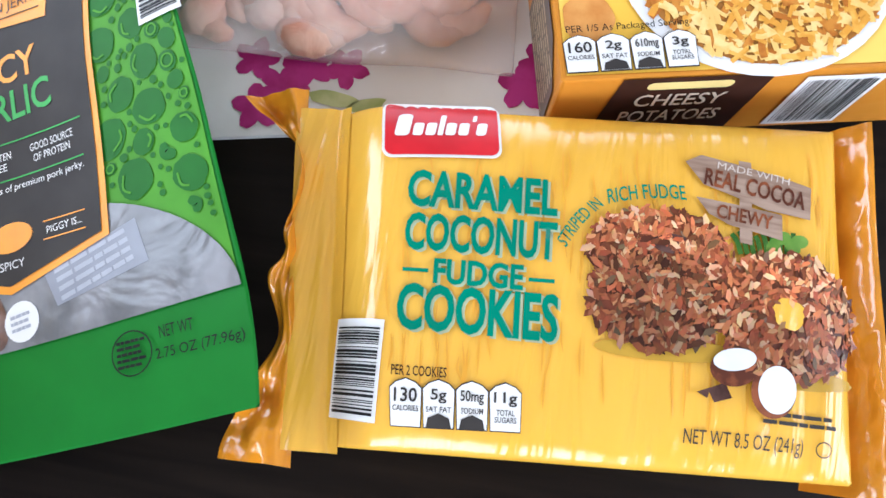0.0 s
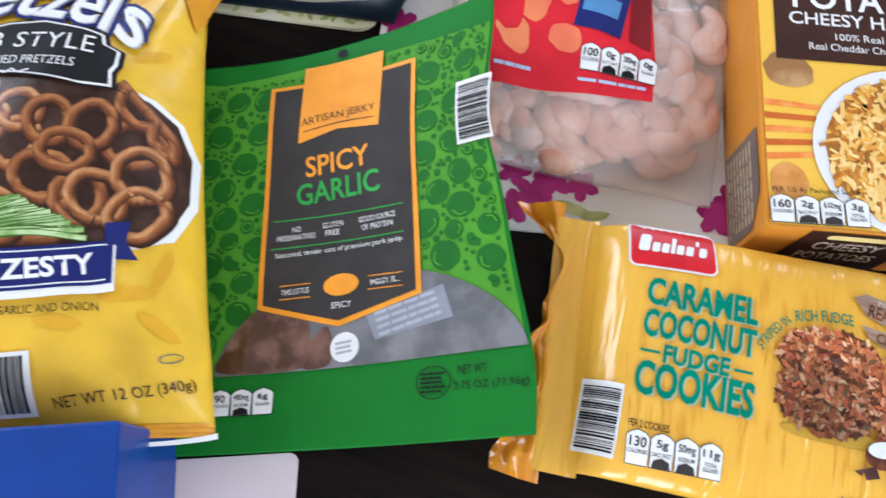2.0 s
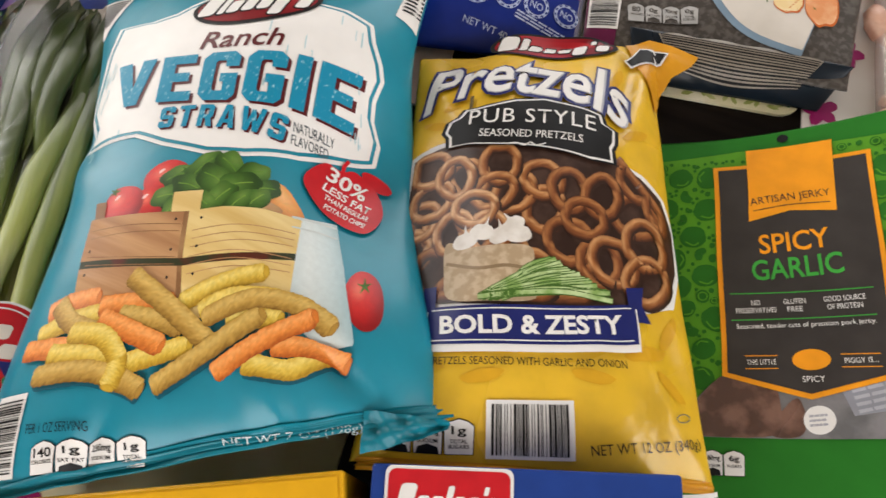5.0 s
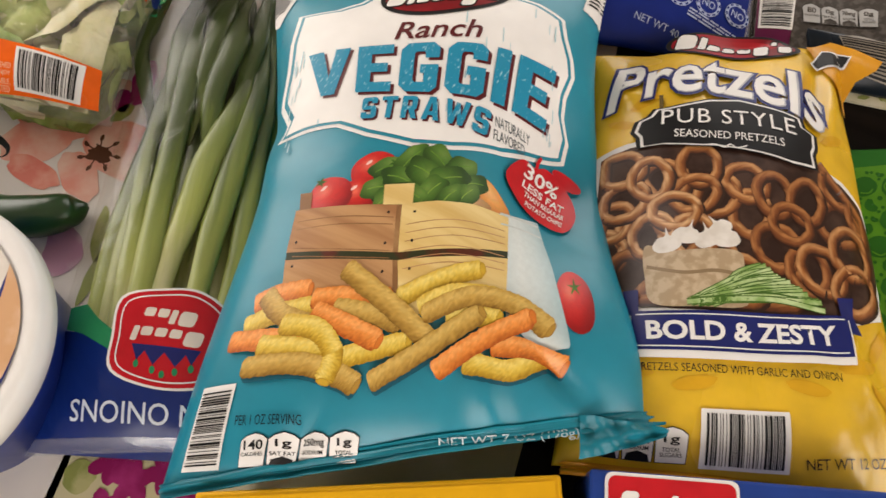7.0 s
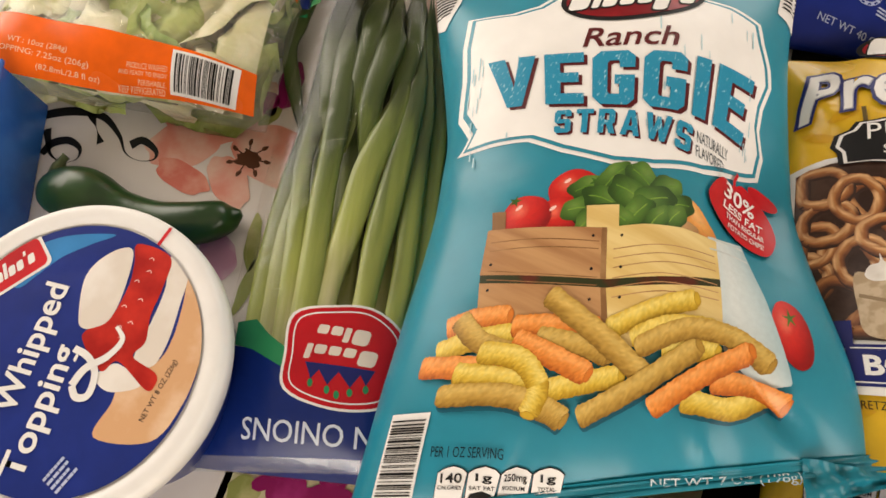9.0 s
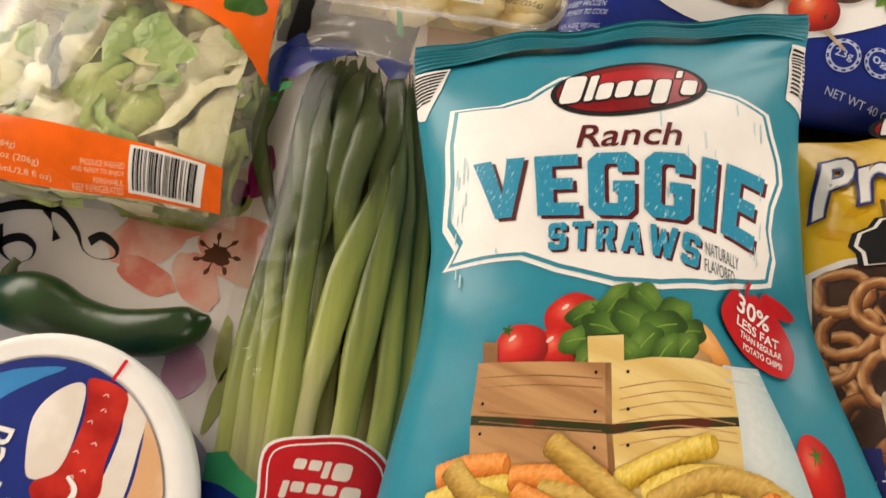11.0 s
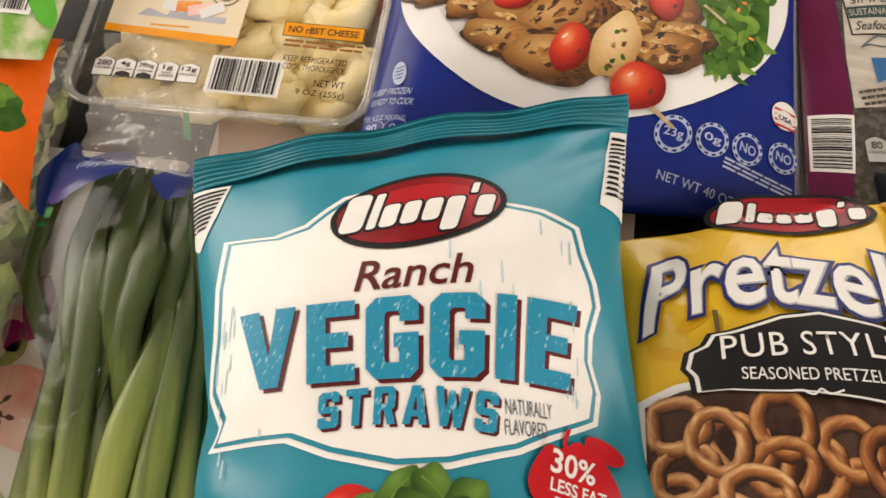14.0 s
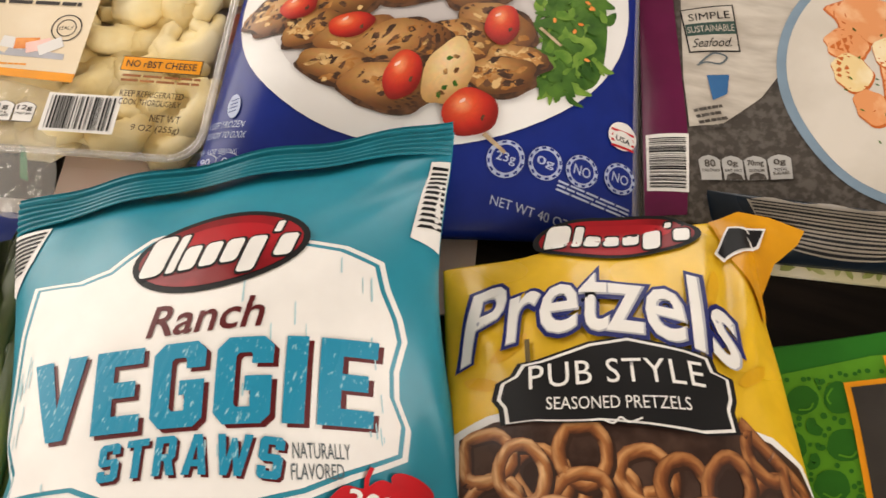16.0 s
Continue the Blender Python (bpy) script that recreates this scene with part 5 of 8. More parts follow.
    for body, u, v, w in (("NO", 53.7, 95.2, 4), ("PRESERVATIVES", 53.7, 91.4, 18), ("GLUTEN", 70.6, 95.2, 9.5), ("FREE", 70.6, 91.4, 6.5), ("GOOD SOURCE", 91, 95.2, 16.5), ("OF PROTEIN", 91, 91.4, 14)):
        write(t, p, body, u / 1000, v / 1000, w / 1000, 0.0026, WHITE, 6, 0)
    write(t, p, "Seasoned, tender cuts of premium pork jerky.", 0.0735, 0.0833, 0.058, 0.0031, WHITE, 6, 0)
    ink(t, p, "round_mark", ORANGE_INK, 6, [turned(oval(0.0078, 0.0048), 0.0752, 0.0670)])
    write(t, p, "THIS LITTLE", 0.0545, 0.0665, 0.0125, 0.0024, WHITE, 6, 0)
    write(t, p, "PIGGY IS...", 0.0945, 0.0660, 0.0125, 0.0024, WHITE, 6, 0)
    ink(t, p, "rule", ORANGE_INK, 6, [], [(mm((47.5, 69.5), (61.5, 69.3)), 0.0004), (mm((47.5, 63.6), (61.5, 63.4)), 0.0004), (mm((87, 69), (102, 68.6)), 0.0004), (mm((87, 63.2), (102, 62.8)), 0.0004)])
    write(t, p, "SPICY", 0.0755, 0.0583, 0.0090, 0.0027, WHITE, 6, 0)
    ink(t, p, "stamp", BLACK, 3, [], [(turned(oval(0.0062, 0.0062, 28), 0.1125, 0.0225), 0.0004, True)])
    blur_lines(t, p, 0.1125, 0.0225, 0.0095, 0.0085, 5, -2, BLACK, 3, 4)
    write(t, p, "NET WT", 0.1262, 0.0260, 0.0095, 0.0034, BLACK, 3, -2)
    write(t, p, "2.75 OZ (77.96g)", 0.1315, 0.0196, 0.0235, 0.0038, BLACK, 3, -2)
    barcode(t, p, 0.1385, 0.1338, 0.0185, 0.0300, 0, 3, 14, "y")
    facts(t, p, 0.0325, 0.0212, 0.028, 0.0108, 0, 1, (("90", "CALORIES"), ("480mg", "SODIUM"), ("6g", "SUGARS")), BLACK, WHITE, (1,))
    return t


jerky_bag()

AMBER = paint("amber_film", (0.76, 0.41, 0.030), 0.2, wrinkle=0.6, wscale=24, grain=0.05, second=(0.79, 0.45, 0.045), scale=14, stretch=(4.0, 0.5, 1), mix=(0.35, 0.65), dist=0.003, sheen=0.7)
AMBER_END = paint("amber_end_film", (0.66, 0.26, 0.006), 0.16, wrinkle=0.8, wscale=40, grain=0.08, dist=0.004, sheen=0.8)
GLADE = paint("jade_ink", (0.010, 0.20, 0.125), 0.4)
JADE_SHADE = paint("jade_shade_ink", (0.42, 0.47, 0.30), 0.4)
COCO_BROWN = paint("printed_cookie", (0.085, 0.022, 0.010), 0.4, second=(0.24, 0.07, 0.025), scale=130)
FUDGE = paint("printed_fudge", (0.045, 0.018, 0.014), 0.35, second=(0.11, 0.055, 0.045), scale=120)
FLAKES = (paint("printed_flake_tan", (0.54, 0.19, 0.065), 0.4), paint("printed_flake_rust", (0.34, 0.085, 0.028), 0.4), paint("printed_flake_pale", (0.72, 0.42, 0.24), 0.4))
COCO_WHITE = paint("printed_coconut", (0.74, 0.76, 0.80), 0.4)
SIGN_WOOD = paint("printed_sign_wood", (0.26, 0.17, 0.12), 0.4, second=(0.38, 0.27, 0.20), scale=70, stretch=(0.5, 5, 1))
SIGN_INK = paint("printed_sign_ink", (0.60, 0.52, 0.45), 0.4)


def printed_cookie(t, p, u, v, a, b, hole, layer, seed, lower=False):
    """A ring of coconut flakes, lit from above."""
    rnd = random.Random(seed)
    dough = ((0.40, 0.13, 0.05), (0.26, 0.075, 0.028), (0.13, 0.035, 0.016), (0.07, 0.020, 0.012))
    base = ball(t, p, "printed_cookie", layer, u, v, a, b, 0, dough, 0.022, seed, (-0.15, 0.45))
    bm = bmesh.new()
    hue = bm.verts.layers.float_color.new("ink")
    tones = ((0.80, 0.36, 0.15), (0.62, 0.20, 0.075), (0.48, 0.13, 0.046), (0.34, 0.085, 0.034), (0.84, 0.50, 0.27))
    for _ in range(700):
        k, r = rnd.uniform(0, 6.283), math.sqrt(rnd.uniform((hole / a) ** 2 * 1.2, 1.06))
        x, y = u + a * r * math.cos(k), v + b * r * math.sin(k)
        s = rnd.uniform(0.9, 2.5) / 1000
        light = (0.78 + 0.30 * math.sin(k + 0.2)) * (0.72 if lower else 1.0) * rnd.uniform(0.70, 1.08)
        if math.sin(2600 * ((x - u) * 0.35 + (y - v)) * 0.42 + seed) > 0.80:
            light *= 0.28
        col = [q * light for q in rnd.choice((tones[0], tones[1], tones[1], tones[2], tones[2], tones[3], tones[4]))]
        lift = rnd.uniform(0, 1.6)
        ring = [bm.verts.new((*q, lift)) for q in turned([(-s, -s * 0.22), (0, -s * 0.42), (s, -s * 0.1), (s * 0.6, s * 0.32), (-s * 0.5, s * 0.38)], x, y, rnd.gauss(60, 50))]
        for w in ring:
            w[hue] = (*[q * rnd.uniform(0.85, 1.2) for q in col], 1)
        bm.faces.new(ring)
    bmesh.ops.recalc_face_normals(bm, faces=bm.faces)
    lay(bm, p, layer + 0.35)
    tagged(part("printed_flake", bm, PICTURE, base), kind="stuff")


def cookie_pack():
    p = COOKIE
    t = thing("cookie_pack", (*p.mid, 0), "golden film-wrapped pack of caramel coconut fudge cookies", "cookie packet")
    part("wrapper", cushion(p, 60, 50, "flat"), AMBER, t, "shiny golden wrapper")
    part("wrapper_side", crimp(p, -0.0140, 0.0040, -0.002, 0.106, 2, 0.0003, 0.0012, 24, 90, "v"), AMBER, t, "sloping golden end of the wrapper")
    part("gathered_end", crimp(p, -0.0290, -0.0105, -0.007, 0.113, 3, 0.0005, 0.0, 44, 110, "v", 0.0, 0.0085, 3, lambda q: 0.20 + 0.80 * max(0, 1 - q / 0.55) ** 0.8 + 0.78 * max(0, (q - 0.82) / 0.18)), AMBER_END, t, "crumpled amber wrapper end")
    part("gathered_end", crimp(p, 0.167, 0.1515, -0.004, 0.108, 3, 0.0004, 0.0, 30, 80, "v", 0.022, 0.004, 8), AMBER_END, t, "crumpled amber wrapper end")
    grain, rnd = [], random.Random(31)
    for _ in range(90):
        u, v, k = rnd.uniform(18, 150), rnd.uniform(24, 97), rnd.uniform(6, 18)
        grain.append((curve2(mm((u, v), (u + rnd.uniform(-0.8, 0.8), v - k / 2), (u + rnd.uniform(-1, 1), v - k)), 4), 0.0005, False, lambda q: 0.2 + math.sin(math.pi * q)))
    ink(t, p, "wood_grain_print", paint("grain_ink", (0.70, 0.345, 0.025), 0.3), 0.2, [], grain)
    ink(t, p, "badge_rim", WHITE, 1, [turned(box2(0.0358, 0.0205, 0.003), 0.0328, 0.0950, 2)])
    ink(t, p, "badge", RED, 2, [turned(box2(0.0342, 0.0188, 0.0025), 0.0328, 0.0950, 2)], label="red maker's badge")
    marks(t, p, 0.0328, 0.0952, 0.0285, 0.0090, 3, WHITE, 3, "Txxlxx'x")
    for body, u, v, w, h in (("CARAMEL", 45.4, 74.4, 44, 11.3), ("COCONUT", 45.0, 61.5, 44.2, 11.2), ("FUDGE", 44.5, 50.3, 26, 7.4), ("COOKIES", 44.4, 39.6, 46.5, 13.6)):
        write(t, p, body, u / 1000 + 0.0008, v / 1000 - 0.0006, w / 1000, h / 1000, JADE_SHADE, 1, -1.2, 0.03, name="lettering_shade")
        write(t, p, body, u / 1000, v / 1000, w / 1000, h / 1000, GLADE, 2, -1.2, 0.03)
    ink(t, p, "dash", GLADE, 2, [], [(mm((22.5, 50.6), (30, 50.5)), 0.0011), (mm((59, 49.6), (66.5, 49.5)), 0.0011)])
    write(t, p, "STRIPED IN", 0.0740, 0.0672, 0.0175, 0.0038, GLADE, 2, 50, 0.01, 0, 0.001)
    write(t, p, "RICH FUDGE", 0.0938, 0.0770, 0.0235, 0.0046, GLADE, 2, 7, 0.01, 0, 0.001)
    ink(t, p, "printed_grass", LEAF, 2, [], [(curve2(mm((121 + 2 * k, 61), (120 + 2.2 * k, 65), (118.5 + 2.4 * k, 67 + (k % 3))), 4), 0.0016) for k in range(9)])
    ink(t, p, "printed_leaf", LEAF_PALE, 2.2, [turned(oval(0.003, 0.002, 14), u / 1000, v / 1000, a) for u, v, a in ((134, 67, 20), (137, 65, -30), (131, 64, 60), (139.5, 66.5, 10))])
    ink(t, p, "printed_post", SIGN_WOOD, 2.6, [mm((122.3, 90), (126, 89.6), (124.6, 64), (120.8, 64.5))])
    ink(t, p, "printed_board", SIGN_WOOD, 3, [mm((106, 88.5), (111, 91), (144.4, 83.5), (143.4, 73.5), (130, 75), (111, 81.5))])
    ink(t, p, "printed_board", SIGN_WOOD, 3, [mm((108.5, 77.5), (134.4, 74), (134, 66.2), (118, 69.5), (112, 72.5))])
    write(t, p, "MADE WITH", 0.1265, 0.0862, 0.022, 0.0022, SIGN_INK, 4, -9)
    write(t, p, "REAL COCOA", 0.1268, 0.0815, 0.031, 0.0056, COCO_BROWN, 4, -10, 0.02, name="lettering")
    write(t, p, "CHEWY", 0.1228, 0.0724, 0.017, 0.0044, COCO_BROWN, 4, -8, 0.02)
    printed_cookie(t, p, 0.0962, 0.0462, 0.0200, 0.0140, 0.0, 2, 4, True)
    printed_cookie(t, p, 0.0970, 0.0600, 0.0212, 0.0128, 0.004, 3, 5)
    ink(t, p, "printed_hole", FUDGE, 4, [turned(oval(0.0058, 0.0030, 24, 0.06), 0.1005, 0.0625)])
    printed_cookie(t, p, 0.1345, 0.0445, 0.0222, 0.0178, 0.005, 4.4, 6)
    ink(t, p, "printed_hole", AMBER, 5.6, [turned(oval(0.0050, 0.0044, 24, 0.08), 0.1342, 0.0448)])
    ink(t, p, "printed_shell", COCO_BROWN, 6, [turned(oval(0.0068, 0.0050), 0.1175, 0.0290, 5), turned(oval(0.0066, 0.0072), 0.1290, 0.0236, -10)])
    ink(t, p, "printed_coconut", COCO_WHITE, 6.4, [turned(oval(0.0062, 0.0030), 0.1178, 0.0312, 8), turned(oval(0.0056, 0.0064), 0.1300, 0.0240, -10)])
    ink(t, p, "printed_chocolate", FUDGE, 6, [mm((110, 23), (115, 25), (117, 21), (112, 19.5)), mm((107, 22), (111, 23.5), (110, 20.5))])
    ink(t, p, "printed_shade", paint("print_shade", (0.50, 0.30, 0.03), 0.3), 1, [turned(oval(0.022, 0.003), 0.100, 0.0325), turned(oval(0.018, 0.0025), 0.138, 0.0268)])
    barcode(t, p, 0.0095, 0.0220, 0.0145, 0.0285, -4, 1, 17, "y")
    write(t, p, "PER 2 COOKIES", 0.0280, 0.0221, 0.0158, 0.0028, BROWN_DARK, 1, 0, 0.01)
    facts(t, p, 0.0386, 0.0138, 0.0378, 0.0125, 1, 1, (("130", "CALORIES"), ("5g", "SAT FAT"), ("50mg", "SODIUM"), ("11g", "TOTAL|SUGARS")), CHARCOAL, WHITE, (1, 2))
    write(t, p, "NET WT 8.5 OZ (241g)", 0.1215, 0.0093, 0.0350, 0.0052, CHARCOAL, 1, -1)
    ink(t, p, "round_stamp", CHARCOAL, 1, [], [(turned(oval(0.0021, 0.0020, 20), 0.1450, 0.0091), 0.0003, True)])
    blur_lines(t, p, 0.1375, 0.0163, 0.0225, 0.0042, 2, -2, CHARCOAL, 1, 9)
    return t


cookie_pack()

# ---- the frozen and boxed food ----
def flat_blob(u, v, a, b, ang=0, wob=0.06, seed=0, n=36):
    return turned(oval(a / 1000, b / 1000, n, wob, seed), u / 1000, v / 1000, ang)


BLUE = paint("blue_film", (0.006, 0.022, 0.205), 0.3, wrinkle=0.35, wscale=20, grain=0.06, dist=0.004)
PLATE = paint("printed_plate", (0.74, 0.73, 0.72), 0.35, second=(0.82, 0.82, 0.82), scale=12)
CHICKEN_MEAT = paint("printed_grilled_chicken", (0.60, 0.34, 0.13), 0.35, second=(0.12, 0.05, 0.018), scale=90, mix=(0.50, 0.64), wrinkle=0.2, wscale=90)
CHICKEN_PALE = paint("printed_pale_chicken", (0.66, 0.44, 0.20), 0.35, second=(0.34, 0.19, 0.06), scale=110, mix=(0.55, 0.68))
CHICKEN_BROWN = paint("printed_brown_chicken", (0.34, 0.14, 0.035), 0.35, second=(0.50, 0.25, 0.08), scale=120)
CHAR = paint("printed_char", (0.05, 0.025, 0.015), 0.4, second=(0.13, 0.06, 0.03), scale=160)
PALE_BLUE = paint("pale_blue_ink", (0.45, 0.52, 0.72), 0.4)


def badge(t, p, u, v, r, body, ring=True, layer=2, ang=0):
    t = ink(t, p, "badge_ring", PALE_BLUE, layer, [flat_blob(u, v, r, r, 0, 0)])
    ink(t, p, "badge_field", BLUE, layer + 0.8, [flat_blob(u, v, r * 0.74, r * 0.74, 0, 0)])
    ink(t, p, "badge_line", BLUE, layer + 0.8, [], [(flat_blob(u, v, r * 0.9, r * 0.9, 0, 0, n=24)[k:k + 2], 0.0009) for k in range(0, 24, 2)])
    write(t, p, body, u / 1000, v / 1000, r * 0.00105, r * 0.00062, PALE_BLUE, layer + 1.6, ang, 0.01)


def chicken_bag():
    p = CHICKEN
    t = thing("frozen_chicken_bag", (*p.mid, 0), "blue glossy freezer bag with a printed plate of chicken skewers", "frozen food bag")
    part("bag_film", cushion(p, 60, 70), BLUE, t, "glossy blue film")
    ink(t, p, "edge_film", clear_film("edge_film", (0.95, 0.86, 0.9), 0.12, haze=0.25), 1, [mm((194, 5), (203, 4), (205, 120), (203, 200), (195, 200))], label="clear seam of the bag")
    plate = [(0.098 + 0.093 * math.cos(a), 0.112 + (0.0765 if math.sin(a) < 0 else 0.09) * math.sin(a)) for a in (2 * math.pi * k / 60 for k in range(60))]
    ink(t, p, "printed_plate", PLATE, 1, [plate], label="white printed plate")
    ink(t, p, "plate_shade", paint("printed_plate_shade", (0.50, 0.47, 0.47), 0.35, second=(0.66, 0.64, 0.64), scale=20), 1.5, [flat_blob(88, 96, 66, 40, -6, 0.03, 2)])
    rnd = random.Random(40)
    greens = []
    ink(t, p, "printed_green_shade", LEAF, 1.8, [smooth_ring(mm((152, 66), (150, 90), (154, 128), (168, 134), (178, 118), (180, 92), (174, 70)))])
    for k in range(120):
        u, v = rnd.uniform(148, 180), rnd.uniform(62, 135)
        if ((u - 98) / 88) ** 2 + ((v - 112) / 70) ** 2 > 1:
            continue
        a = rnd.uniform(0, 6.28)
        line = curve2(mm((u, v), (u + 4 * math.cos(a) + rnd.uniform(-2, 2), v + 4 * math.sin(a)), (u + 9 * math.cos(a + 0.5), v + 9 * math.sin(a + 0.5))), 5)
        ink(t, p, "printed_green", LEAF if k % 3 else LEAF_PALE, 2 + 0.017 * k, [], [(line, rnd.uniform(0.002, 0.0050), False, lambda q: 0.4 + 0.8 * math.sin(3 * q + 0.4))])
    for k in range(12):
        ink(t, p, "printed_carrot_bit", CARROT, 4.2, [flat_blob(rnd.uniform(152, 178), rnd.uniform(80, 130), 1.4, 0.8, rnd.uniform(0, 180))])
    chunks = [(30, 104, 22, 13, 20), (55, 112, 24, 15, 10), (88, 118, 22, 14, 0), (118, 120, 20, 16, 30), (45, 92, 16, 9, 25), (66, 88, 20, 11, 8), (128, 92, 18, 17, -20), (112, 84, 20, 13, 12), (138, 78, 15, 9, 4), (86, 82, 24, 14, 8), (60, 72, 21, 9.5, -14), (82, 63, 22, 12, -8), (132, 70, 17, 10, 6)]
    for k, (u, v, a, b, g) in enumerate(chunks):
        ink(t, p, "printed_shade", CHAR, 4.4 + 0.16 * k, [flat_blob(u + 0.8, v - 1.4, a * 1.02, b * 1.03, g, 0.07, k)])
        chunk = ball(t, p, "printed_chicken", 4.47 + 0.16 * k, u / 1000, v / 1000, a * 0.97 / 1000, b * 0.94 / 1000, g, ((0.60, 0.37, 0.155), (0.43, 0.22, 0.072), (0.27, 0.115, 0.034), (0.11, 0.042, 0.013)), 0.06, k)
        for q in range(30):
            w, r = rnd.uniform(0, 6.28), math.sqrt(rnd.random()) * 0.74
            x, y = u + r * a * math.cos(w), v + r * b * math.sin(w)
            nm, m = rnd.choice((("printed_char_mark", CHAR), ("printed_char_mark", CHAR), ("printed_lit_spot", CHICKEN_PALE), ("printed_brown_spot", CHICKEN_BROWN), ("printed_brown_spot", CHICKEN_BROWN)))
            ink(chunk, p, nm, m, 4.53 + 0.16 * k + 0.0008 * q, [flat_blob(x, y, rnd.uniform(1.0, 3.4), rnd.uniform(0.7, 1.7), rnd.uniform(-30, 60), 0.2, q, 14)])
    ball(t, p, "printed_chicken", 6.9, 0.109, 0.069, 0.0105, 0.017, -18, ((0.82, 0.64, 0.38), (0.70, 0.48, 0.22), (0.46, 0.26, 0.09)), 0.05, 9)
    for q in range(8):
        ink(t, p, "printed_herb", LEAF if q % 2 else CHICKEN_MEAT, 7.1, [flat_blob(109 + rnd.uniform(-6, 6), 69 + rnd.uniform(-12, 12), 1.5, 1, q * 40, 0.15, q)])
    ink(t, p, "printed_stick", BURLAP, 7.0, [mm((126, 41), (136, 33), (137, 34.2), (127.5, 42.5)), mm((148, 96), (158, 87), (159, 88), (149, 97))])
    for k, (u, v, a, b, g) in enumerate(((36, 104, 9, 7, 20), (62, 94, 11, 6.5, 12), (89, 67, 8.5, 12, -12), (120, 51, 12.5, 11, 10), (131, 96, 8, 11, -10))):
        fruit = ball(t, p, "printed_tomato", 7.2 + 0.2 * k, u / 1000, v / 1000, a / 1000, b / 1000, g, ((0.86, 0.34, 0.16), (0.66, 0.075, 0.025), (0.48, 0.022, 0.014), (0.20, 0.008, 0.006)), 0.025, k)
        ink(fruit, p, "printed_shine", SHINE, 7.3 + 0.2 * k, [flat_blob(u - a * 0.3, v + b * 0.45, 1.6, 0.7, 40, 0.1)])
        ink(fruit, p, "printed_char_mark", CHAR, 7.3 + 0.2 * k, [flat_blob(u + a * 0.45, v - b * 0.2, 1.4, 0.8, 70, 0.2, k)])
    badge(t, p, 137, 31.5, 8.2, "23g", ang=-12)
    badge(t, p, 154.2, 31, 7.4, "0g", ang=-12)
    badge(t, p, 170.5, 30, 7.2, "NO", ang=-12)
    badge(t, p, 188, 30, 7.2, "NO", ang=-12)
    ink(t, p, "flag_badge", WHITE, 2, [flat_blob(189, 50.3, 6.8, 6.8, 0, 0)])
    for k in range(4):
        ink(t, p, "flag_stripe", RED, 2.6, [mm((183.5 + 0.5 * (k % 2), 53.5 - 2.5 * k), (194.5 - 0.5 * (k % 2), 52.5 - 2.5 * k), (194.5, 51.4 - 2.5 * k), (183.5, 52.4 - 2.5 * k))])
    ink(t, p, "flag_label", WHITE, 3, [flat_blob(189, 49.2, 4.9, 3.4, -10, 0)])
    write(t, p, "USA", 0.189, 0.0485, 0.007, 0.0026, BLACK, 3.6, -12, 0.02)
    write(t, p, "NET WT 40 OZ (2 LB", 0.1550, 0.0085, 0.048, 0.0050, PALE_BLUE, 2, -13)
    ink(t, p, "stamp", PALE_BLUE, 2, [flat_blob(14.5, 53, 3.2, 6.2, 8, 0)])
    ink(t, p, "stamp_line", BLUE, 2.8, [], [(mm((12.6, 50 + k * 1.9), (16.4, 50.6 + k * 1.9)), 0.0005) for k in range(4)])
    write(t, p, "KEEP FROZEN", 0.0125, 0.0440, 0.0185, 0.0032, PALE_BLUE, 2, -6, shear=0.2)
    write(t, p, "READY TO COOK", 0.0135, 0.0388, 0.0200, 0.0032, PALE_BLUE, 2, -6, shear=0.2)
    write(t, p, "PER 4 OZ SERVING", 0.0110, 0.0312, 0.0200, 0.0024, PALE_BLUE, 2, -6)
    facts(t, p, 0.0225, 0.0235, 0.0440, 0.0115, -4, 2, (("90", "CALORIES"), ("0g", "SAT FAT"), ("200mg", "SODIUM"), ("0g", "SUGARS")), PALE_BLUE, BLUE)
    blur_lines(t, p, 0.176, 0.0185, 0.034, 0.0055, 3, -14, PALE_BLUE, 2, 3)
    return t


chicken_bag()

SAND = paint("printed_sand", (0.42, 0.38, 0.33), 0.32, second=(0.58, 0.54, 0.48), scale=45, stretch=(1, 4, 1), wrinkle=0.35, wscale=20, dist=0.003, mix=(0.35, 0.65))
SLATE = paint("printed_slate", (0.060, 0.052, 0.046), 0.32, second=(0.11, 0.10, 0.09), scale=300, wrinkle=0.35, wscale=20, dist=0.003)
PLUM = paint("plum_ink", (0.115, 0.008, 0.05), 0.3, wrinkle=0.3, wscale=20)
DEEP_NAVY = paint("deep_navy_film", (0.006, 0.011, 0.018), 0.28, wrinkle=0.5, wscale=24)
RIM_BLUE = paint("printed_rim_blue", (0.20, 0.29, 0.38), 0.35)
SCALLOP = paint("printed_scallop", (0.78, 0.60, 0.30), 0.35, second=(0.84, 0.72, 0.48), scale=60)
SALMON = paint("printed_salmon", (0.72, 0.30, 0.12), 0.35, second=(0.82, 0.50, 0.28), scale=60)
DISH = paint("printed_dish", (0.56, 0.52, 0.46), 0.35, second=(0.64, 0.60, 0.54), scale=20)


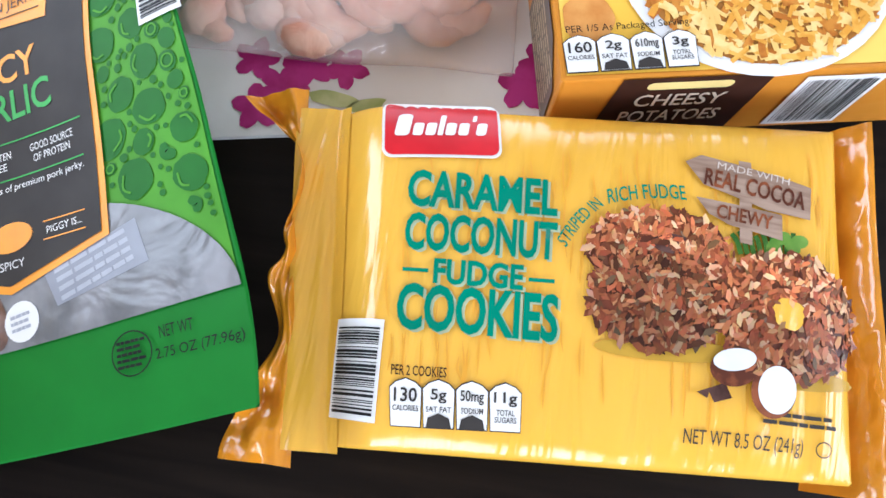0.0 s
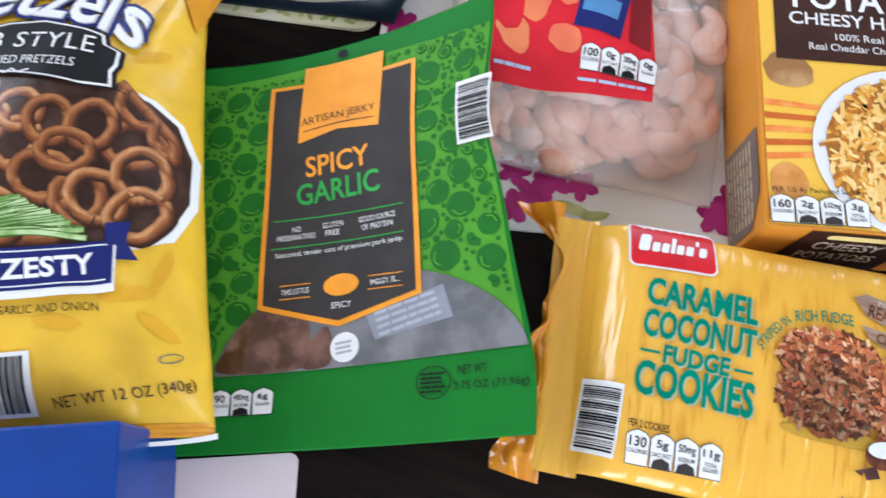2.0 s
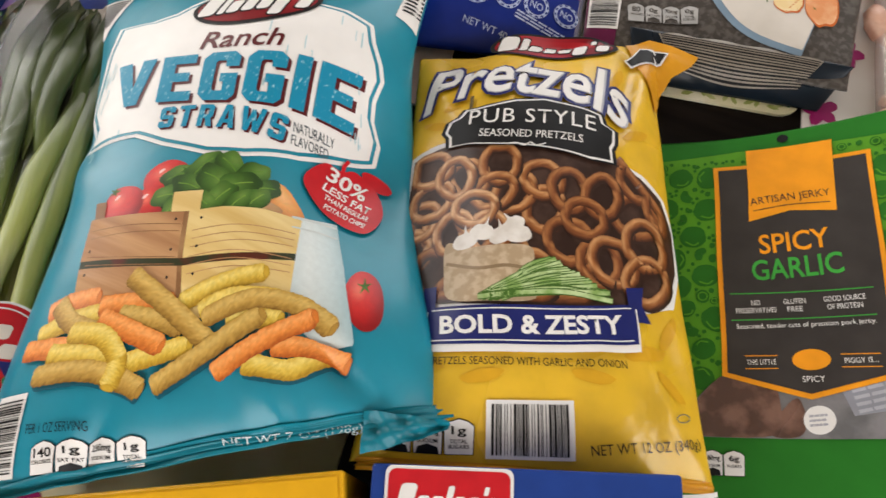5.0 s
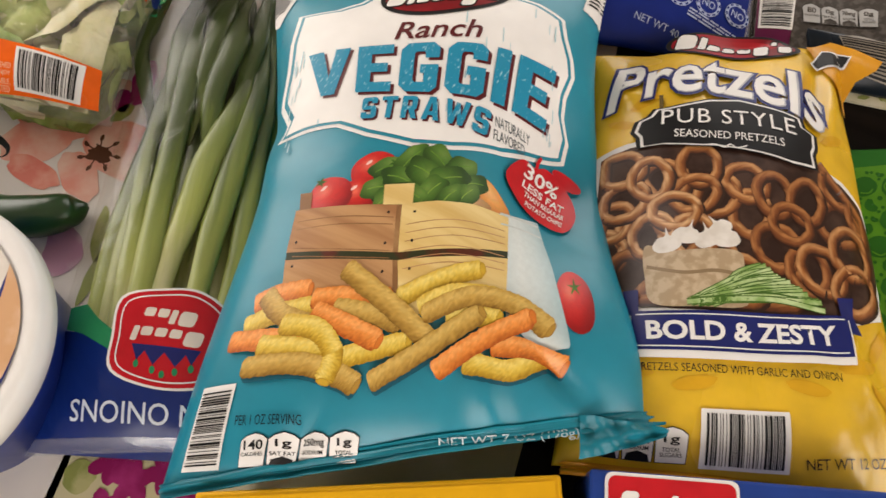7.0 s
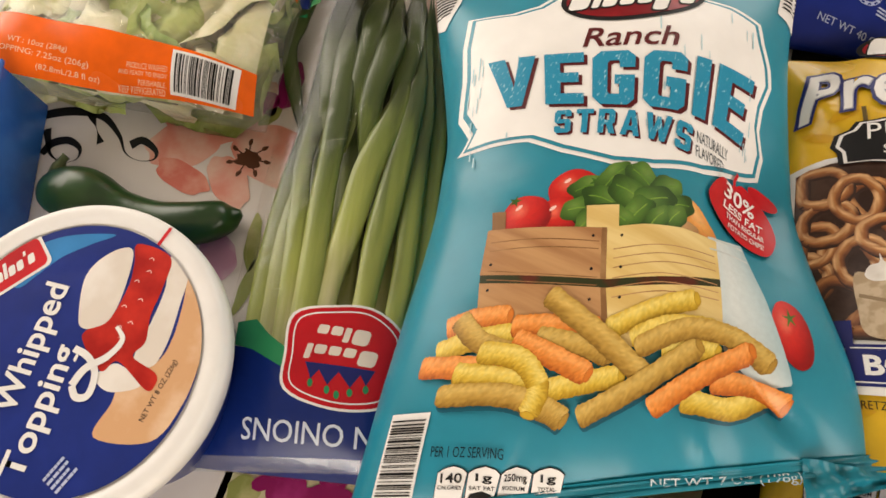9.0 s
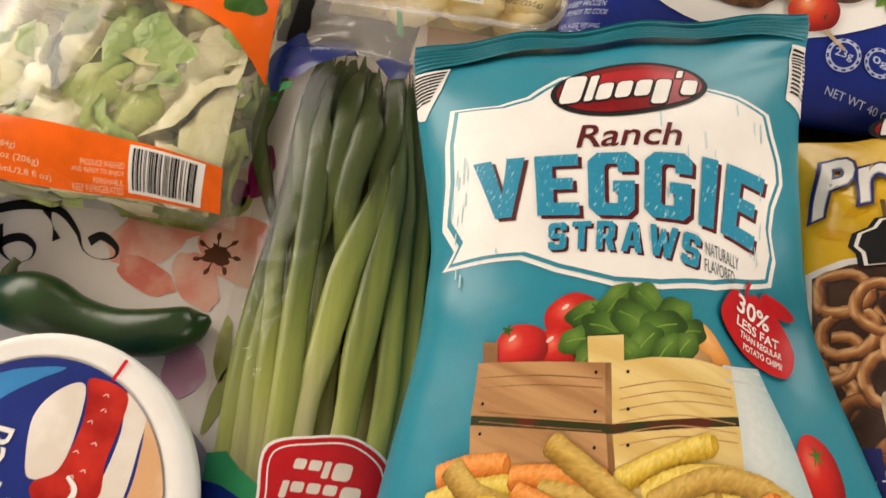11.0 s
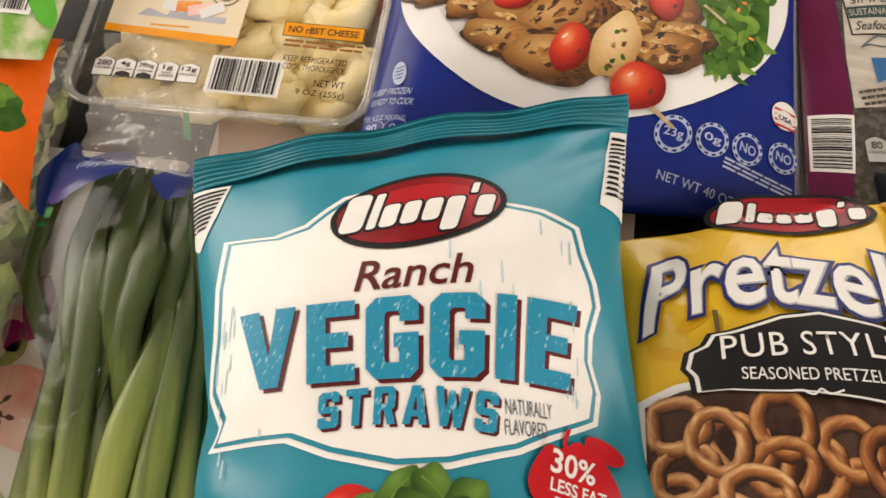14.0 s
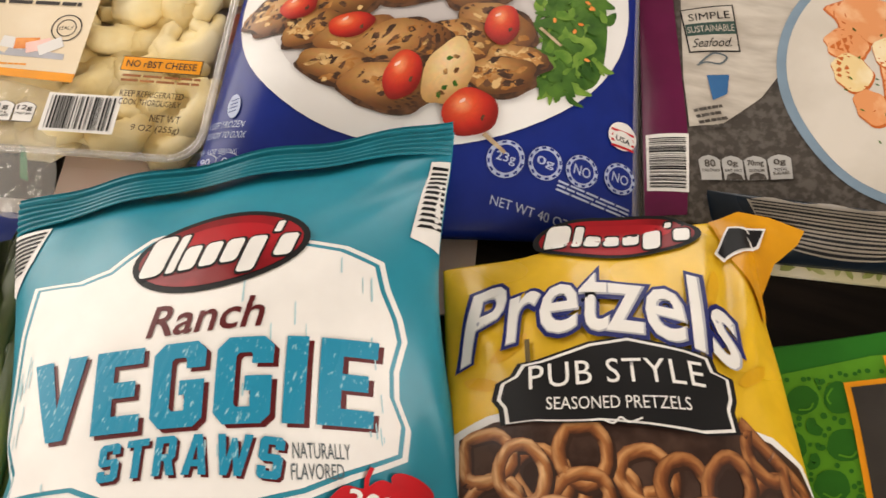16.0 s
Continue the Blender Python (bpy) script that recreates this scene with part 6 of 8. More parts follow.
def seafood_bag():
    p = SEAFOOD
    t = thing("frozen_seafood_bag", (*p.mid, 0), "grey and plum freezer pouch with a printed seafood dish", "frozen food bag")
    part("bag_film", cushion(p, 50, 60), SLATE, t, "slate grey film")
    ink(t, p, "printed_plank", SAND, 0.5, [mm((18, 224), (18, 70), (20, 45), (34, 48), (52, 64), (66, 86), (90, 110), (148, 120), (148, 224))], label="pale printed wood")
    ink(t, p, "side_band", PLUM, 1, [mm((0.5, 224), (13.5, 224), (15, 110), (18, 60), (19.5, 38), (19, 4), (0.5, 2))], label="plum side band")
    barcode(t, p, 0.0107, 0.0275, 0.0178, 0.0275, 0, 1.6, 23, "y")
    ink(t, p, "box_rim", BLACK, 2, [turned(box2(0.0225, 0.0245), 0.0302, 0.0970, 8)])
    ink(t, p, "box", SAND, 2.6, [turned(box2(0.0212, 0.0232), 0.0302, 0.0970, 8)])
    ink(t, p, "box_band", paint("green_slate_ink", (0.03, 0.07, 0.06), 0.4), 3, [turned(box2(0.0212, 0.0066), 0.0303, 0.0972, 8)])
    write(t, p, "SIMPLE", 0.0296, 0.1040, 0.0175, 0.0040, BLACK, 3.4, 8)
    write(t, p, "SUSTAINABLE", 0.0303, 0.0972, 0.0200, 0.0036, SAND, 3.6, 8)
    write(t, p, "Seafood.", 0.0312, 0.0898, 0.0170, 0.0048, BLACK, 3.4, 8, 0, 0.35)
    ink(t, p, "swirl", GREY_INK, 2, [], [(curve2(mm((25, 78), (31, 84), (37, 83), (34, 79), (28, 79), (24, 77)), 6), 0.0008)])
    ink(t, p, "blue_tick", paint("blue_ink", (0.03, 0.13, 0.32), 0.4), 2, [mm((28, 72), (38, 74), (37, 64), (30.5, 59.5))])
    blur_lines(t, p, 0.0300, 0.0510, 0.014, 0.012, 4, 20, SLATE, 2, 8)
    facts(t, p, 0.0440, 0.0284, 0.0410, 0.0115, 8, 2, (("80", "CALORIES"), ("0g", "SAT FAT"), ("70mg", "SODIUM"), ("0g", "TOTAL|SUGARS")), SLATE, paint("grey_tab", (0.42, 0.42, 0.41), 0.4), (1, 2))
    rim = [(0.122 + 0.064 * math.cos(a), 0.080 + 0.066 * math.sin(a)) for a in (math.pi * (0.45 + 1.05 * k / 50) for k in range(51))]
    ink(t, p, "dish_rim", RIM_BLUE, 2, [[(min(x, 0.148), y) for x, y in rim] + [(0.148, 0.15)]])
    ink(t, p, "dish", DISH, 2.6, [[(min(0.122 + (x - 0.122) * 0.94, 0.148), 0.080 + (y - 0.080) * 0.94) for x, y in rim] + [(0.148, 0.145)]])
    for k, (u, v, a, b, m) in enumerate(((104, 108, 26, 14, SALMON), (86, 92, 10, 9, SALMON), (88, 78, 9, 10, SCALLOP), (97, 62, 8, 10, SALMON), (120, 84, 26, 18, SALMON), (106, 92, 9, 9, SCALLOP), (120, 66, 12, 14, SCALLOP), (128, 50, 14, 10, SALMON), (110, 48, 9, 8, SCALLOP))):
        ink(t, p, "printed_seafood_edge", CARROT_DARK, 3 + 0.1 * k, [flat_blob(u + 0.4, v - 0.7, a, b, 15 * k, 0.06, k)])
        ink(t, p, "printed_seafood", m, 3.05 + 0.1 * k, [flat_blob(u, v, a * 0.95, b * 0.94, 15 * k, 0.06, k)])
    rnd = random.Random(6)
    ink(t, p, "printed_herbs", LEAF, 4.2, [flat_blob(rnd.uniform(84, 142), rnd.uniform(45, 115), 0.9, 0.4, rnd.uniform(0, 180), 0) for _ in range(40)])["kind"] = "stuff"
    g = GUSSET
    ob = part("gusset", cushion(g, 50, 30, "flat"), DEEP_NAVY, t, "dark navy folded pouch bottom")
    ob.location = (g.mid[0] - p.mid[0], g.mid[1] - p.mid[1], 0)
    field = []
    for k in range(24):
        a = k / 23
        field.append((0.020 + 0.072 * a, 0.0065 - 0.004 * math.sin(math.pi * a)))
    top = [(0.096 - 0.082 * k / 23, 0.0235 + 0.001 * math.sin(k)) for k in range(24)]
    o = ink(t, g, "barcode_field", paint("tan_print", (0.25, 0.22, 0.18), 0.3, wrinkle=0.3, wscale=30), 1, [field + top])
    o.location = ob.location
    for k in range(12):
        f = k / 11
        line = [(0.019 - 0.004 * f + (0.074 + 0.006 * f) * q / 20, 0.0075 + 0.0150 * f - 0.0038 * (1 - f * 0.5) * math.sin(math.pi * q / 20)) for q in range(21)]
        o = ink(t, g, "gusset_stripe", BLACK, 1.8, [], [(line, 0.0006 if k % 3 else 0.00095)])
        o.location = ob.location
    return t


seafood_bag()


def tube(bm, pts, radii, n=10, flat=1.0):
    """A rounded limb along a line of points, closed at both ends."""
    rings = []
    for i, p in enumerate(pts):
        p = Vector(p)
        d = (Vector(pts[min(i + 1, len(pts) - 1)]) - Vector(pts[max(i - 1, 0)])).normalized()
        side = d.cross(Vector((0, 0, 1))).normalized()
        up = side.cross(d)
        rings.append([bm.verts.new(p + side * radii[i] * math.cos(2 * math.pi * k / n) + up * radii[i] * flat * math.sin(2 * math.pi * k / n)) for k in range(n)])
    for a, b in zip(rings, rings[1:]):
        for k in range(n):
            bm.faces.new((a[k], a[(k + 1) % n], b[(k + 1) % n], b[k]))
    bm.faces.new(rings[0][::-1])
    bm.faces.new(rings[-1])
    bmesh.ops.recalc_face_normals(bm, faces=bm.faces)
    return bm


SHRIMP_SKIN = paint("raw_shrimp", (0.58, 0.27, 0.18), 0.3, second=(0.70, 0.47, 0.36), scale=60, mix=(0.35, 0.65), wrinkle=0.3, wscale=120, sub=0.15)
SHRIMP_PALE = paint("pale_shrimp", (0.66, 0.40, 0.30), 0.3, second=(0.70, 0.55, 0.47), scale=50, mix=(0.35, 0.65), wrinkle=0.3, wscale=120, sub=0.15)
RED_LABEL = paint("red_label_film", (0.62, 0.018, 0.030), 0.25, wrinkle=0.5, wscale=22, grain=0.06, dist=0.004)
CORAL = paint("coral_print", (0.72, 0.16, 0.08), 0.3, second=(0.80, 0.25, 0.10), scale=30)
FILM = clear_film("clear_bag_film", (0.99, 0.95, 0.95), 0.09, 0.14, 1.0, 30, 0.22)


def shrimp_bag():
    p = SHRIMP
    t = thing("shrimp_bag", (*p.mid, 0), "clear freezer bag of raw pink shrimp with red label", "frozen food bag")
    rnd = random.Random(77)
    ox, oy = p.mid
    for k in range(120):
        u, v = rnd.uniform(0.012, 0.138), rnd.uniform(0.016, 0.10) if k < 104 else rnd.uniform(0.1, 0.185)
        x, y, z = p.at(u, v)
        a, r = rnd.uniform(0, 6.28), rnd.uniform(0.009, 0.013)
        z = max(0.0085, z - 0.0095 - rnd.uniform(0, 0.004))
        pts = [(x - ox + r * math.cos(a + q * 0.42), y - oy + r * math.sin(a + q * 0.42), z + 0.001 * math.sin(q)) for q in range(8)]
        part("shrimp", tube(bmesh.new(), pts, [0.0042, 0.0066, 0.0075, 0.0074, 0.0066, 0.0056, 0.0042, 0.0022], 10, 0.8), SHRIMP_SKIN if k % 3 else SHRIMP_PALE, t)
    part("bag_film", cushion(p, 50, 60), FILM, t, "clear crinkled film")
    red = mm((23, 34), (60, 35), (108, 38.5), (107, 60), (101, 100), (100, 198), (18, 198), (20, 84))
    ink(t, p, "label", RED_LABEL, 1, [red], label="red printed label")
    for k, (u, v, a, b, m) in enumerate(((42, 80, 9, 11, CORAL), (33, 62, 8, 12, CORAL), (60, 62, 7, 9, CORAL), (30, 74, 12, 8, RED_LABEL), (55, 92, 14, 7, CORAL))):
        ink(t, p, "printed_curl", m, 1.6 + 0.2 * k, [flat_blob(u, v, a, b, 30 * k, 0.05, k)])
    ink(t, p, "printed_box", NAVY, 3, [turned(box2(0.024, 0.024), 0.0770, 0.0790, -8)])
    ink(t, p, "printed_box", paint("sky_ink", (0.10, 0.24, 0.46), 0.3), 3.6, [turned(box2(0.018, 0.010), 0.0765, 0.0810, -8)])
    ink(t, p, "printed_panel", paint("wine_ink", (0.20, 0.01, 0.015), 0.3), 3, [mm((92, 66), (104, 64), (101, 100), (91, 100))])
    facts(t, p, 0.0885, 0.0535, 0.040, 0.0130, 0, 3, (("100", "CALORIES"), ("0g", "SAT FAT"), ("280mg", "SODIUM"), ("0g", "SUGARS")), BLACK, WHITE, (1, 2))
    ink(t, p, "name_rim", WHITE, 3, [mm((30, 108), (99, 99), (99, 140), (30, 140))])
    ink(t, p, "name_field", RED_LABEL, 3.6, [mm((31.5, 109.4), (98, 100.6), (98, 139), (31.5, 139))])
    write(t, p, "ARGENTINE", 0.0660, 0.1220, 0.058, 0.0085, WHITE, 4.2, -6, 0.01)
    write(t, p, "RED SHRIMP", 0.0660, 0.1100, 0.060, 0.0085, WHITE, 4.2, -6, 0.01)
    blur_lines(t, p, 0.0340, 0.0440, 0.020, 0.004, 1, 0, PALE_BLUE, 2.8, 2)
    blur_lines(t, p, 0.0860, 0.0430, 0.036, 0.003, 1, 3, PALE_BLUE, 2.8, 2)
    return t


shrimp_bag()


def prism(pack, low, material_bm=None, rounded=0.0, ease=0.0012):
    """A solid under a flat pack's face, down to the height low."""
    bm = bmesh.new()
    ox, oy = pack.mid
    pts = [(x + pack.wide / 2, y + pack.long / 2) for x, y in box2(pack.wide, pack.long, rounded)]
    f = bm.faces.new([bm.verts.new((pack.at(u, v)[0] - ox, pack.at(u, v)[1] - oy, pack.at(u, v)[2])) for u, v in pts])
    out = bmesh.ops.extrude_face_region(bm, geom=[f])
    for q in out["geom"]:
        if isinstance(q, bmesh.types.BMVert):
            q.co.z = low
    bmesh.ops.recalc_face_normals(bm, faces=bm.faces)
    if ease:
        bmesh.ops.bevel(bm, geom=bm.edges[:], offset=ease, segments=2, profile=0.5, affect="EDGES")
    return bm


def face_ink(ob_parent, base, face):
    """The offset of a side face's prints from the thing that carries them."""
    return (face.mid[0] - base.mid[0], face.mid[1] - base.mid[1], 0)


CARTON = paint("orange_carton", (0.55, 0.22, 0.018), 0.35, grain=0.06, scale=25, fine=0.1)
CARTON_YELLOW = paint("yellow_carton", (0.80, 0.48, 0.05), 0.35, second=(0.86, 0.60, 0.12), scale=10)
COCOA = paint("brown_carton", (0.045, 0.018, 0.012), 0.35, grain=0.1)
POTATO_SKIN = paint("printed_potato", (0.30, 0.15, 0.05), 0.4, second=(0.48, 0.29, 0.12), scale=60)
SHREDS = [paint("printed_shred_%s" % n, c, 0.4, second=d, scale=200) for n, c, d in (("gold", (0.66, 0.31, 0.035), (0.78, 0.44, 0.08)), ("pale", (0.78, 0.50, 0.14), (0.86, 0.62, 0.24)), ("rust", (0.42, 0.14, 0.016), (0.56, 0.23, 0.03)))]


def potato_box():
    p = POTATO
    t = thing("potato_box", (*p.mid, 0), "orange carton of cheesy potatoes lying flat on the mat", "food box")
    part("carton", prism(p, 0.0035), CARTON, t, "orange card box", smooth=False)
    ink(t, p, "picture", CARTON_YELLOW, 0, [mm((1.5, 1.5), (142, 1.5), (142, 196), (1.5, 196))], label="printed serving picture")
    for k in range(5):
        ink(t, p, "printed_carrot", CARROT_DARK if k % 2 else CARROT, 0.6, [mm((1.6, 30 + 6.5 * k), (26, 33 + 5.5 * k), (26, 35.5 + 5.5 * k), (1.6, 33 + 6.5 * k))])
    ink(t, p, "printed_potato", POTATO_SKIN, 1, [flat_blob(13, 74, 11, 8.5, -15, 0.04, 2)])
    ink(t, p, "printed_onion", paint("printed_onion", (0.50, 0.18, 0.03), 0.35, second=(0.66, 0.32, 0.08), scale=50), 1, [flat_blob(10, 20, 8, 9, 0, 0.03, 1)])
    ink(t, p, "name_band", COCOA, 1.4, [mm((8.2, 79.5), (141.8, 79.5), (141.8, 150), (8.6, 150))], label="dark brown name band")
    write(t, p, "POTATOES", 0.0560, 0.1130, 0.078, 0.0130, WHITE, 2.2, 0, 0.02)
    write(t, p, "CHEESY HASH", 0.0450, 0.1012, 0.060, 0.0065, WHITE, 2.2, 0, 0.01)
    write(t, p, "100% Real Potatoes", 0.0560, 0.0925, 0.042, 0.0036, WHITE, 2.2, 0)
    write(t, p, "Real Cheddar Cheese and Onions", 0.0560, 0.0870, 0.066, 0.0036, WHITE, 2.2, 0)
    ink(t, p, "printed_bowl", PLATE, 2.4, [flat_blob(65, 38, 44, 40, 0, 0)])
    ink(t, p, "bowl_shade", paint("printed_bowl_inside", (0.36, 0.15, 0.025), 0.4), 3, [flat_blob(66, 37.5, 39.5, 35.5, 0, 0)])
    rnd = random.Random(50)
    sets = ([], [], [])
    for _ in range(900):
        a, r = rnd.uniform(0, 6.283), 38.5 * math.sqrt(rnd.random())
        u, v, k = 66 + r * math.cos(a), 37.5 + 0.9 * r * math.sin(a), rnd.uniform(0, 3.14)
        q, w = rnd.uniform(2, 4.5), rnd.uniform(-1, 1)
        sets[rnd.choice((0, 0, 1, 1, 2))].append((curve2(mm((u - q * math.cos(k), v - q * math.sin(k)), (u + w, v + w), (u + q * math.cos(k), v + q * math.sin(k))), 3), rnd.uniform(0.0012, 0.0024)))
    order = [(s, q) for s in (0, 1, 2) for q in range(0, len(sets[s]), 45)]
    rnd.shuffle(order)
    for n, (s, q) in enumerate(order):
        keep = [(line, w) for line, w in sets[s][q:q + 45] if all(y > 0.0018 and y < 0.079 for x, y in line)]
        ink(t, p, "printed_shred", SHREDS[s], 3.3 + 0.05 * n, [], keep)["kind"] = "stuff"
    write(t, p, "PER 1/5 As Packaged Serving", 0.0215, 0.0165, 0.038, 0.0030, BLACK, 5, 2)
    facts(t, p, 0.0215, 0.0082, 0.041, 0.0120, 1, 5, (("160", "CALORIES"), ("2g", "SAT FAT"), ("610mg", "SODIUM"), ("3g", "TOTAL|SUGARS")), CHARCOAL, WHITE, (1, 2))
    f, off = POTATO_FRONT, face_ink(t, POTATO, POTATO_FRONT)
    before = set(t.children)
    ink(t, f, "front_band", COCOA, 0.5, [mm((19, 43.5), (66, 43.5), (64, 1), (15, 1))])
    ink(t, f, "name_bar", paint("pale_gold_ink", (0.72, 0.58, 0.22), 0.35), 1.2, [turned(box2(0.027, 0.0048, 0.002), 0.0410, 0.0385)])
    write(t, f, "CHEESY", 0.0405, 0.0285, 0.029, 0.0085, paint("cream_ink", (0.66, 0.56, 0.44), 0.4), 1.4, 0, 0.01)
    write(t, f, "POTATOES", 0.0405, 0.0165, 0.034, 0.0085, paint("cream_ink", (0.66, 0.56, 0.44), 0.4), 1.4, 0, 0.01)
    barcode(t, f, 0.0900, 0.0225, 0.026, 0.036, 0, 1, 31)
    f2, off2 = POTATO_SIDE, face_ink(t, POTATO, POTATO_SIDE)
    middle = set(t.children)
    ink(t, f2, "facts_panel", paint("grey_panel_ink", (0.16, 0.12, 0.10), 0.4), 1, [mm((150, 4), (194, 4), (194, 30), (180, 40), (150, 40))])
    blur_lines(t, f2, 0.172, 0.020, 0.038, 0.028, 8, 0, BURLAP, 1.8, 5)
    for o in t.children:
        if o not in before:
            o.location = off if o in middle else off2
    return t


potato_box()

BOX_BLUE = paint("blue_carton", (0.014, 0.050, 0.26), 0.3, grain=0.05, fine=0.08)
BOX_YELLOW = paint("golden_carton", (0.80, 0.42, 0.010), 0.3, grain=0.04, fine=0.08)


def biscuit_box():
    p = BISCUIT_BOX
    t = thing("cookie_box", (*p.mid, 0), "blue cookie carton with a red badge below the pretzel bag", "food box", "cookie cartons")
    part("carton", prism(p, 0.0035), BOX_BLUE, t, "blue card box", smooth=False)
    ink(t, p, "badge_rim", WHITE, 0.6, [turned(box2(0.0490, 0.030, 0.003), 0.0300, 0.1640)])
    ink(t, p, "badge", RED, 1.2, [turned(box2(0.0465, 0.0275, 0.003), 0.0300, 0.1640)], label="red maker's badge")
    marks(t, p, 0.0300, 0.1665, 0.040, 0.0120, 0, WHITE, 2.2, "Txxlxx'x")
    f = BISCUIT_SIDE
    before = set(t.children)
    ink(t, f, "label", WHITE, 0.6, [turned(box2(0.034, 0.040), 0.026, 0.034)])
    ink(t, f, "fine_bar", paint("grey_bar_ink", (0.40, 0.45, 0.55), 0.4), 1.2, [turned(box2(0.026, 0.0022), 0.026, 0.020 + 0.0045 * k) for k in range(6)])["kind"] = "stuff"
    for o in t.children:
        if o not in before:
            o.location = face_ink(t, p, f)
    return t


biscuit_box()
YELLOW_BOX = Pack((-0.4552, -0.0996, 0.068), (-0.3320, -0.0325, 0.068), (-0.2580, -0.1684, 0.068), (-0.3812, -0.2355, 0.068), 0.1403, 0.1547)
q = thing("cookie_box", (*YELLOW_BOX.mid, 0), "plain golden yellow carton standing below the veggie bag", "food box", "cookie cartons")
part("carton", prism(YELLOW_BOX, 0.0035), BOX_YELLOW, q, "golden card box", smooth=False)
ink(q, YELLOW_BOX, "tuck_flap", BOX_YELLOW, 0.6, [mm((2, 2), (138, 2), (138, 152.4), (2, 152.4))], label="golden top flap")

# ---- the fresh food ----
def graded(name, dirx, diry, stops, lo, hi, rough=0.35, scale=140):
    """Colour that changes along the length of a stalk, with fine streaks."""
    m = bpy.data.materials.new(name)
    n, l = nodes_of(m)
    b = n["Principled BSDF"]
    b.inputs["Roughness"].default_value = rough
    co, dot = n.new("ShaderNodeTexCoord"), n.new("ShaderNodeVectorMath")
    dot.operation = "DOT_PRODUCT"
    dot.inputs[1].default_value = (dirx, diry, 0)
    l.new(co.outputs["Object"], dot.inputs[0])
    mp = n.new("ShaderNodeMapping")
    mp.vector_type = "TEXTURE"
    mp.inputs["Rotation"].default_value = (0, 0, math.atan2(diry, dirx))
    mp.inputs["Scale"].default_value = (18, 1, 1)
    l.new(co.outputs["Object"], mp.inputs["Vector"])
    nz = n.new("ShaderNodeTexNoise")
    nz.inputs["Scale"].default_value, nz.inputs["Detail"].default_value = scale, 3
    l.new(mp.outputs["Vector"], nz.inputs["Vector"])
    rng = n.new("ShaderNodeMapRange")
    rng.inputs["From Min"].default_value, rng.inputs["From Max"].default_value = lo, hi
    l.new(dot.outputs["Value"], rng.inputs["Value"])
    mix = n.new("ShaderNodeMath")
    mix.operation = "MULTIPLY_ADD"
    mix.inputs[1].default_value = 0.42
    l.new(nz.outputs["Fac"], mix.inputs[0])
    l.new(rng.outputs["Result"], mix.inputs[2])
    info, vary = n.new("ShaderNodeObjectInfo"), n.new("ShaderNodeMath")
    vary.operation = "MULTIPLY_ADD"
    vary.inputs[1].default_value = 0.20
    l.new(info.outputs["Random"], vary.inputs[0])
    l.new(mix.outputs[0], vary.inputs[2])
    ramp = n.new("ShaderNodeValToRGB")
    while len(ramp.color_ramp.elements) < len(stops):
        ramp.color_ramp.elements.new(0.5)
    for e, (pos, c) in zip(ramp.color_ramp.elements, stops):
        e.position, e.color = pos, (*c, 1)
    l.new(vary.outputs[0], ramp.inputs["Fac"])
    l.new(ramp.outputs["Color"], b.inputs["Base Color"])
    bump = n.new("ShaderNodeBump")
    bump.inputs["Strength"].default_value, bump.inputs["Distance"].default_value = 0.35, 0.001
    l.new(nz.outputs["Fac"], bump.inputs["Height"])
    l.new(bump.outputs["Normal"], b.inputs["Normal"])
    return m


ONION_SKIN = graded("onion_stalk", -0.38, 0.925, ((0.40, (0.68, 0.66, 0.38)), (0.64, (0.36, 0.41, 0.095)), (0.88, (0.14, 0.19, 0.036)), (1.0, (0.048, 0.076, 0.017))), -0.115, 0.118)
BAND_BLUE = paint("blue_bag_print", (0.004, 0.020, 0.145), 0.28, wrinkle=0.5, wscale=26, dist=0.004, sheen=0.32)
BAND_GREEN = paint("green_bag_print", (0.02, 0.22, 0.09), 0.25)
LABEL_RED = paint("red_bag_print", (0.50, 0.012, 0.02), 0.22, wrinkle=0.35, wscale=24, dist=0.003)


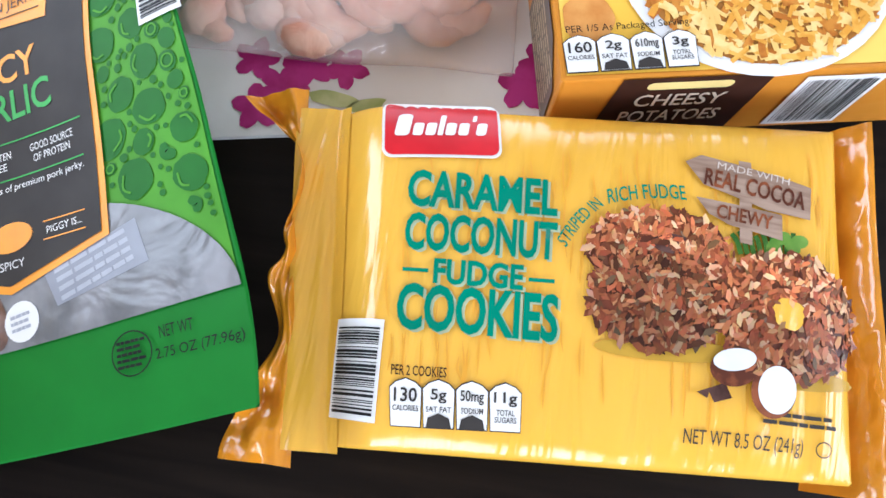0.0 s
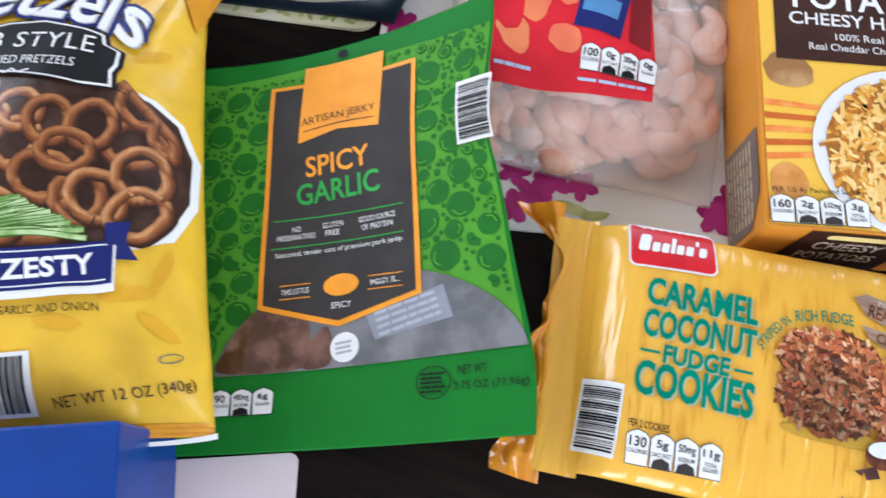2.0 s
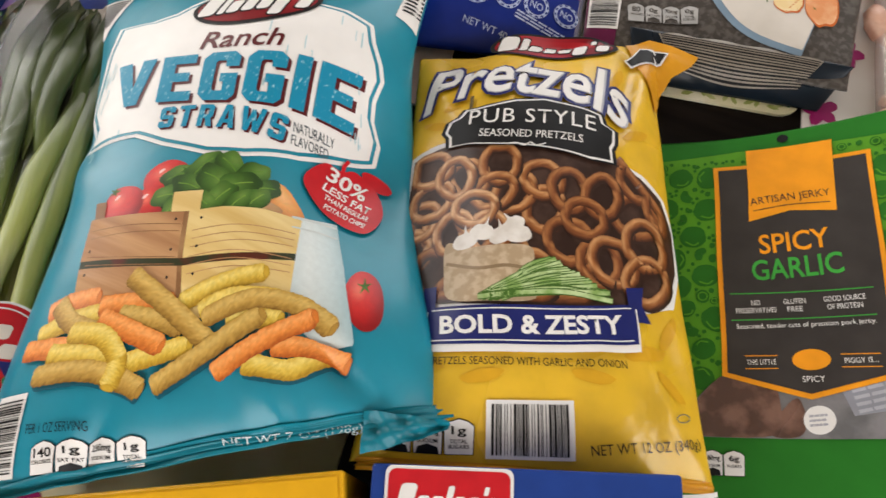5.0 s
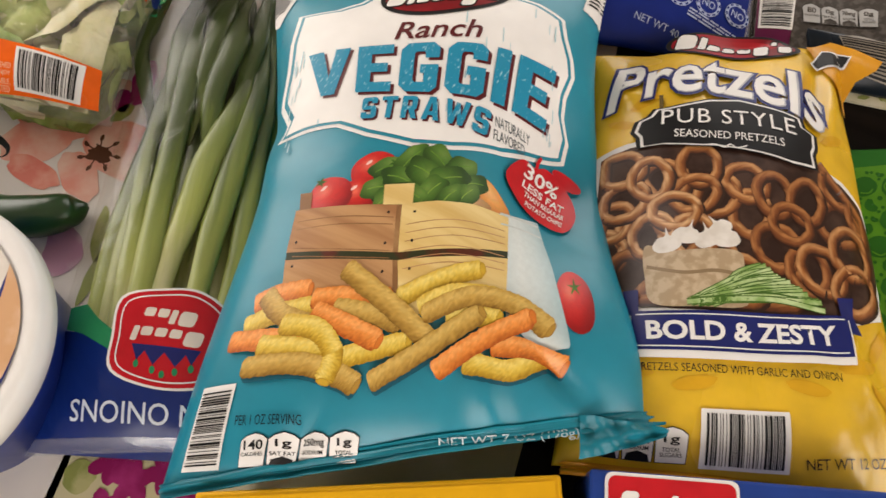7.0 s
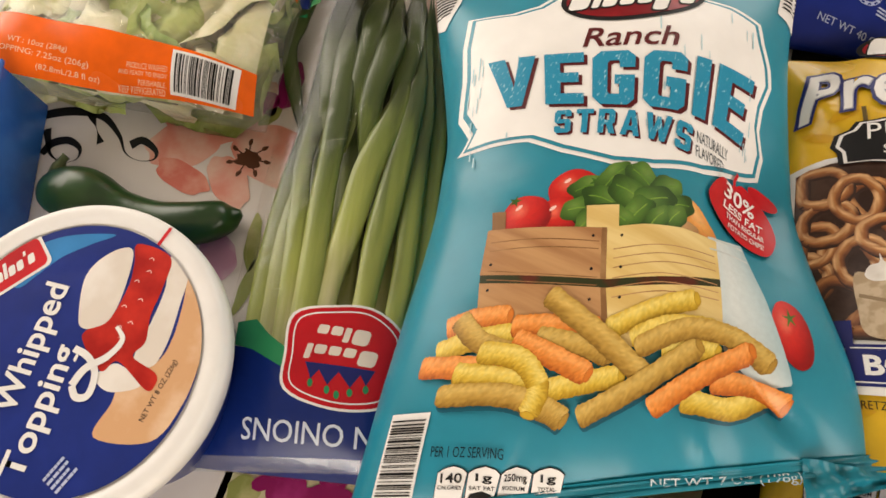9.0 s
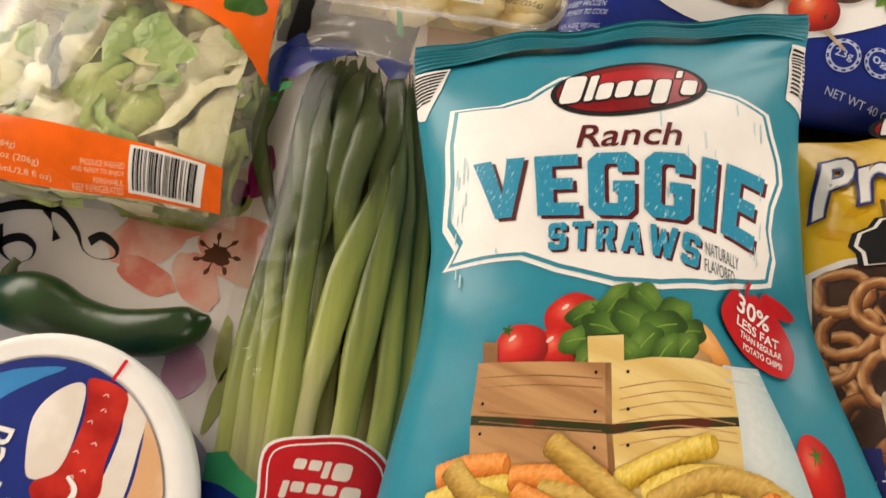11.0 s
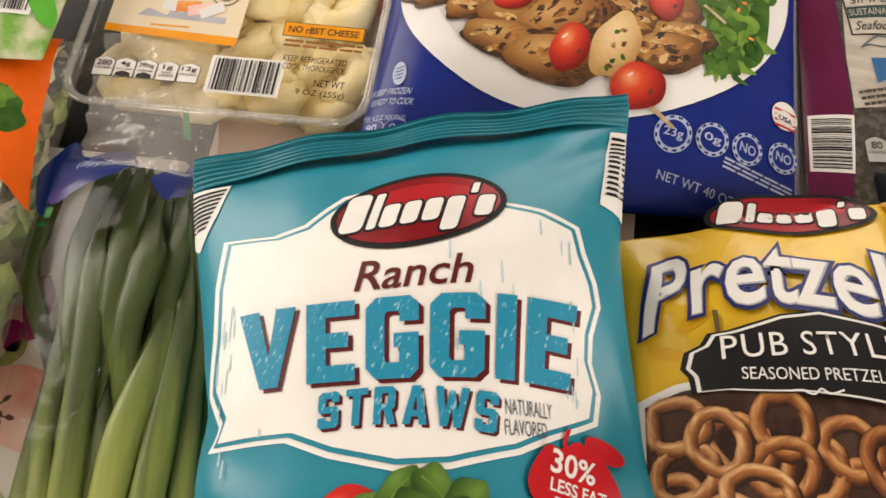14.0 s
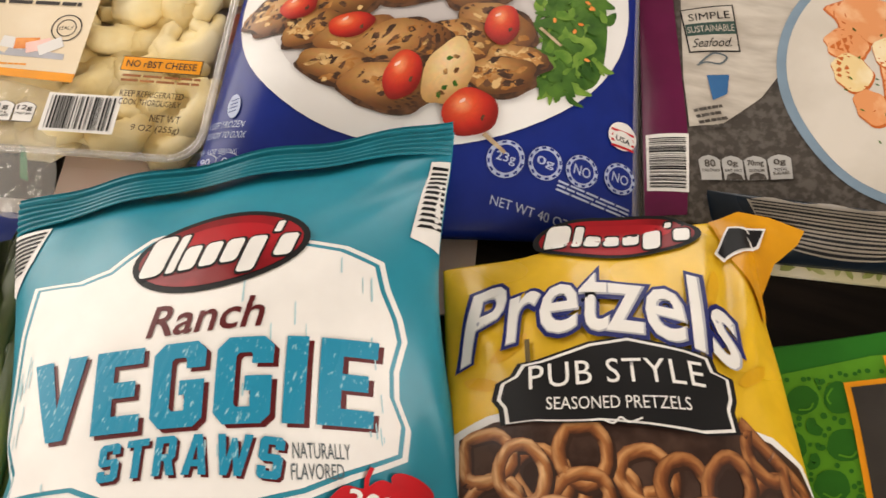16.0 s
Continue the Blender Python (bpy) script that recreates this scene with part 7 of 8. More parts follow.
def onion_bag():
    p = ONION
    t = thing("green_onion_bag", (*p.mid, 0), "clear plastic bag of green onions with blue and red print", "vegetable bag")
    rnd = random.Random(15)
    ox, oy = p.mid
    under = [(rnd.uniform(0.0040, 0.0056), ((16 + 6.4 * k, 30), (14 + 6.6 * k + rnd.uniform(-4, 4), 110), (12 + 6.4 * k + rnd.uniform(-7, 7), 180), (20 + 5.0 * k + rnd.uniform(-6, 6), 244))) for k in range(12)]
    above = [(0.0041, ((32.1, 34.0), (29.5, 78.2), (25.4, 112.0), (20.3, 142.1), (21.7, 164.9), (21.5, 186.5))),
             (0.0054, ((40.4, 34.0), (39.5, 78.9), (36.7, 122.9), (36.1, 160.2), (33.0, 201.3), (30.5, 219.1))),
             (0.0061, ((52.3, 143.5), (52.8, 175.6), (59.0, 206.5), (59.3, 220.7))),
             (0.0056, ((47.1, 34.0), (47.5, 79.5), (52.4, 109.6), (57.5, 141.9), (67.4, 173.1), (70.1, 195.8))),
             (0.0051, ((63.1, 34.0), (66.7, 81.1), (68.3, 107.2), (73.5, 146.6), (77.7, 182.8), (78.2, 206.0))),
             (0.0041, ((75.4, 34.0), (81.4, 82.6), (82.6, 117.7), (84.2, 163.1), (84.3, 192.6))),
             (0.0049, ((82.1, 34.0), (89.4, 83.6), (89.2, 119.1), (90.4, 165.3), (86.5, 204.0))),
             (0.0039, ((9.3, 161.6), (-9.7, 201.0), (-9.9, 221.3))),
             (0.0054, ((40.6, 151.4), (45.2, 199.4), (46.2, 229.6))),
             (0.0049, ((63.5, 163.0), (68.8, 195.5), (71.8, 223.9))),
             (0.0049, ((28.3, 142.0), (27.1, 178.9), (19.5, 215.5)))]
    for k, (half, pts) in enumerate(under + above):
        half *= 1.22
        line, top = curve2(mm(*pts, (pts[-1][0] * 0.8 + 9, max(258, pts[-1][1] + 12) - 2.5 * (k % 4))), 7), k >= len(under)
        n = len(line) - 1
        bm, rows = bmesh.new(), []
        for i, (u, v) in enumerate(line):
            f = i / n
            a, b = line[max(0, i - 1)], line[min(n, i + 1)]
            d = math.hypot(b[0] - a[0], b[1] - a[1]) or 1
            nx, ny = -(b[1] - a[1]) / d, (b[0] - a[0]) / d
            wide = half * (0.80 + 0.30 * math.sin(2.6 * f + 0.2)) * (1 + 0.08 * math.sin(11 * f + k)) * min(1, (1 - f) / 0.34 + 0.06)
            lift = 0.007 + max(0.010, p.up(u, v)) * ((0.66 + 0.05 * (k % 3)) if top else 0.22)
            if top and pts[0][1] > 60:
                wide *= min(1, 0.1 + f / 0.25)
                lift -= 0.010 * max(0, 1 - f / 0.35)
            fold = 0.10 + 0.55 * f
            ring = []
            for q in range(12):
                w = 2 * math.pi * q / 12
                x, y, _ = p.edge(u + nx * wide * math.cos(w), v + ny * wide * math.cos(w))
                z = lift + wide * (0.62 - 0.22 * f) * math.sin(w) - wide * fold * 0.5 * (1 - abs(math.cos(w)) ** 1.5) * (1 if math.sin(w) > 0 else 0.6) + 0.0006 * math.sin(23 * f + 3 * q)
                ring.append(bm.verts.new((x - ox, y - oy, max(z, 0.0045))))
            rows.append(ring)
        for a, b in zip(rows, rows[1:]):
            for q in range(12):
                bm.faces.new((a[q], a[(q + 1) % 12], b[(q + 1) % 12], b[q]))
        bm.faces.new(rows[0][::-1])
        bm.faces.new(rows[-1])
        bmesh.ops.recalc_face_normals(bm, faces=bm.faces)
        part("onion_stalk", bm, ONION_SKIN, t)
    part("bag_film", cushion(p, 50, 90), clear_film("onion_film", (0.99, 0.99, 0.98), 0.02, 0.12, 1.0, 30, 0.0, rim=0.09), t, "clear crinkled film")
    top_film = crimp(p, 0.008, 0.088, 0.245, 0.312, 2, 0.001, 0.004, 50, 50, "u", 0.0, 0.0040, 12)
    part("bag_neck", top_film, clear_film("neck_film", (0.98, 0.98, 0.96), 0.10, 0.12, 1.0, 60, 0.26), t, "gathered clear bag neck")
    band = ink(t, p, "blue_band", BAND_BLUE, 6, [smooth_ring(mm((-7, 226), (-12, 242), (-4, 252), (6, 259), (13, 253), (28, 257), (41.5, 256.5), (46.5, 243), (38, 236), (30, 231.5), (18, 224.5), (4, 228)))], label="crumpled blue print near the neck")
    ink(t, p, "blue_band", BAND_BLUE, 6, [mm((62, 239), (70, 251), (76, 258), (82, 248), (80.5, 234), (72, 229.5))])
    ink(t, p, "green_edge", BAND_GREEN, 4, [mm((-8, 221), (4, 226), (16, 223), (15, 219), (3, 221)), mm((68, 268), (66, 284), (70, 282), (73, 267))])
    write(band, p, "(156g)", 0.0285, 0.2445, 0.0190, 0.0052, PALE_BLUE, 7.5, 188)
    foot = ink(t, p, "blue_foot", BAND_BLUE, 1, [mm((-5, 1), (99, 1), (99, 42), (80, 40), (60, 38), (41, 43), (25, 49), (14, 50))], label="blue printed bag foot")
    ink(foot, p, "green_edge", BAND_GREEN, 1.5, [mm((14, 60), (24.4, 61.1), (32, 55), (41, 50), (41, 42), (25, 48.6), (15, 50.5))])
    octa = smooth_ring(mm((42.3, 64), (60, 69), (75, 70), (86.4, 62.5), (87.4, 50), (86.2, 38), (79.3, 31), (62, 29), (43.2, 34.5), (41.4, 48)), 5)
    ink(t, p, "label_rim", WHITE, 2, [about(octa, 1.05)])
    ink(t, p, "label", LABEL_RED, 2.6, [octa], label="red maker's label")
    ink(t, p, "label_line", WHITE, 3, [], [(about(octa, 0.9), 0.0006, True)])
    cream = paint("cream_print", (0.70, 0.62, 0.55), 0.4)
    marks(t, p, 0.0640, 0.0585, 0.0230, 0.0075, 180, cream, 3.2, "Tlxx")
    marks(t, p, 0.0640, 0.0503, 0.0300, 0.0075, 180, cream, 3.2, "Txxxl")
    ink(t, p, "label_crown", NAVY, 3.2, [mm((50, 45.5), (78, 45.5), (75, 39), (72.5, 43), (69, 37.5), (64, 43), (60, 37.5), (56, 43), (53, 39))])
    ink(t, p, "label_dot", BAND_GREEN, 3.6, [flat_blob(u, v, 1.1, 1.6, 0, 0) for u, v in ((53, 37.5), (60, 35.5), (64, 34), (69, 35.5), (75, 37.5))])
    write(t, p, "EN ONIONS", 0.0553, 0.0182, 0.0590, 0.0086, paint("pale_print", (0.62, 0.68, 0.78), 0.35), 2, 181, 0.005)
    ink(t, p, "seal_strip", clear_film("seal_film", (0.9, 0.94, 0.98), 0.14, 0.2, 0.4, 60, 0.10), 2.4, [mm((-9, -1), (-8.5, 5), (99, 12), (99, 7))], label="clear heat-sealed strip")
    return t


onion_bag()

LETTUCE = [paint("lettuce_%s" % n, c, 0.35, second=d, scale=60, mix=(0.35, 0.65), wrinkle=0.6, wscale=110, sub=0.2) for n, c, d in (("pale", (0.52, 0.52, 0.22), (0.68, 0.65, 0.38)), ("green", (0.33, 0.42, 0.10), (0.52, 0.56, 0.22)), ("white", (0.60, 0.58, 0.33), (0.74, 0.70, 0.50)), ("deep", (0.20, 0.32, 0.07), (0.36, 0.46, 0.16)))]
SALAD_ORANGE = paint("orange_salad_print", (0.85, 0.13, 0.010), 0.25, wrinkle=0.4, wscale=24, dist=0.003)


def leaf_sheet(rnd, size):
    bm = bmesh.new()
    n, m = 9, 7
    ph = [rnd.uniform(0, 6.3) for _ in range(5)]
    rows = []
    for j in range(m + 1):
        row = []
        for i in range(n + 1):
            a, b = i / n * 2 - 1, j / m * 2 - 1
            k = 1 - 0.35 * a * a
            x, y = a * size * (1 + 0.12 * math.sin(5 * b + ph[0])), b * size * 0.62 * k * (1 + 0.14 * math.sin(6 * a + ph[1]))
            z = size * (0.16 * math.sin(3 * a + ph[2]) + 0.14 * math.sin(4 * b + ph[3]) + 0.07 * math.sin(9 * a + 7 * b + ph[4]))
            row.append(bm.verts.new((x, y, z)))
        rows.append(row)
    for j in range(m):
        for i in range(n):
            bm.faces.new((rows[j][i], rows[j][i + 1], rows[j + 1][i + 1], rows[j + 1][i]))
    return bm


def salad_bag():
    p = SALAD
    t = thing("salad_kit_bag", (*p.mid, 0), "clear bag of chopped lettuce with orange printed bands", "salad bag")
    rnd = random.Random(60)
    ox, oy = p.mid
    for k in range(78):
        u, v = rnd.uniform(0.02, 0.164), rnd.uniform(0.012, 0.150)
        x, y, z = p.at(u, v)
        bm = leaf_sheet(rnd, rnd.uniform(0.024, 0.046))
        bmesh.ops.transform(bm, matrix=pose(x - ox, y - oy, max(0.012, z - 0.008 - 0.0004 * (78 - k)), rnd.uniform(-25, 25), rnd.uniform(-25, 25), rnd.uniform(0, 360)), verts=bm.verts)
        for w in bm.verts:
            tl, tr, br, bl = p.c
            ax, ay, cx, cy = br[0] - bl[0], br[1] - bl[1], tl[0] - bl[0], tl[1] - bl[1]
            dx, dy = w.co.x + ox - bl[0], w.co.y + oy - bl[1]
            det = ax * cy - ay * cx
            a, c = (dx * cy - dy * cx) / det * p.wide, (ax * dy - ay * dx) / det * p.long
            a, c = min(max(a, 0.005), p.wide - 0.010), min(max(c, 0.004), p.long - 0.004)
            x1, y1, z1 = p.at(a, c)
            w.co = (x1 - ox, y1 - oy, max(0.004, min(w.co.z, z1 - 0.0012)))
        part("lettuce_piece", bm, LETTUCE[rnd.choice((0, 0, 0, 1, 1, 2, 2, 2, 3))], t)
    part("bag_film", cushion(p, 50, 50), clear_film("salad_film", (0.99, 0.99, 0.98), 0.06, 0.12, 1.0, 30, 0.06, rim=0.14), t, "clear crinkled film")
    ink(t, p, "orange_band", SALAD_ORANGE, 1, [mm((1, 36.5), (60, 33), (128, 28.5), (171, 27.5), (173, 6), (120, 4.5), (40, 4.5), (1, 6))], label="orange printed band")
    barcode(t, p, 0.1465, 0.0167, 0.0345, 0.0200, 0, 1.6, 41)
    peach = paint("peach_ink", (0.85, 0.52, 0.33), 0.4)
    for body, u, v, w, h, lean in (("WT.: 10oz (284g)", 47.2, 19.9, 38.0, 3.6, -2.1), ("TOPPING: 7.25oz (206g)", 49.8, 14.9, 60.5, 3.6, -2.8), ("(82.8mL/2.8 fl oz)", 67.2, 8.7, 38.7, 3.2, -1.9), ("PRODUCE WASHED", 115.3, 16.7, 24.2, 2.6, 0.5), ("AND READY TO ENJOY", 112.8, 13.2, 29.2, 2.6, 0.2), ("PERISHABLE,", 118.7, 9.6, 16.9, 2.6, 0.3), ("KEEP REFRIGERATED", 112.2, 6.6, 28.5, 2.6, 0.8)):
        write(t, p, body, u / 1000, v / 1000, w / 1000, h / 1000, peach, 1.8, lean)
    ink(t, p, "orange_header", SALAD_ORANGE, 1, [mm((2, 169), (168, 169), (174, 140), (178.5, 78), (172, 86), (160, 97), (140, 105), (100, 109), (2, 112))], label="orange printed header")
    ink(t, p, "printed_kale", LEAF, 2, [flat_blob(160, 120, 10, 13, 20, 0.12, 3), flat_blob(148, 126, 14, 10, 0, 0.14, 5)])
    ink(t, p, "printed_kale_lit", LEAF_PALE, 2.4, [flat_blob(145, 127, 9, 5, 10, 0.18, 6), flat_blob(160, 126, 5, 6, 10, 0.18, 7)])
    ink(t, p, "printed_almond", BURLAP, 2.6, [flat_blob(104 + 7.5 * k, 121 + 3 * (k % 3), 5, 2.2, 20 * k, 0.05, k) for k in range(6)])
    ink(t, p, "printed_strip", PALE_BLUE, 2.2, [mm((95, 109.6), (122, 108.2), (121, 106.6), (95, 107.6))])
    q = SLAW
    s = thing("salad_packet", (*q.mid, 0), "green and white vegetable packet lying on the salad bag", "salad bag")
    part("packet_film", cushion(q, 40, 40), paint("packet_green", (0.16, 0.36, 0.06), 0.3, second=(0.62, 0.62, 0.44), scale=40, wrinkle=0.5, wscale=30), s)
    ink(s, q, "green_panel", paint("packet_print_green", (0.10, 0.42, 0.05), 0.3), 1, [mm((3, 30), (90, 26), (90, 90), (3, 90))])
    barcode(s, q, 0.0660, 0.0330, 0.034, 0.026, 0, 1.6, 47)
    ink(s, q, "green_panel", paint("packet_print_green", (0.10, 0.42, 0.05), 0.3), 2.8, [flat_blob(87, 26, 5, 12, 30, 0.05)])
    return t


salad_bag()

PASTA = paint("egg_pasta", (0.90, 0.73, 0.36), 0.4, second=(0.94, 0.83, 0.54), scale=60, mix=(0.35, 0.65), wrinkle=0.2, wscale=120)
PASTA_TRAY = paint("pasta_coloured_backing", (0.62, 0.52, 0.34), 0.4)
CREAM = paint("cream_label", (0.78, 0.66, 0.48), 0.4, second=(0.82, 0.72, 0.56), scale=20)


def tortellini_tray():
    p = TORTELLINI
    t = thing("tortellini_tray", (*p.mid, 0), "clear plastic tray of cheese tortellini with cream label", "pasta tray")
    rnd = random.Random(90)
    ox, oy = p.mid
    spots = []
    for _ in range(3000):
        u, v = rnd.uniform(0.014, 0.124), rnd.uniform(0.014, 0.115)
        lay_n = len(spots) // 24
        if all((u - a) ** 2 + (v - b) ** 2 > 0.0195 ** 2 or l != lay_n for a, b, l in spots):
            spots.append((u, v, lay_n))
        if len(spots) > 66:
            break
    for k, (u, v, lay_n) in enumerate(spots):
        x, y, _ = p.edge(u, v)
        a0, r = rnd.uniform(0, 6.28), rnd.uniform(0.0090, 0.0108)
        bm = bmesh.new()
        pts, rad = [], []
        for q in range(15):
            a = a0 + 5.6 * q / 14
            pts.append((r * math.cos(a), r * math.sin(a), 0.002 * math.sin(a * 1.5)))
            rad.append(0.0032 + 0.0052 * math.sin(math.pi * q / 14) + 0.0008 * math.sin(q * 2.4))
        tube(bm, pts, rad, 10, 0.9)
        fl = [(r * 1.15 * math.cos(a0 + 2.8 + d), r * 1.15 * math.sin(a0 + 2.8 + d), 0.003) for d in (-0.9, -0.45, 0, 0.45, 0.9)]
        tube(bm, fl, [0.002, 0.0060, 0.0085, 0.0060, 0.002], 8, 0.3)
        bmesh.ops.transform(bm, matrix=pose(x - ox, y - oy, 0.0110 + 0.0052 * lay_n, rnd.uniform(-20, 20), rnd.uniform(-20, 20), 0), verts=bm.verts)
        for w in bm.verts:
            w.co.z = min(max(w.co.z, 0.005), 0.0292)
        part("tortellini", bm, PASTA, t)
    # Added pasta-coloured sheet that brightens the gaps between pieces; the tray is clear.
    part("tray_base", slab(bmesh.new(), -p.wide * 0.44, -p.long * 0.44, 0.0030, p.wide * 0.44, p.long * 0.44, 0.0046, math.degrees(math.atan2(p.c[1][1] - p.c[0][1], p.c[1][0] - p.c[0][0]))), PASTA_TRAY, t)
    part("tray", prism(p, 0.004, rounded=0.012, ease=0.003), clear_film("tray_plastic", (1.0, 0.995, 0.98), 0.02, 0.06, 0.3, 40, 0.0, rim=0.10), t, "clear rigid plastic tray")
    flange = bmesh.new()
    for k in (0.0, 0.0022):
        ring = [(x * (1 + k * 10), y * (1 + k * 10)) for x, y in box2(p.wide * 1.035, p.long * 1.035, 0.014)]
        pts = [p.edge(u + p.wide / 2, v + p.long / 2) for u, v in ring]
        loop = [(x - ox, y - oy, 0.030) for x, y, _ in pts]
        tube(flange, loop + loop[:1], [0.0011] * (len(loop) + 1), 6)
    part("tray_rim", flange, clear_film("rim_plastic", (0.96, 0.95, 0.93), 0.2, 0.08, 0.2, 60, 0.15), t, "clear tray rim")
    ink(t, p, "label", CREAM, 1, [mm((8, 36), (74, 33), (76, 125), (8, 127))], label="cream paper label")
    ink(t, p, "label_foot", ORANGE_INK, 1.6, [mm((8, 38.5), (74, 35.8), (73.8, 31.2), (8, 34.5))])
    ink(t, p, "printed_tray", GREY_SHADE, 1.6, [mm((22, 44.5), (66, 43), (66, 46), (28, 50))])
    for k, (u, v, m) in enumerate(((32, 50, CREAM), (39, 51, PLATE), (46, 51, CARROT), (52, 50, SHINE), (58, 50, PLATE))):
        ink(t, p, "printed_cheese", m, 1.9 + 0.1 * k, [turned(box2(0.012, 0.006), u / 1000, v / 1000, 12 * k - 20)])
    ink(t, p, "round_stamp", CHARCOAL, 2, [], [(flat_blob(63, 60.5, 7.2, 7.2, 0, 0), 0.0006, True), (flat_blob(63, 60.5, 4.6, 4.6, 0, 0), 0.0005, True)])
    write(t, p, "ITALY", 0.0630, 0.0605, 0.0070, 0.0020, CHARCOAL, 2, 8)
    blur_lines(t, p, 0.0410, 0.0800, 0.052, 0.016, 4, 0, CHARCOAL, 2, 4)
    blur_lines(t, p, 0.0400, 0.0395, 0.020, 0.0018, 1, 0, ORANGE_INK, 2, 4)
    ink(t, p, "orange_rim", CHARCOAL, 1, [turned(box2(0.0385, 0.0078), 0.1140, 0.0430, -1)])
    ink(t, p, "orange_tag", ORANGE_INK, 1.6, [turned(box2(0.0376, 0.0070), 0.1140, 0.0430, -1)])
    write(t, p, "NO rBST CHEESE", 0.1140, 0.0430, 0.0335, 0.0036, CHARCOAL, 2.2, -1, 0.01)
    blur_lines(t, p, 0.1150, 0.0355, 0.038, 0.005, 2, -1, CRUST, 1.2, 6)
    write(t, p, "KEEP REFRIGERATED", 0.1130, 0.0275, 0.0300, 0.0031, CRUST_EDGE, 1.2, -1)
    write(t, p, "COOK THOROUGHLY", 0.1130, 0.0232, 0.0290, 0.0031, CRUST_EDGE, 1.2, -1)
    write(t, p, "NET WT", 0.1220, 0.0155, 0.0140, 0.0036, CRUST_EDGE, 1.2, -1)
    write(t, p, "9 OZ (255g)", 0.1185, 0.0100, 0.0225, 0.0040, CRUST_EDGE, 1.2, -1)
    barcode(t, p, 0.0822, 0.0160, 0.0350, 0.0195, 0, 1, 53)
    facts(t, p, 0.0350, 0.0150, 0.0520, 0.0100, 0, 1, (("280", "CALORIES"), ("4g", "SAT FAT"), ("290mg", "SODIUM"), ("1g", "TOTAL|SUGARS"), ("12g", "PROTEIN")), CHARCOAL, WHITE, (1, 2))
    return t


tortellini_tray()

TUB_WHITE = paint("tub_white", (0.80, 0.79, 0.77), 0.3, grain=0.02)
TUB_BLUE = paint("tub_blue", (0.012, 0.030, 0.21), 0.3)


def lathe(profile, n=72):
    bm = bmesh.new()
    rings = [[bm.verts.new((r * math.cos(2 * math.pi * k / n), r * math.sin(2 * math.pi * k / n), z)) for k in range(n)] for r, z in profile]
    for a, b in zip(rings, rings[1:]):
        for k in range(n):
            bm.faces.new((a[k], a[(k + 1) % n], b[(k + 1) % n], b[k]))
    bm.faces.new(rings[0][::-1])
    bm.faces.new(rings[-1])
    bmesh.ops.recalc_face_normals(bm, faces=bm.faces)
    return bm


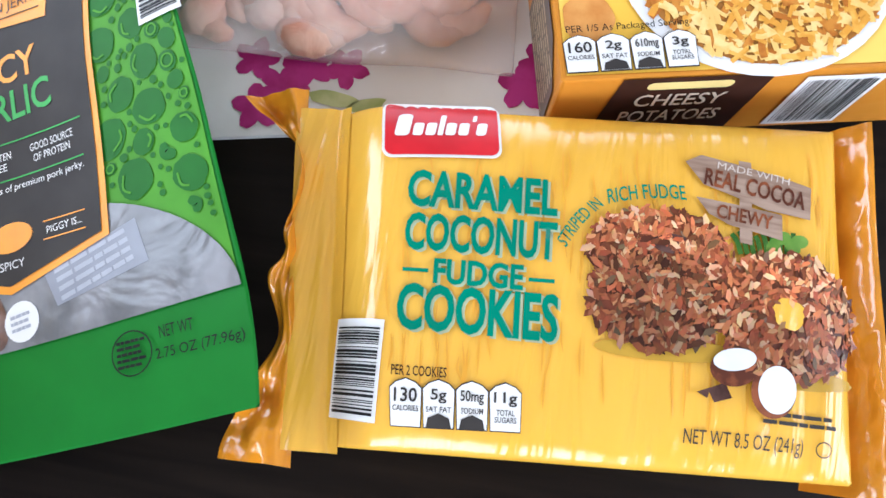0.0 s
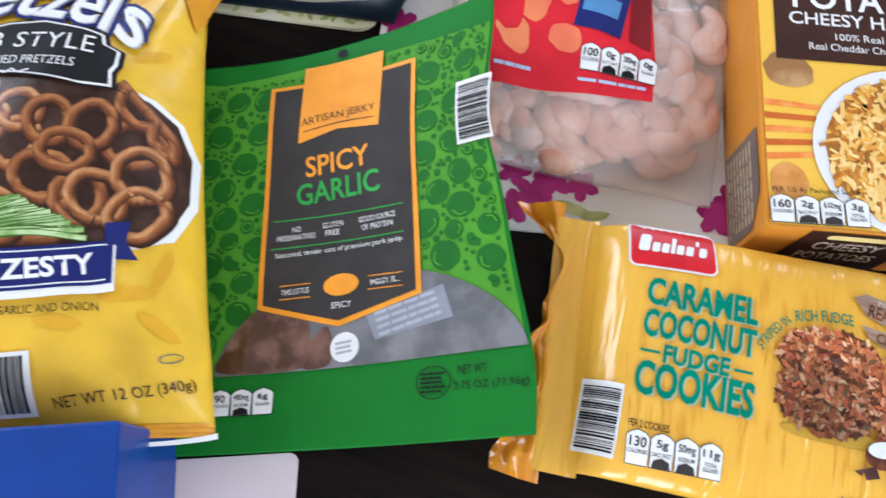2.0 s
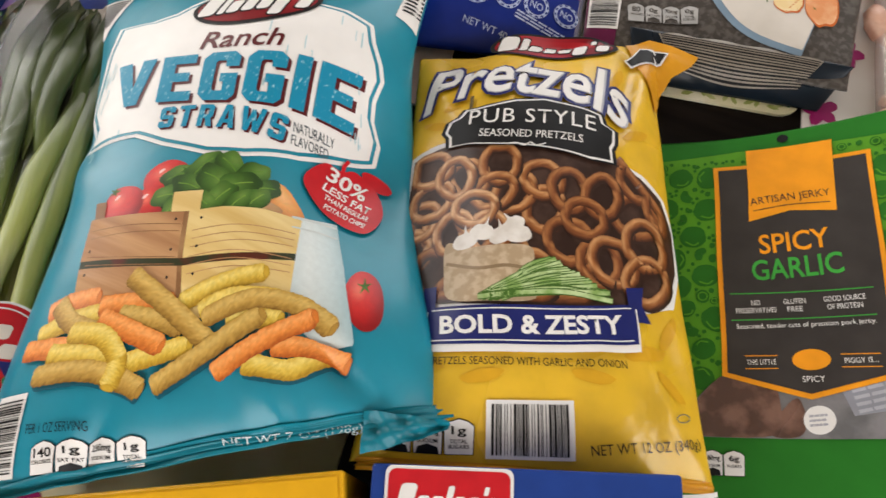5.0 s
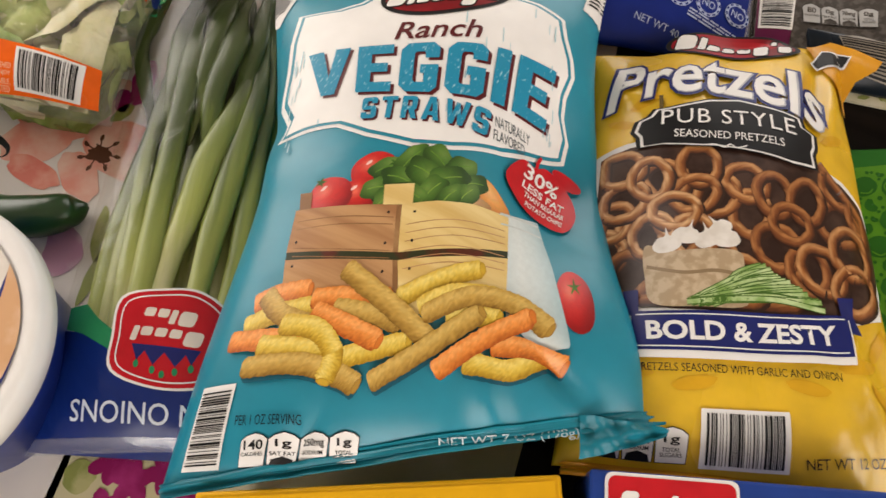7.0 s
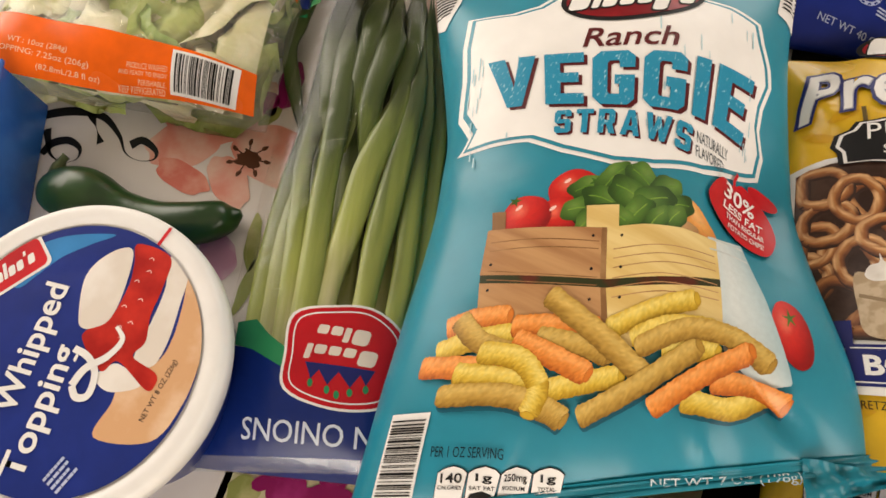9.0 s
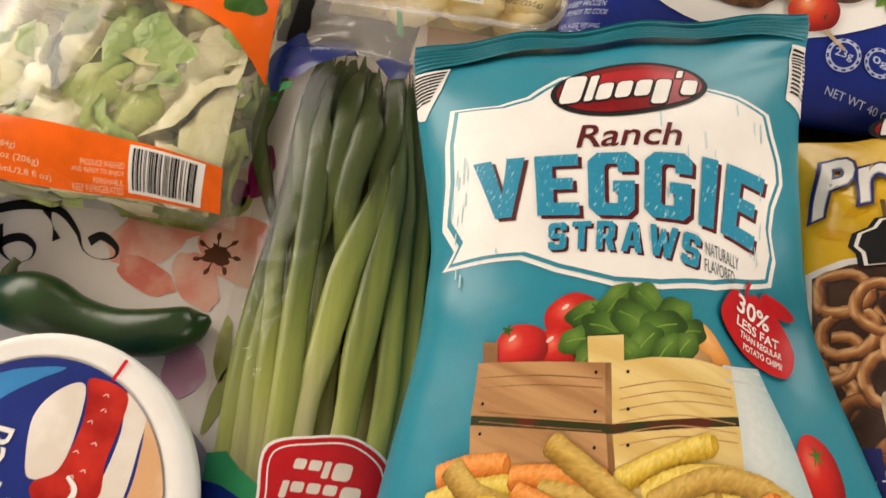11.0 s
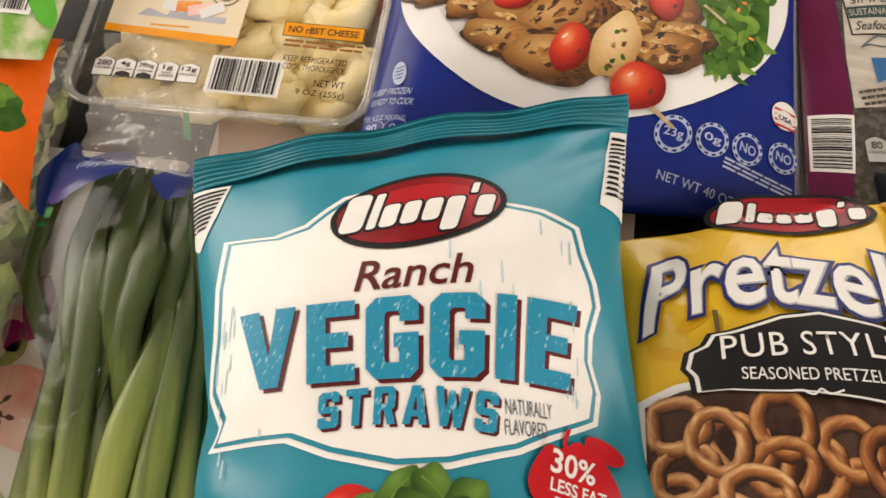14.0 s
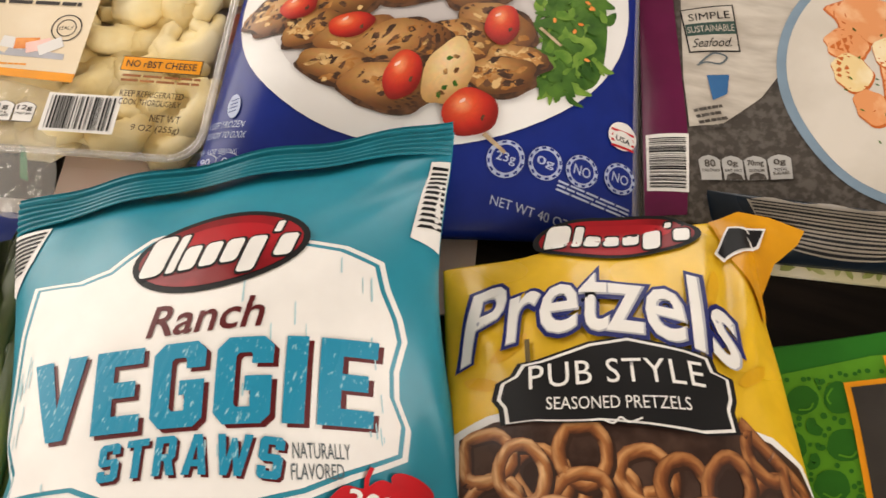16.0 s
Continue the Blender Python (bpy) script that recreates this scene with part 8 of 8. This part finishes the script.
def topping_tub():
    p = TUB
    t = thing("whipped_topping_tub", (*p.mid, 0), "round white-rimmed tub of whipped topping with blue lid", "food tub")
    part("tub", lathe([(0.046, 0.0036), (0.050, 0.0042), (0.0615, 0.064), (0.0615, 0.067)]), TUB_BLUE, t, "dark blue tub wall")
    part("lid", lathe([(0.0640, 0.0610), (0.0665, 0.0625), (0.0672, 0.0700), (0.0668, 0.0745), (0.0655, 0.0762), (0.0630, 0.0765), (0.0600, 0.0758), (0.0585, 0.0740), (0.0575, 0.0736), (0.0, 0.0736)]), TUB_WHITE, t, "white plastic lid")
    r = 57.2

    def inside(rough):
        pts = [(a[0] + (c[0] - a[0]) * k / 8, a[1] + (c[1] - a[1]) * k / 8) for a, c in zip(rough, list(rough[1:]) + [rough[0]]) for k in range(8)]
        return [(0.066 + (x - 0.066) * min(1, r / 1000 / (math.hypot(x - 0.066, y - 0.066) + 1e-9)), 0.066 + (y - 0.066) * min(1, r / 1000 / (math.hypot(x - 0.066, y - 0.066) + 1e-9))) for x, y in pts]

    ink(t, p, "lid_print", TUB_BLUE, 0.2, [flat_blob(66, 66, r, r, 0, 0, n=72)], label="printed lid picture")
    cream = paint("printed_cream", (0.70, 0.64, 0.57), 0.35, second=(0.80, 0.76, 0.71), scale=30)
    ink(t, p, "printed_crust", paint("printed_crumb", (0.66, 0.38, 0.20), 0.35, second=(0.76, 0.52, 0.34), scale=40), 0.6, [inside(smooth_ring(mm((93.8, 116.8), (105.6, 110.0), (113.5, 100.4), (118.3, 89.7), (121.8, 72.0), (118.5, 54.1), (96.7, 44.6), (95.2, 58.4), (94.3, 66.5), (102.5, 81.6), (102.4, 92.5), (98.0, 106.1))))])
    for rough in (mm((64.5, 115.5), (55.7, 110.5), (52.0, 97.2), (60.2, 81.3), (65.4, 78.2), (72.5, 83.0), (72.4, 95.6)), mm((81.1, 120.7), (92.1, 118.3), (97.0, 105.6), (101.6, 89.9), (101.8, 79.0), (94.6, 76.4), (91.7, 80.4), (90.0, 95.3), (87.0, 108.7)), mm((82.4, 65.7), (88.0, 73.0), (101.7, 70.3), (93.2, 62.7), (85.8, 62.1))):
        ink(t, p, "printed_cream", cream, 0.9, [inside(smooth_ring(rough))])
    fruit = ink(t, p, "printed_strawberry", paint("printed_strawberry", (0.36, 0.012, 0.010), 0.3, second=(0.62, 0.035, 0.022), scale=55, mix=(0.4, 0.65)), 1.3, [inside(smooth_ring(mm((64.5, 119.2), (81.1, 120.7), (86.0, 108.2), (88.5, 95.6), (93.1, 85.6), (91.9, 78.3), (104.4, 77.1), (107.2, 73.2), (104.7, 69.7), (87.4, 73.8), (83.2, 67.2), (69.1, 73.3), (67.0, 77.9), (73.2, 85.6), (72.2, 101.4), (68.3, 111.3))))], label="printed strawberry sauce")
    for k in range(9):
        a, b = (74.3, 114.3), (83.5, 77.3)
        f = k / 8
        u, v = a[0] + (b[0] - a[0]) * f + 3 * math.sin(9 * k), a[1] + (b[1] - a[1]) * f + 2 * math.cos(7 * k)
        ink(fruit, p, "printed_shine", SHINE, 1.6, [], [(curve2(mm((u - 1.2, v - 0.6), (u, v + 0.6), (u + 1.1, v - 0.2)), 4), 0.0004)])
    # Lighter blue crescent along the upper left of the lid.
    ink(t, p, "printed_sky", paint("light_blue_lid", (0.03, 0.22, 0.52), 0.3), 0.5, [inside(smooth_ring(mm((14.9, 82.4), (16.2, 88.0), (25.7, 101.4), (36.1, 110.2), (52.7, 118.3), (45.1, 109.6), (36.6, 98.7), (31.6, 87.1), (26.9, 78.7))))])
    ink(t, p, "badge_rim", WHITE, 1.6, [inside(turned(box2(0.040, 0.017, 0.003), 0.0180, 0.0820, 62))])
    ink(t, p, "badge", RED, 2, [inside(turned(box2(0.037, 0.0145, 0.003), 0.0180, 0.0820, 62))], label="red maker's badge")
    marks(t, p, 0.0180, 0.0820, 0.029, 0.009, 62, WHITE, 2.6, "Txxlxx'x")
    write(t, p, "Whipped", 0.0511, 0.0620, 0.0558, 0.0145, WHITE, 2, 102.9, 0.02)
    write(t, p, "Topping", 0.0709, 0.0428, 0.0546, 0.0145, WHITE, 2, 102.9, 0.02)
    ink(t, p, "swirl", WHITE, 2.4, [], [(curve2(mm((67.3, 69.6), (74.8, 69.5), (81.7, 65.4), (84.5, 57.1), (80.4, 53.9), (75.9, 56.9)), 7), 0.0030)])
    ink(t, p, "swirl", WHITE, 3.2, [], [(curve2(mm((75.9, 56.9), (76.9, 65.1), (82.4, 73.4), (83.9, 82.0), (78.2, 85.3)), 7), 0.0034, False, lambda q: 1.0 - 0.6 * q * q)])
    write(t, p, "NET WT 8 OZ (226g)", 0.1100, 0.0720, 0.0265, 0.0030, CHARCOAL, 1.4, 93)
    ink(t, p, "rim_mark", RED, 12, [turned(box2(0.0016, 0.0090), 0.0748, 0.1270, -4)])
    blur_lines(t, p, 0.0935, 0.0270, 0.012, 0.010, 4, 80, PALE_BLUE, 2, 4)
    return t


topping_tub()


def pepper():
    t = thing("jalapeno", (-0.66, -0.034, 0), "dark green glossy jalapeno pepper on the lettered mat", "pepper")
    line = curve2([(-0.0544, -0.0125), (-0.0426, -0.0086), (-0.0267, -0.0044), (-0.0067, -0.0035), (0.0141, 0.0006), (0.0333, 0.0088), (0.0456, 0.0190), (0.0519, 0.0257)], 5)
    n = len(line)
    girth = curve2([(0, 5.0), (1, 11.0), (2, 12.6), (3, 10.2), (4, 9.4), (5, 9.6), (6, 7.6), (7, 1.6)], 5)
    rad = [r * 1.2 / 1000 for _, r in girth]
    part("flesh", tube(bmesh.new(), [(x, y, 0.0040 + max(r, 0.008)) for (x, y), r in zip(line, rad)], rad, 22, 0.95), paint("jalapeno_skin", (0.010, 0.042, 0.010), 0.30, second=(0.016, 0.062, 0.014), scale=40, wrinkle=0.15, wscale=50, sheen=0.6), t, "glossy dark green flesh")
    part("stem", tube(bmesh.new(), [(-0.0464, -0.0019, 0.021), (-0.0488, 0.0032, 0.023), (-0.0480, 0.0070, 0.024), (-0.0475, 0.0093, 0.024)], [0.0062, 0.0034, 0.0021, 0.0024], 10), paint("pepper_stem", (0.06, 0.08, 0.03), 0.5), t, "dull green stem")
    return t


pepper()


def blue_tray():
    t = thing("blue_tray", (-0.756, 0.000, 0), "bright blue plastic food tray with rounded rim", "food tray")
    m = paint("blue_plastic", (0.02, 0.11, 0.42), 0.25, second=(0.03, 0.15, 0.50), scale=30, wrinkle=0.15, wscale=40)
    part("base", slab(bmesh.new(), 0.002, -0.088, 0.0036, 0.098, -0.002, 0.006, -60.3, (0, 0), 0.001), m, t)
    for x0, y0, x1, y1 in ((0, -0.0035, 0.1, 0), (0, -0.09, 0.1, -0.0865), (0, -0.0865, 0.0035, -0.0035), (0.0965, -0.0865, 0.1, -0.0035)):
        part("side", slab(bmesh.new(), x0, y0, 0.0036, x1, y1, 0.046, -60.3, (0, 0), 0.0012), m, t)
        part("rim", slab(bmesh.new(), x0 - 0.002, y0 - 0.002, 0.046, x1 + 0.002, y1 + 0.002, 0.049, -60.3, (0, 0), 0.0012), m, t)
    return t


blue_tray()

# ---- the paper mats ----
MAT_WHITE = paint("mat_paper", (0.74, 0.70, 0.67), 0.5, second=(0.80, 0.77, 0.74), scale=14, fine=0.05)
MAT_BLUSH = paint("blush_paper", (0.70, 0.50, 0.44), 0.5, second=(0.78, 0.66, 0.60), scale=7, fine=0.05)
MAT_CREAM = paint("cream_paper", (0.66, 0.62, 0.40), 0.45, second=(0.76, 0.72, 0.56), scale=18, fine=0.05)
CARD_PINK = paint("pink_card", (0.78, 0.66, 0.66), 0.5, second=(0.80, 0.72, 0.72), scale=10, fine=0.05)
ORCHID = paint("orchid_ink", (0.30, 0.010, 0.12), 0.45, second=(0.42, 0.03, 0.20), scale=60)
ORCHID_PALE = paint("pale_orchid_ink", (0.55, 0.30, 0.44), 0.45, second=(0.68, 0.52, 0.60), scale=40)
PEACH = paint("peach_wash", (0.74, 0.29, 0.22), 0.45, second=(0.80, 0.58, 0.48), scale=45, mix=(0.35, 0.65))
CORAL_WASH = paint("coral_wash", (0.68, 0.17, 0.12), 0.45, second=(0.78, 0.40, 0.30), scale=60, mix=(0.4, 0.65))
STAMEN = paint("stamen_ink", (0.10, 0.035, 0.015), 0.45)
LEAF_WASH = paint("leaf_wash", (0.30, 0.34, 0.10), 0.45, second=(0.52, 0.52, 0.24), scale=50)


def mat(pack, material, label, rounded=0.004, low=0.0006):
    t = thing("paper_mat", (*pack.mid, 0), label, "mat", "paper mats on the table")
    part("sheet", prism(pack, low, rounded=rounded, ease=0), material, t, smooth=False)
    return t


def blossom(t, p, u, v, r, seed, petal, layer=0.3, n=5):
    for k in range(n):
        a = 360 / n * k + seed * 31
        x, y = u + 0.62 * r * math.cos(radians(a)), v + 0.62 * r * math.sin(radians(a))
        ink(t, p, "printed_petal", petal, layer + 0.05 * k, [flat_blob(x, y, r * 0.62, r * 0.42, a, 0.05, seed + k)])


t = mat(MAT_ORCHID, MAT_WHITE, "white paper mat printed with magenta orchids under the shrimp bag")
for k, (u, v, r) in enumerate(((73, 30, 7), (92, 27, 8), (82, 18, 8), (73, 11, 7.5), (105, 25, 7), (169, 15, 8), (176, 24, 7), (22, 145, 8), (9, 106, 8))):
    blossom(t, MAT_ORCHID, u, v, r, k, ORCHID)
ink(t, MAT_ORCHID, "printed_leaf", LEAF_WASH, 0.4, [flat_blob(100, 13, 9, 3, -12), flat_blob(88, 34, 5, 2, 60), flat_blob(112, 10, 7, 2.4, 10)])
t = mat(MAT_PINK, MAT_BLUSH, "blush pink paper mat with small printed flowers")
rnd = random.Random(3)
for k in range(16):
    ink(t, MAT_PINK, "printed_leaf", LEAF if k % 2 else LEAF_WASH, 0.3 + 0.02 * k, [flat_blob(66 + rnd.uniform(-13, 14), 64 + rnd.uniform(-4, 5), 3, 2.2, 25 * k, 0.12, k)])
ink(t, MAT_PINK, "printed_stamen", STAMEN, 0.7, [flat_blob(62 + rnd.uniform(-8, 8), 64 + rnd.uniform(-3, 3), 0.9, 0.6, 0) for _ in range(14)])["kind"] = "stuff"
ink(t, MAT_PINK, "printed_bud", ORCHID, 0.4, [mm((56, 90), (60, 92), (64, 118), (60, 124), (57, 108))])
ink(t, MAT_PINK, "printed_petal", CORAL_WASH, 0.4, [flat_blob(66, 146, 10, 6, 70, 0.06, 3)])
t = mat(MAT_LETTER, MAT_WHITE, "white paper mat with black script and a coral flower")
for u, v, a, b, g, m in ((252, 188, 24, 15, 30, PEACH), (275, 214, 26, 15, 65, PEACH), (306, 192, 26, 18, -10, PEACH), (246, 204, 22, 12, -30, CORAL_WASH), (258, 168, 18, 8, -15, CORAL_WASH), (285, 172, 18, 10, -40, PEACH)):
    ink(t, MAT_LETTER, "printed_petal", m, 0.3 + 0.001 * u, [flat_blob(u, v, a, b, g, 0.06, u)])
ink(t, MAT_LETTER, "printed_eye", STAMEN, 1.1, [flat_blob(291, 187, 7, 5.5, 0, 0.2, 3)])
ink(t, MAT_LETTER, "printed_stamen", STAMEN, 1.2, [flat_blob(291 + 11 * math.cos(k * 0.9), 187 + 10 * math.sin(k * 0.9), 2.0, 1.1, 50 * k, 0.1, k) for k in range(14)], [(mm((291, 187), (291 + 11 * math.cos(k * 0.9), 187 + 10 * math.sin(k * 0.9))), 0.0007) for k in range(14)])
for w, pts in ((5.6, ((151.1, 177.8), (164.9, 186.8), (180.7, 191.9), (197.1, 191.7), (211.5, 182.8), (219.7, 173.7), (229.4, 171.0), (237.8, 173.7), (236.6, 179.1), (226.4, 183.2), (220.8, 178.8))), (5.0, ((171.0, 161.4), (174.2, 169.1), (183.1, 173.0), (191.9, 169.8), (193.1, 163.3), (185.7, 159.4), (176.1, 162.6), (170.4, 170.7), (166.5, 176.8))), (4.4, ((187.4, 193.0), (194.9, 185.2), (202.5, 175.8)))):
    ink(t, MAT_LETTER, "script_stroke", BLACK, 1.2, [], [(curve2(mm(*pts), 8), w / 1000, False, lambda q: 0.55 + 0.5 * math.sin(7 * q + 0.6))])
ink(t, MAT_LETTER, "printed_petal", ORCHID_PALE, 0.4, [flat_blob(296, 128, 11, 14, 20, 0.06, 2)])
ink(t, MAT_LETTER, "printed_leaf", LEAF_WASH, 0.6, [flat_blob(312, 142, 4, 16, 12, 0.06, 4), flat_blob(318, 120, 3.5, 18, -4, 0.06, 5), flat_blob(293, 214, 4, 8, -30, 0.06, 6)])
ink(t, MAT_LETTER, "printed_petal", ORCHID, 0.6, [flat_blob(297, 236, 7, 16, 8, 0.06, 6), flat_blob(290, 222, 5, 8, 20, 0.06, 7)])
t = mat(MAT_FLOWER, MAT_CREAM, "cream paper mat with magenta blossoms under the onions")
for k, (u, v, r) in enumerate(((24, 88, 9), (38, 82, 9), (52, 90, 9), (66, 84, 10), (30, 66, 9))):
    blossom(t, MAT_FLOWER, u, v, r, k, ORCHID)
ink(t, MAT_FLOWER, "printed_leaf", LEAF_WASH, 0.3, [flat_blob(12, 78, 8, 8, 0, 0.05), flat_blob(46, 70, 9, 4, 30, 0.05)])
t = mat(MAT_LEAF, MAT_CREAM, "cream placemat with rounded corners and green leaf print", 0.012)
for k in range(22):
    ink(t, MAT_LEAF, "printed_leaf", LEAF_WASH if k % 3 else LEAF, 0.3 + 0.02 * k, [flat_blob(4 + 4.2 * k, 6 + 3 * math.sin(k * 2.2), 3.2, 1.3, 47 * k, 0.1, k)])
mat(CARD, CARD_PINK, "pale pink card lying on the dark table")
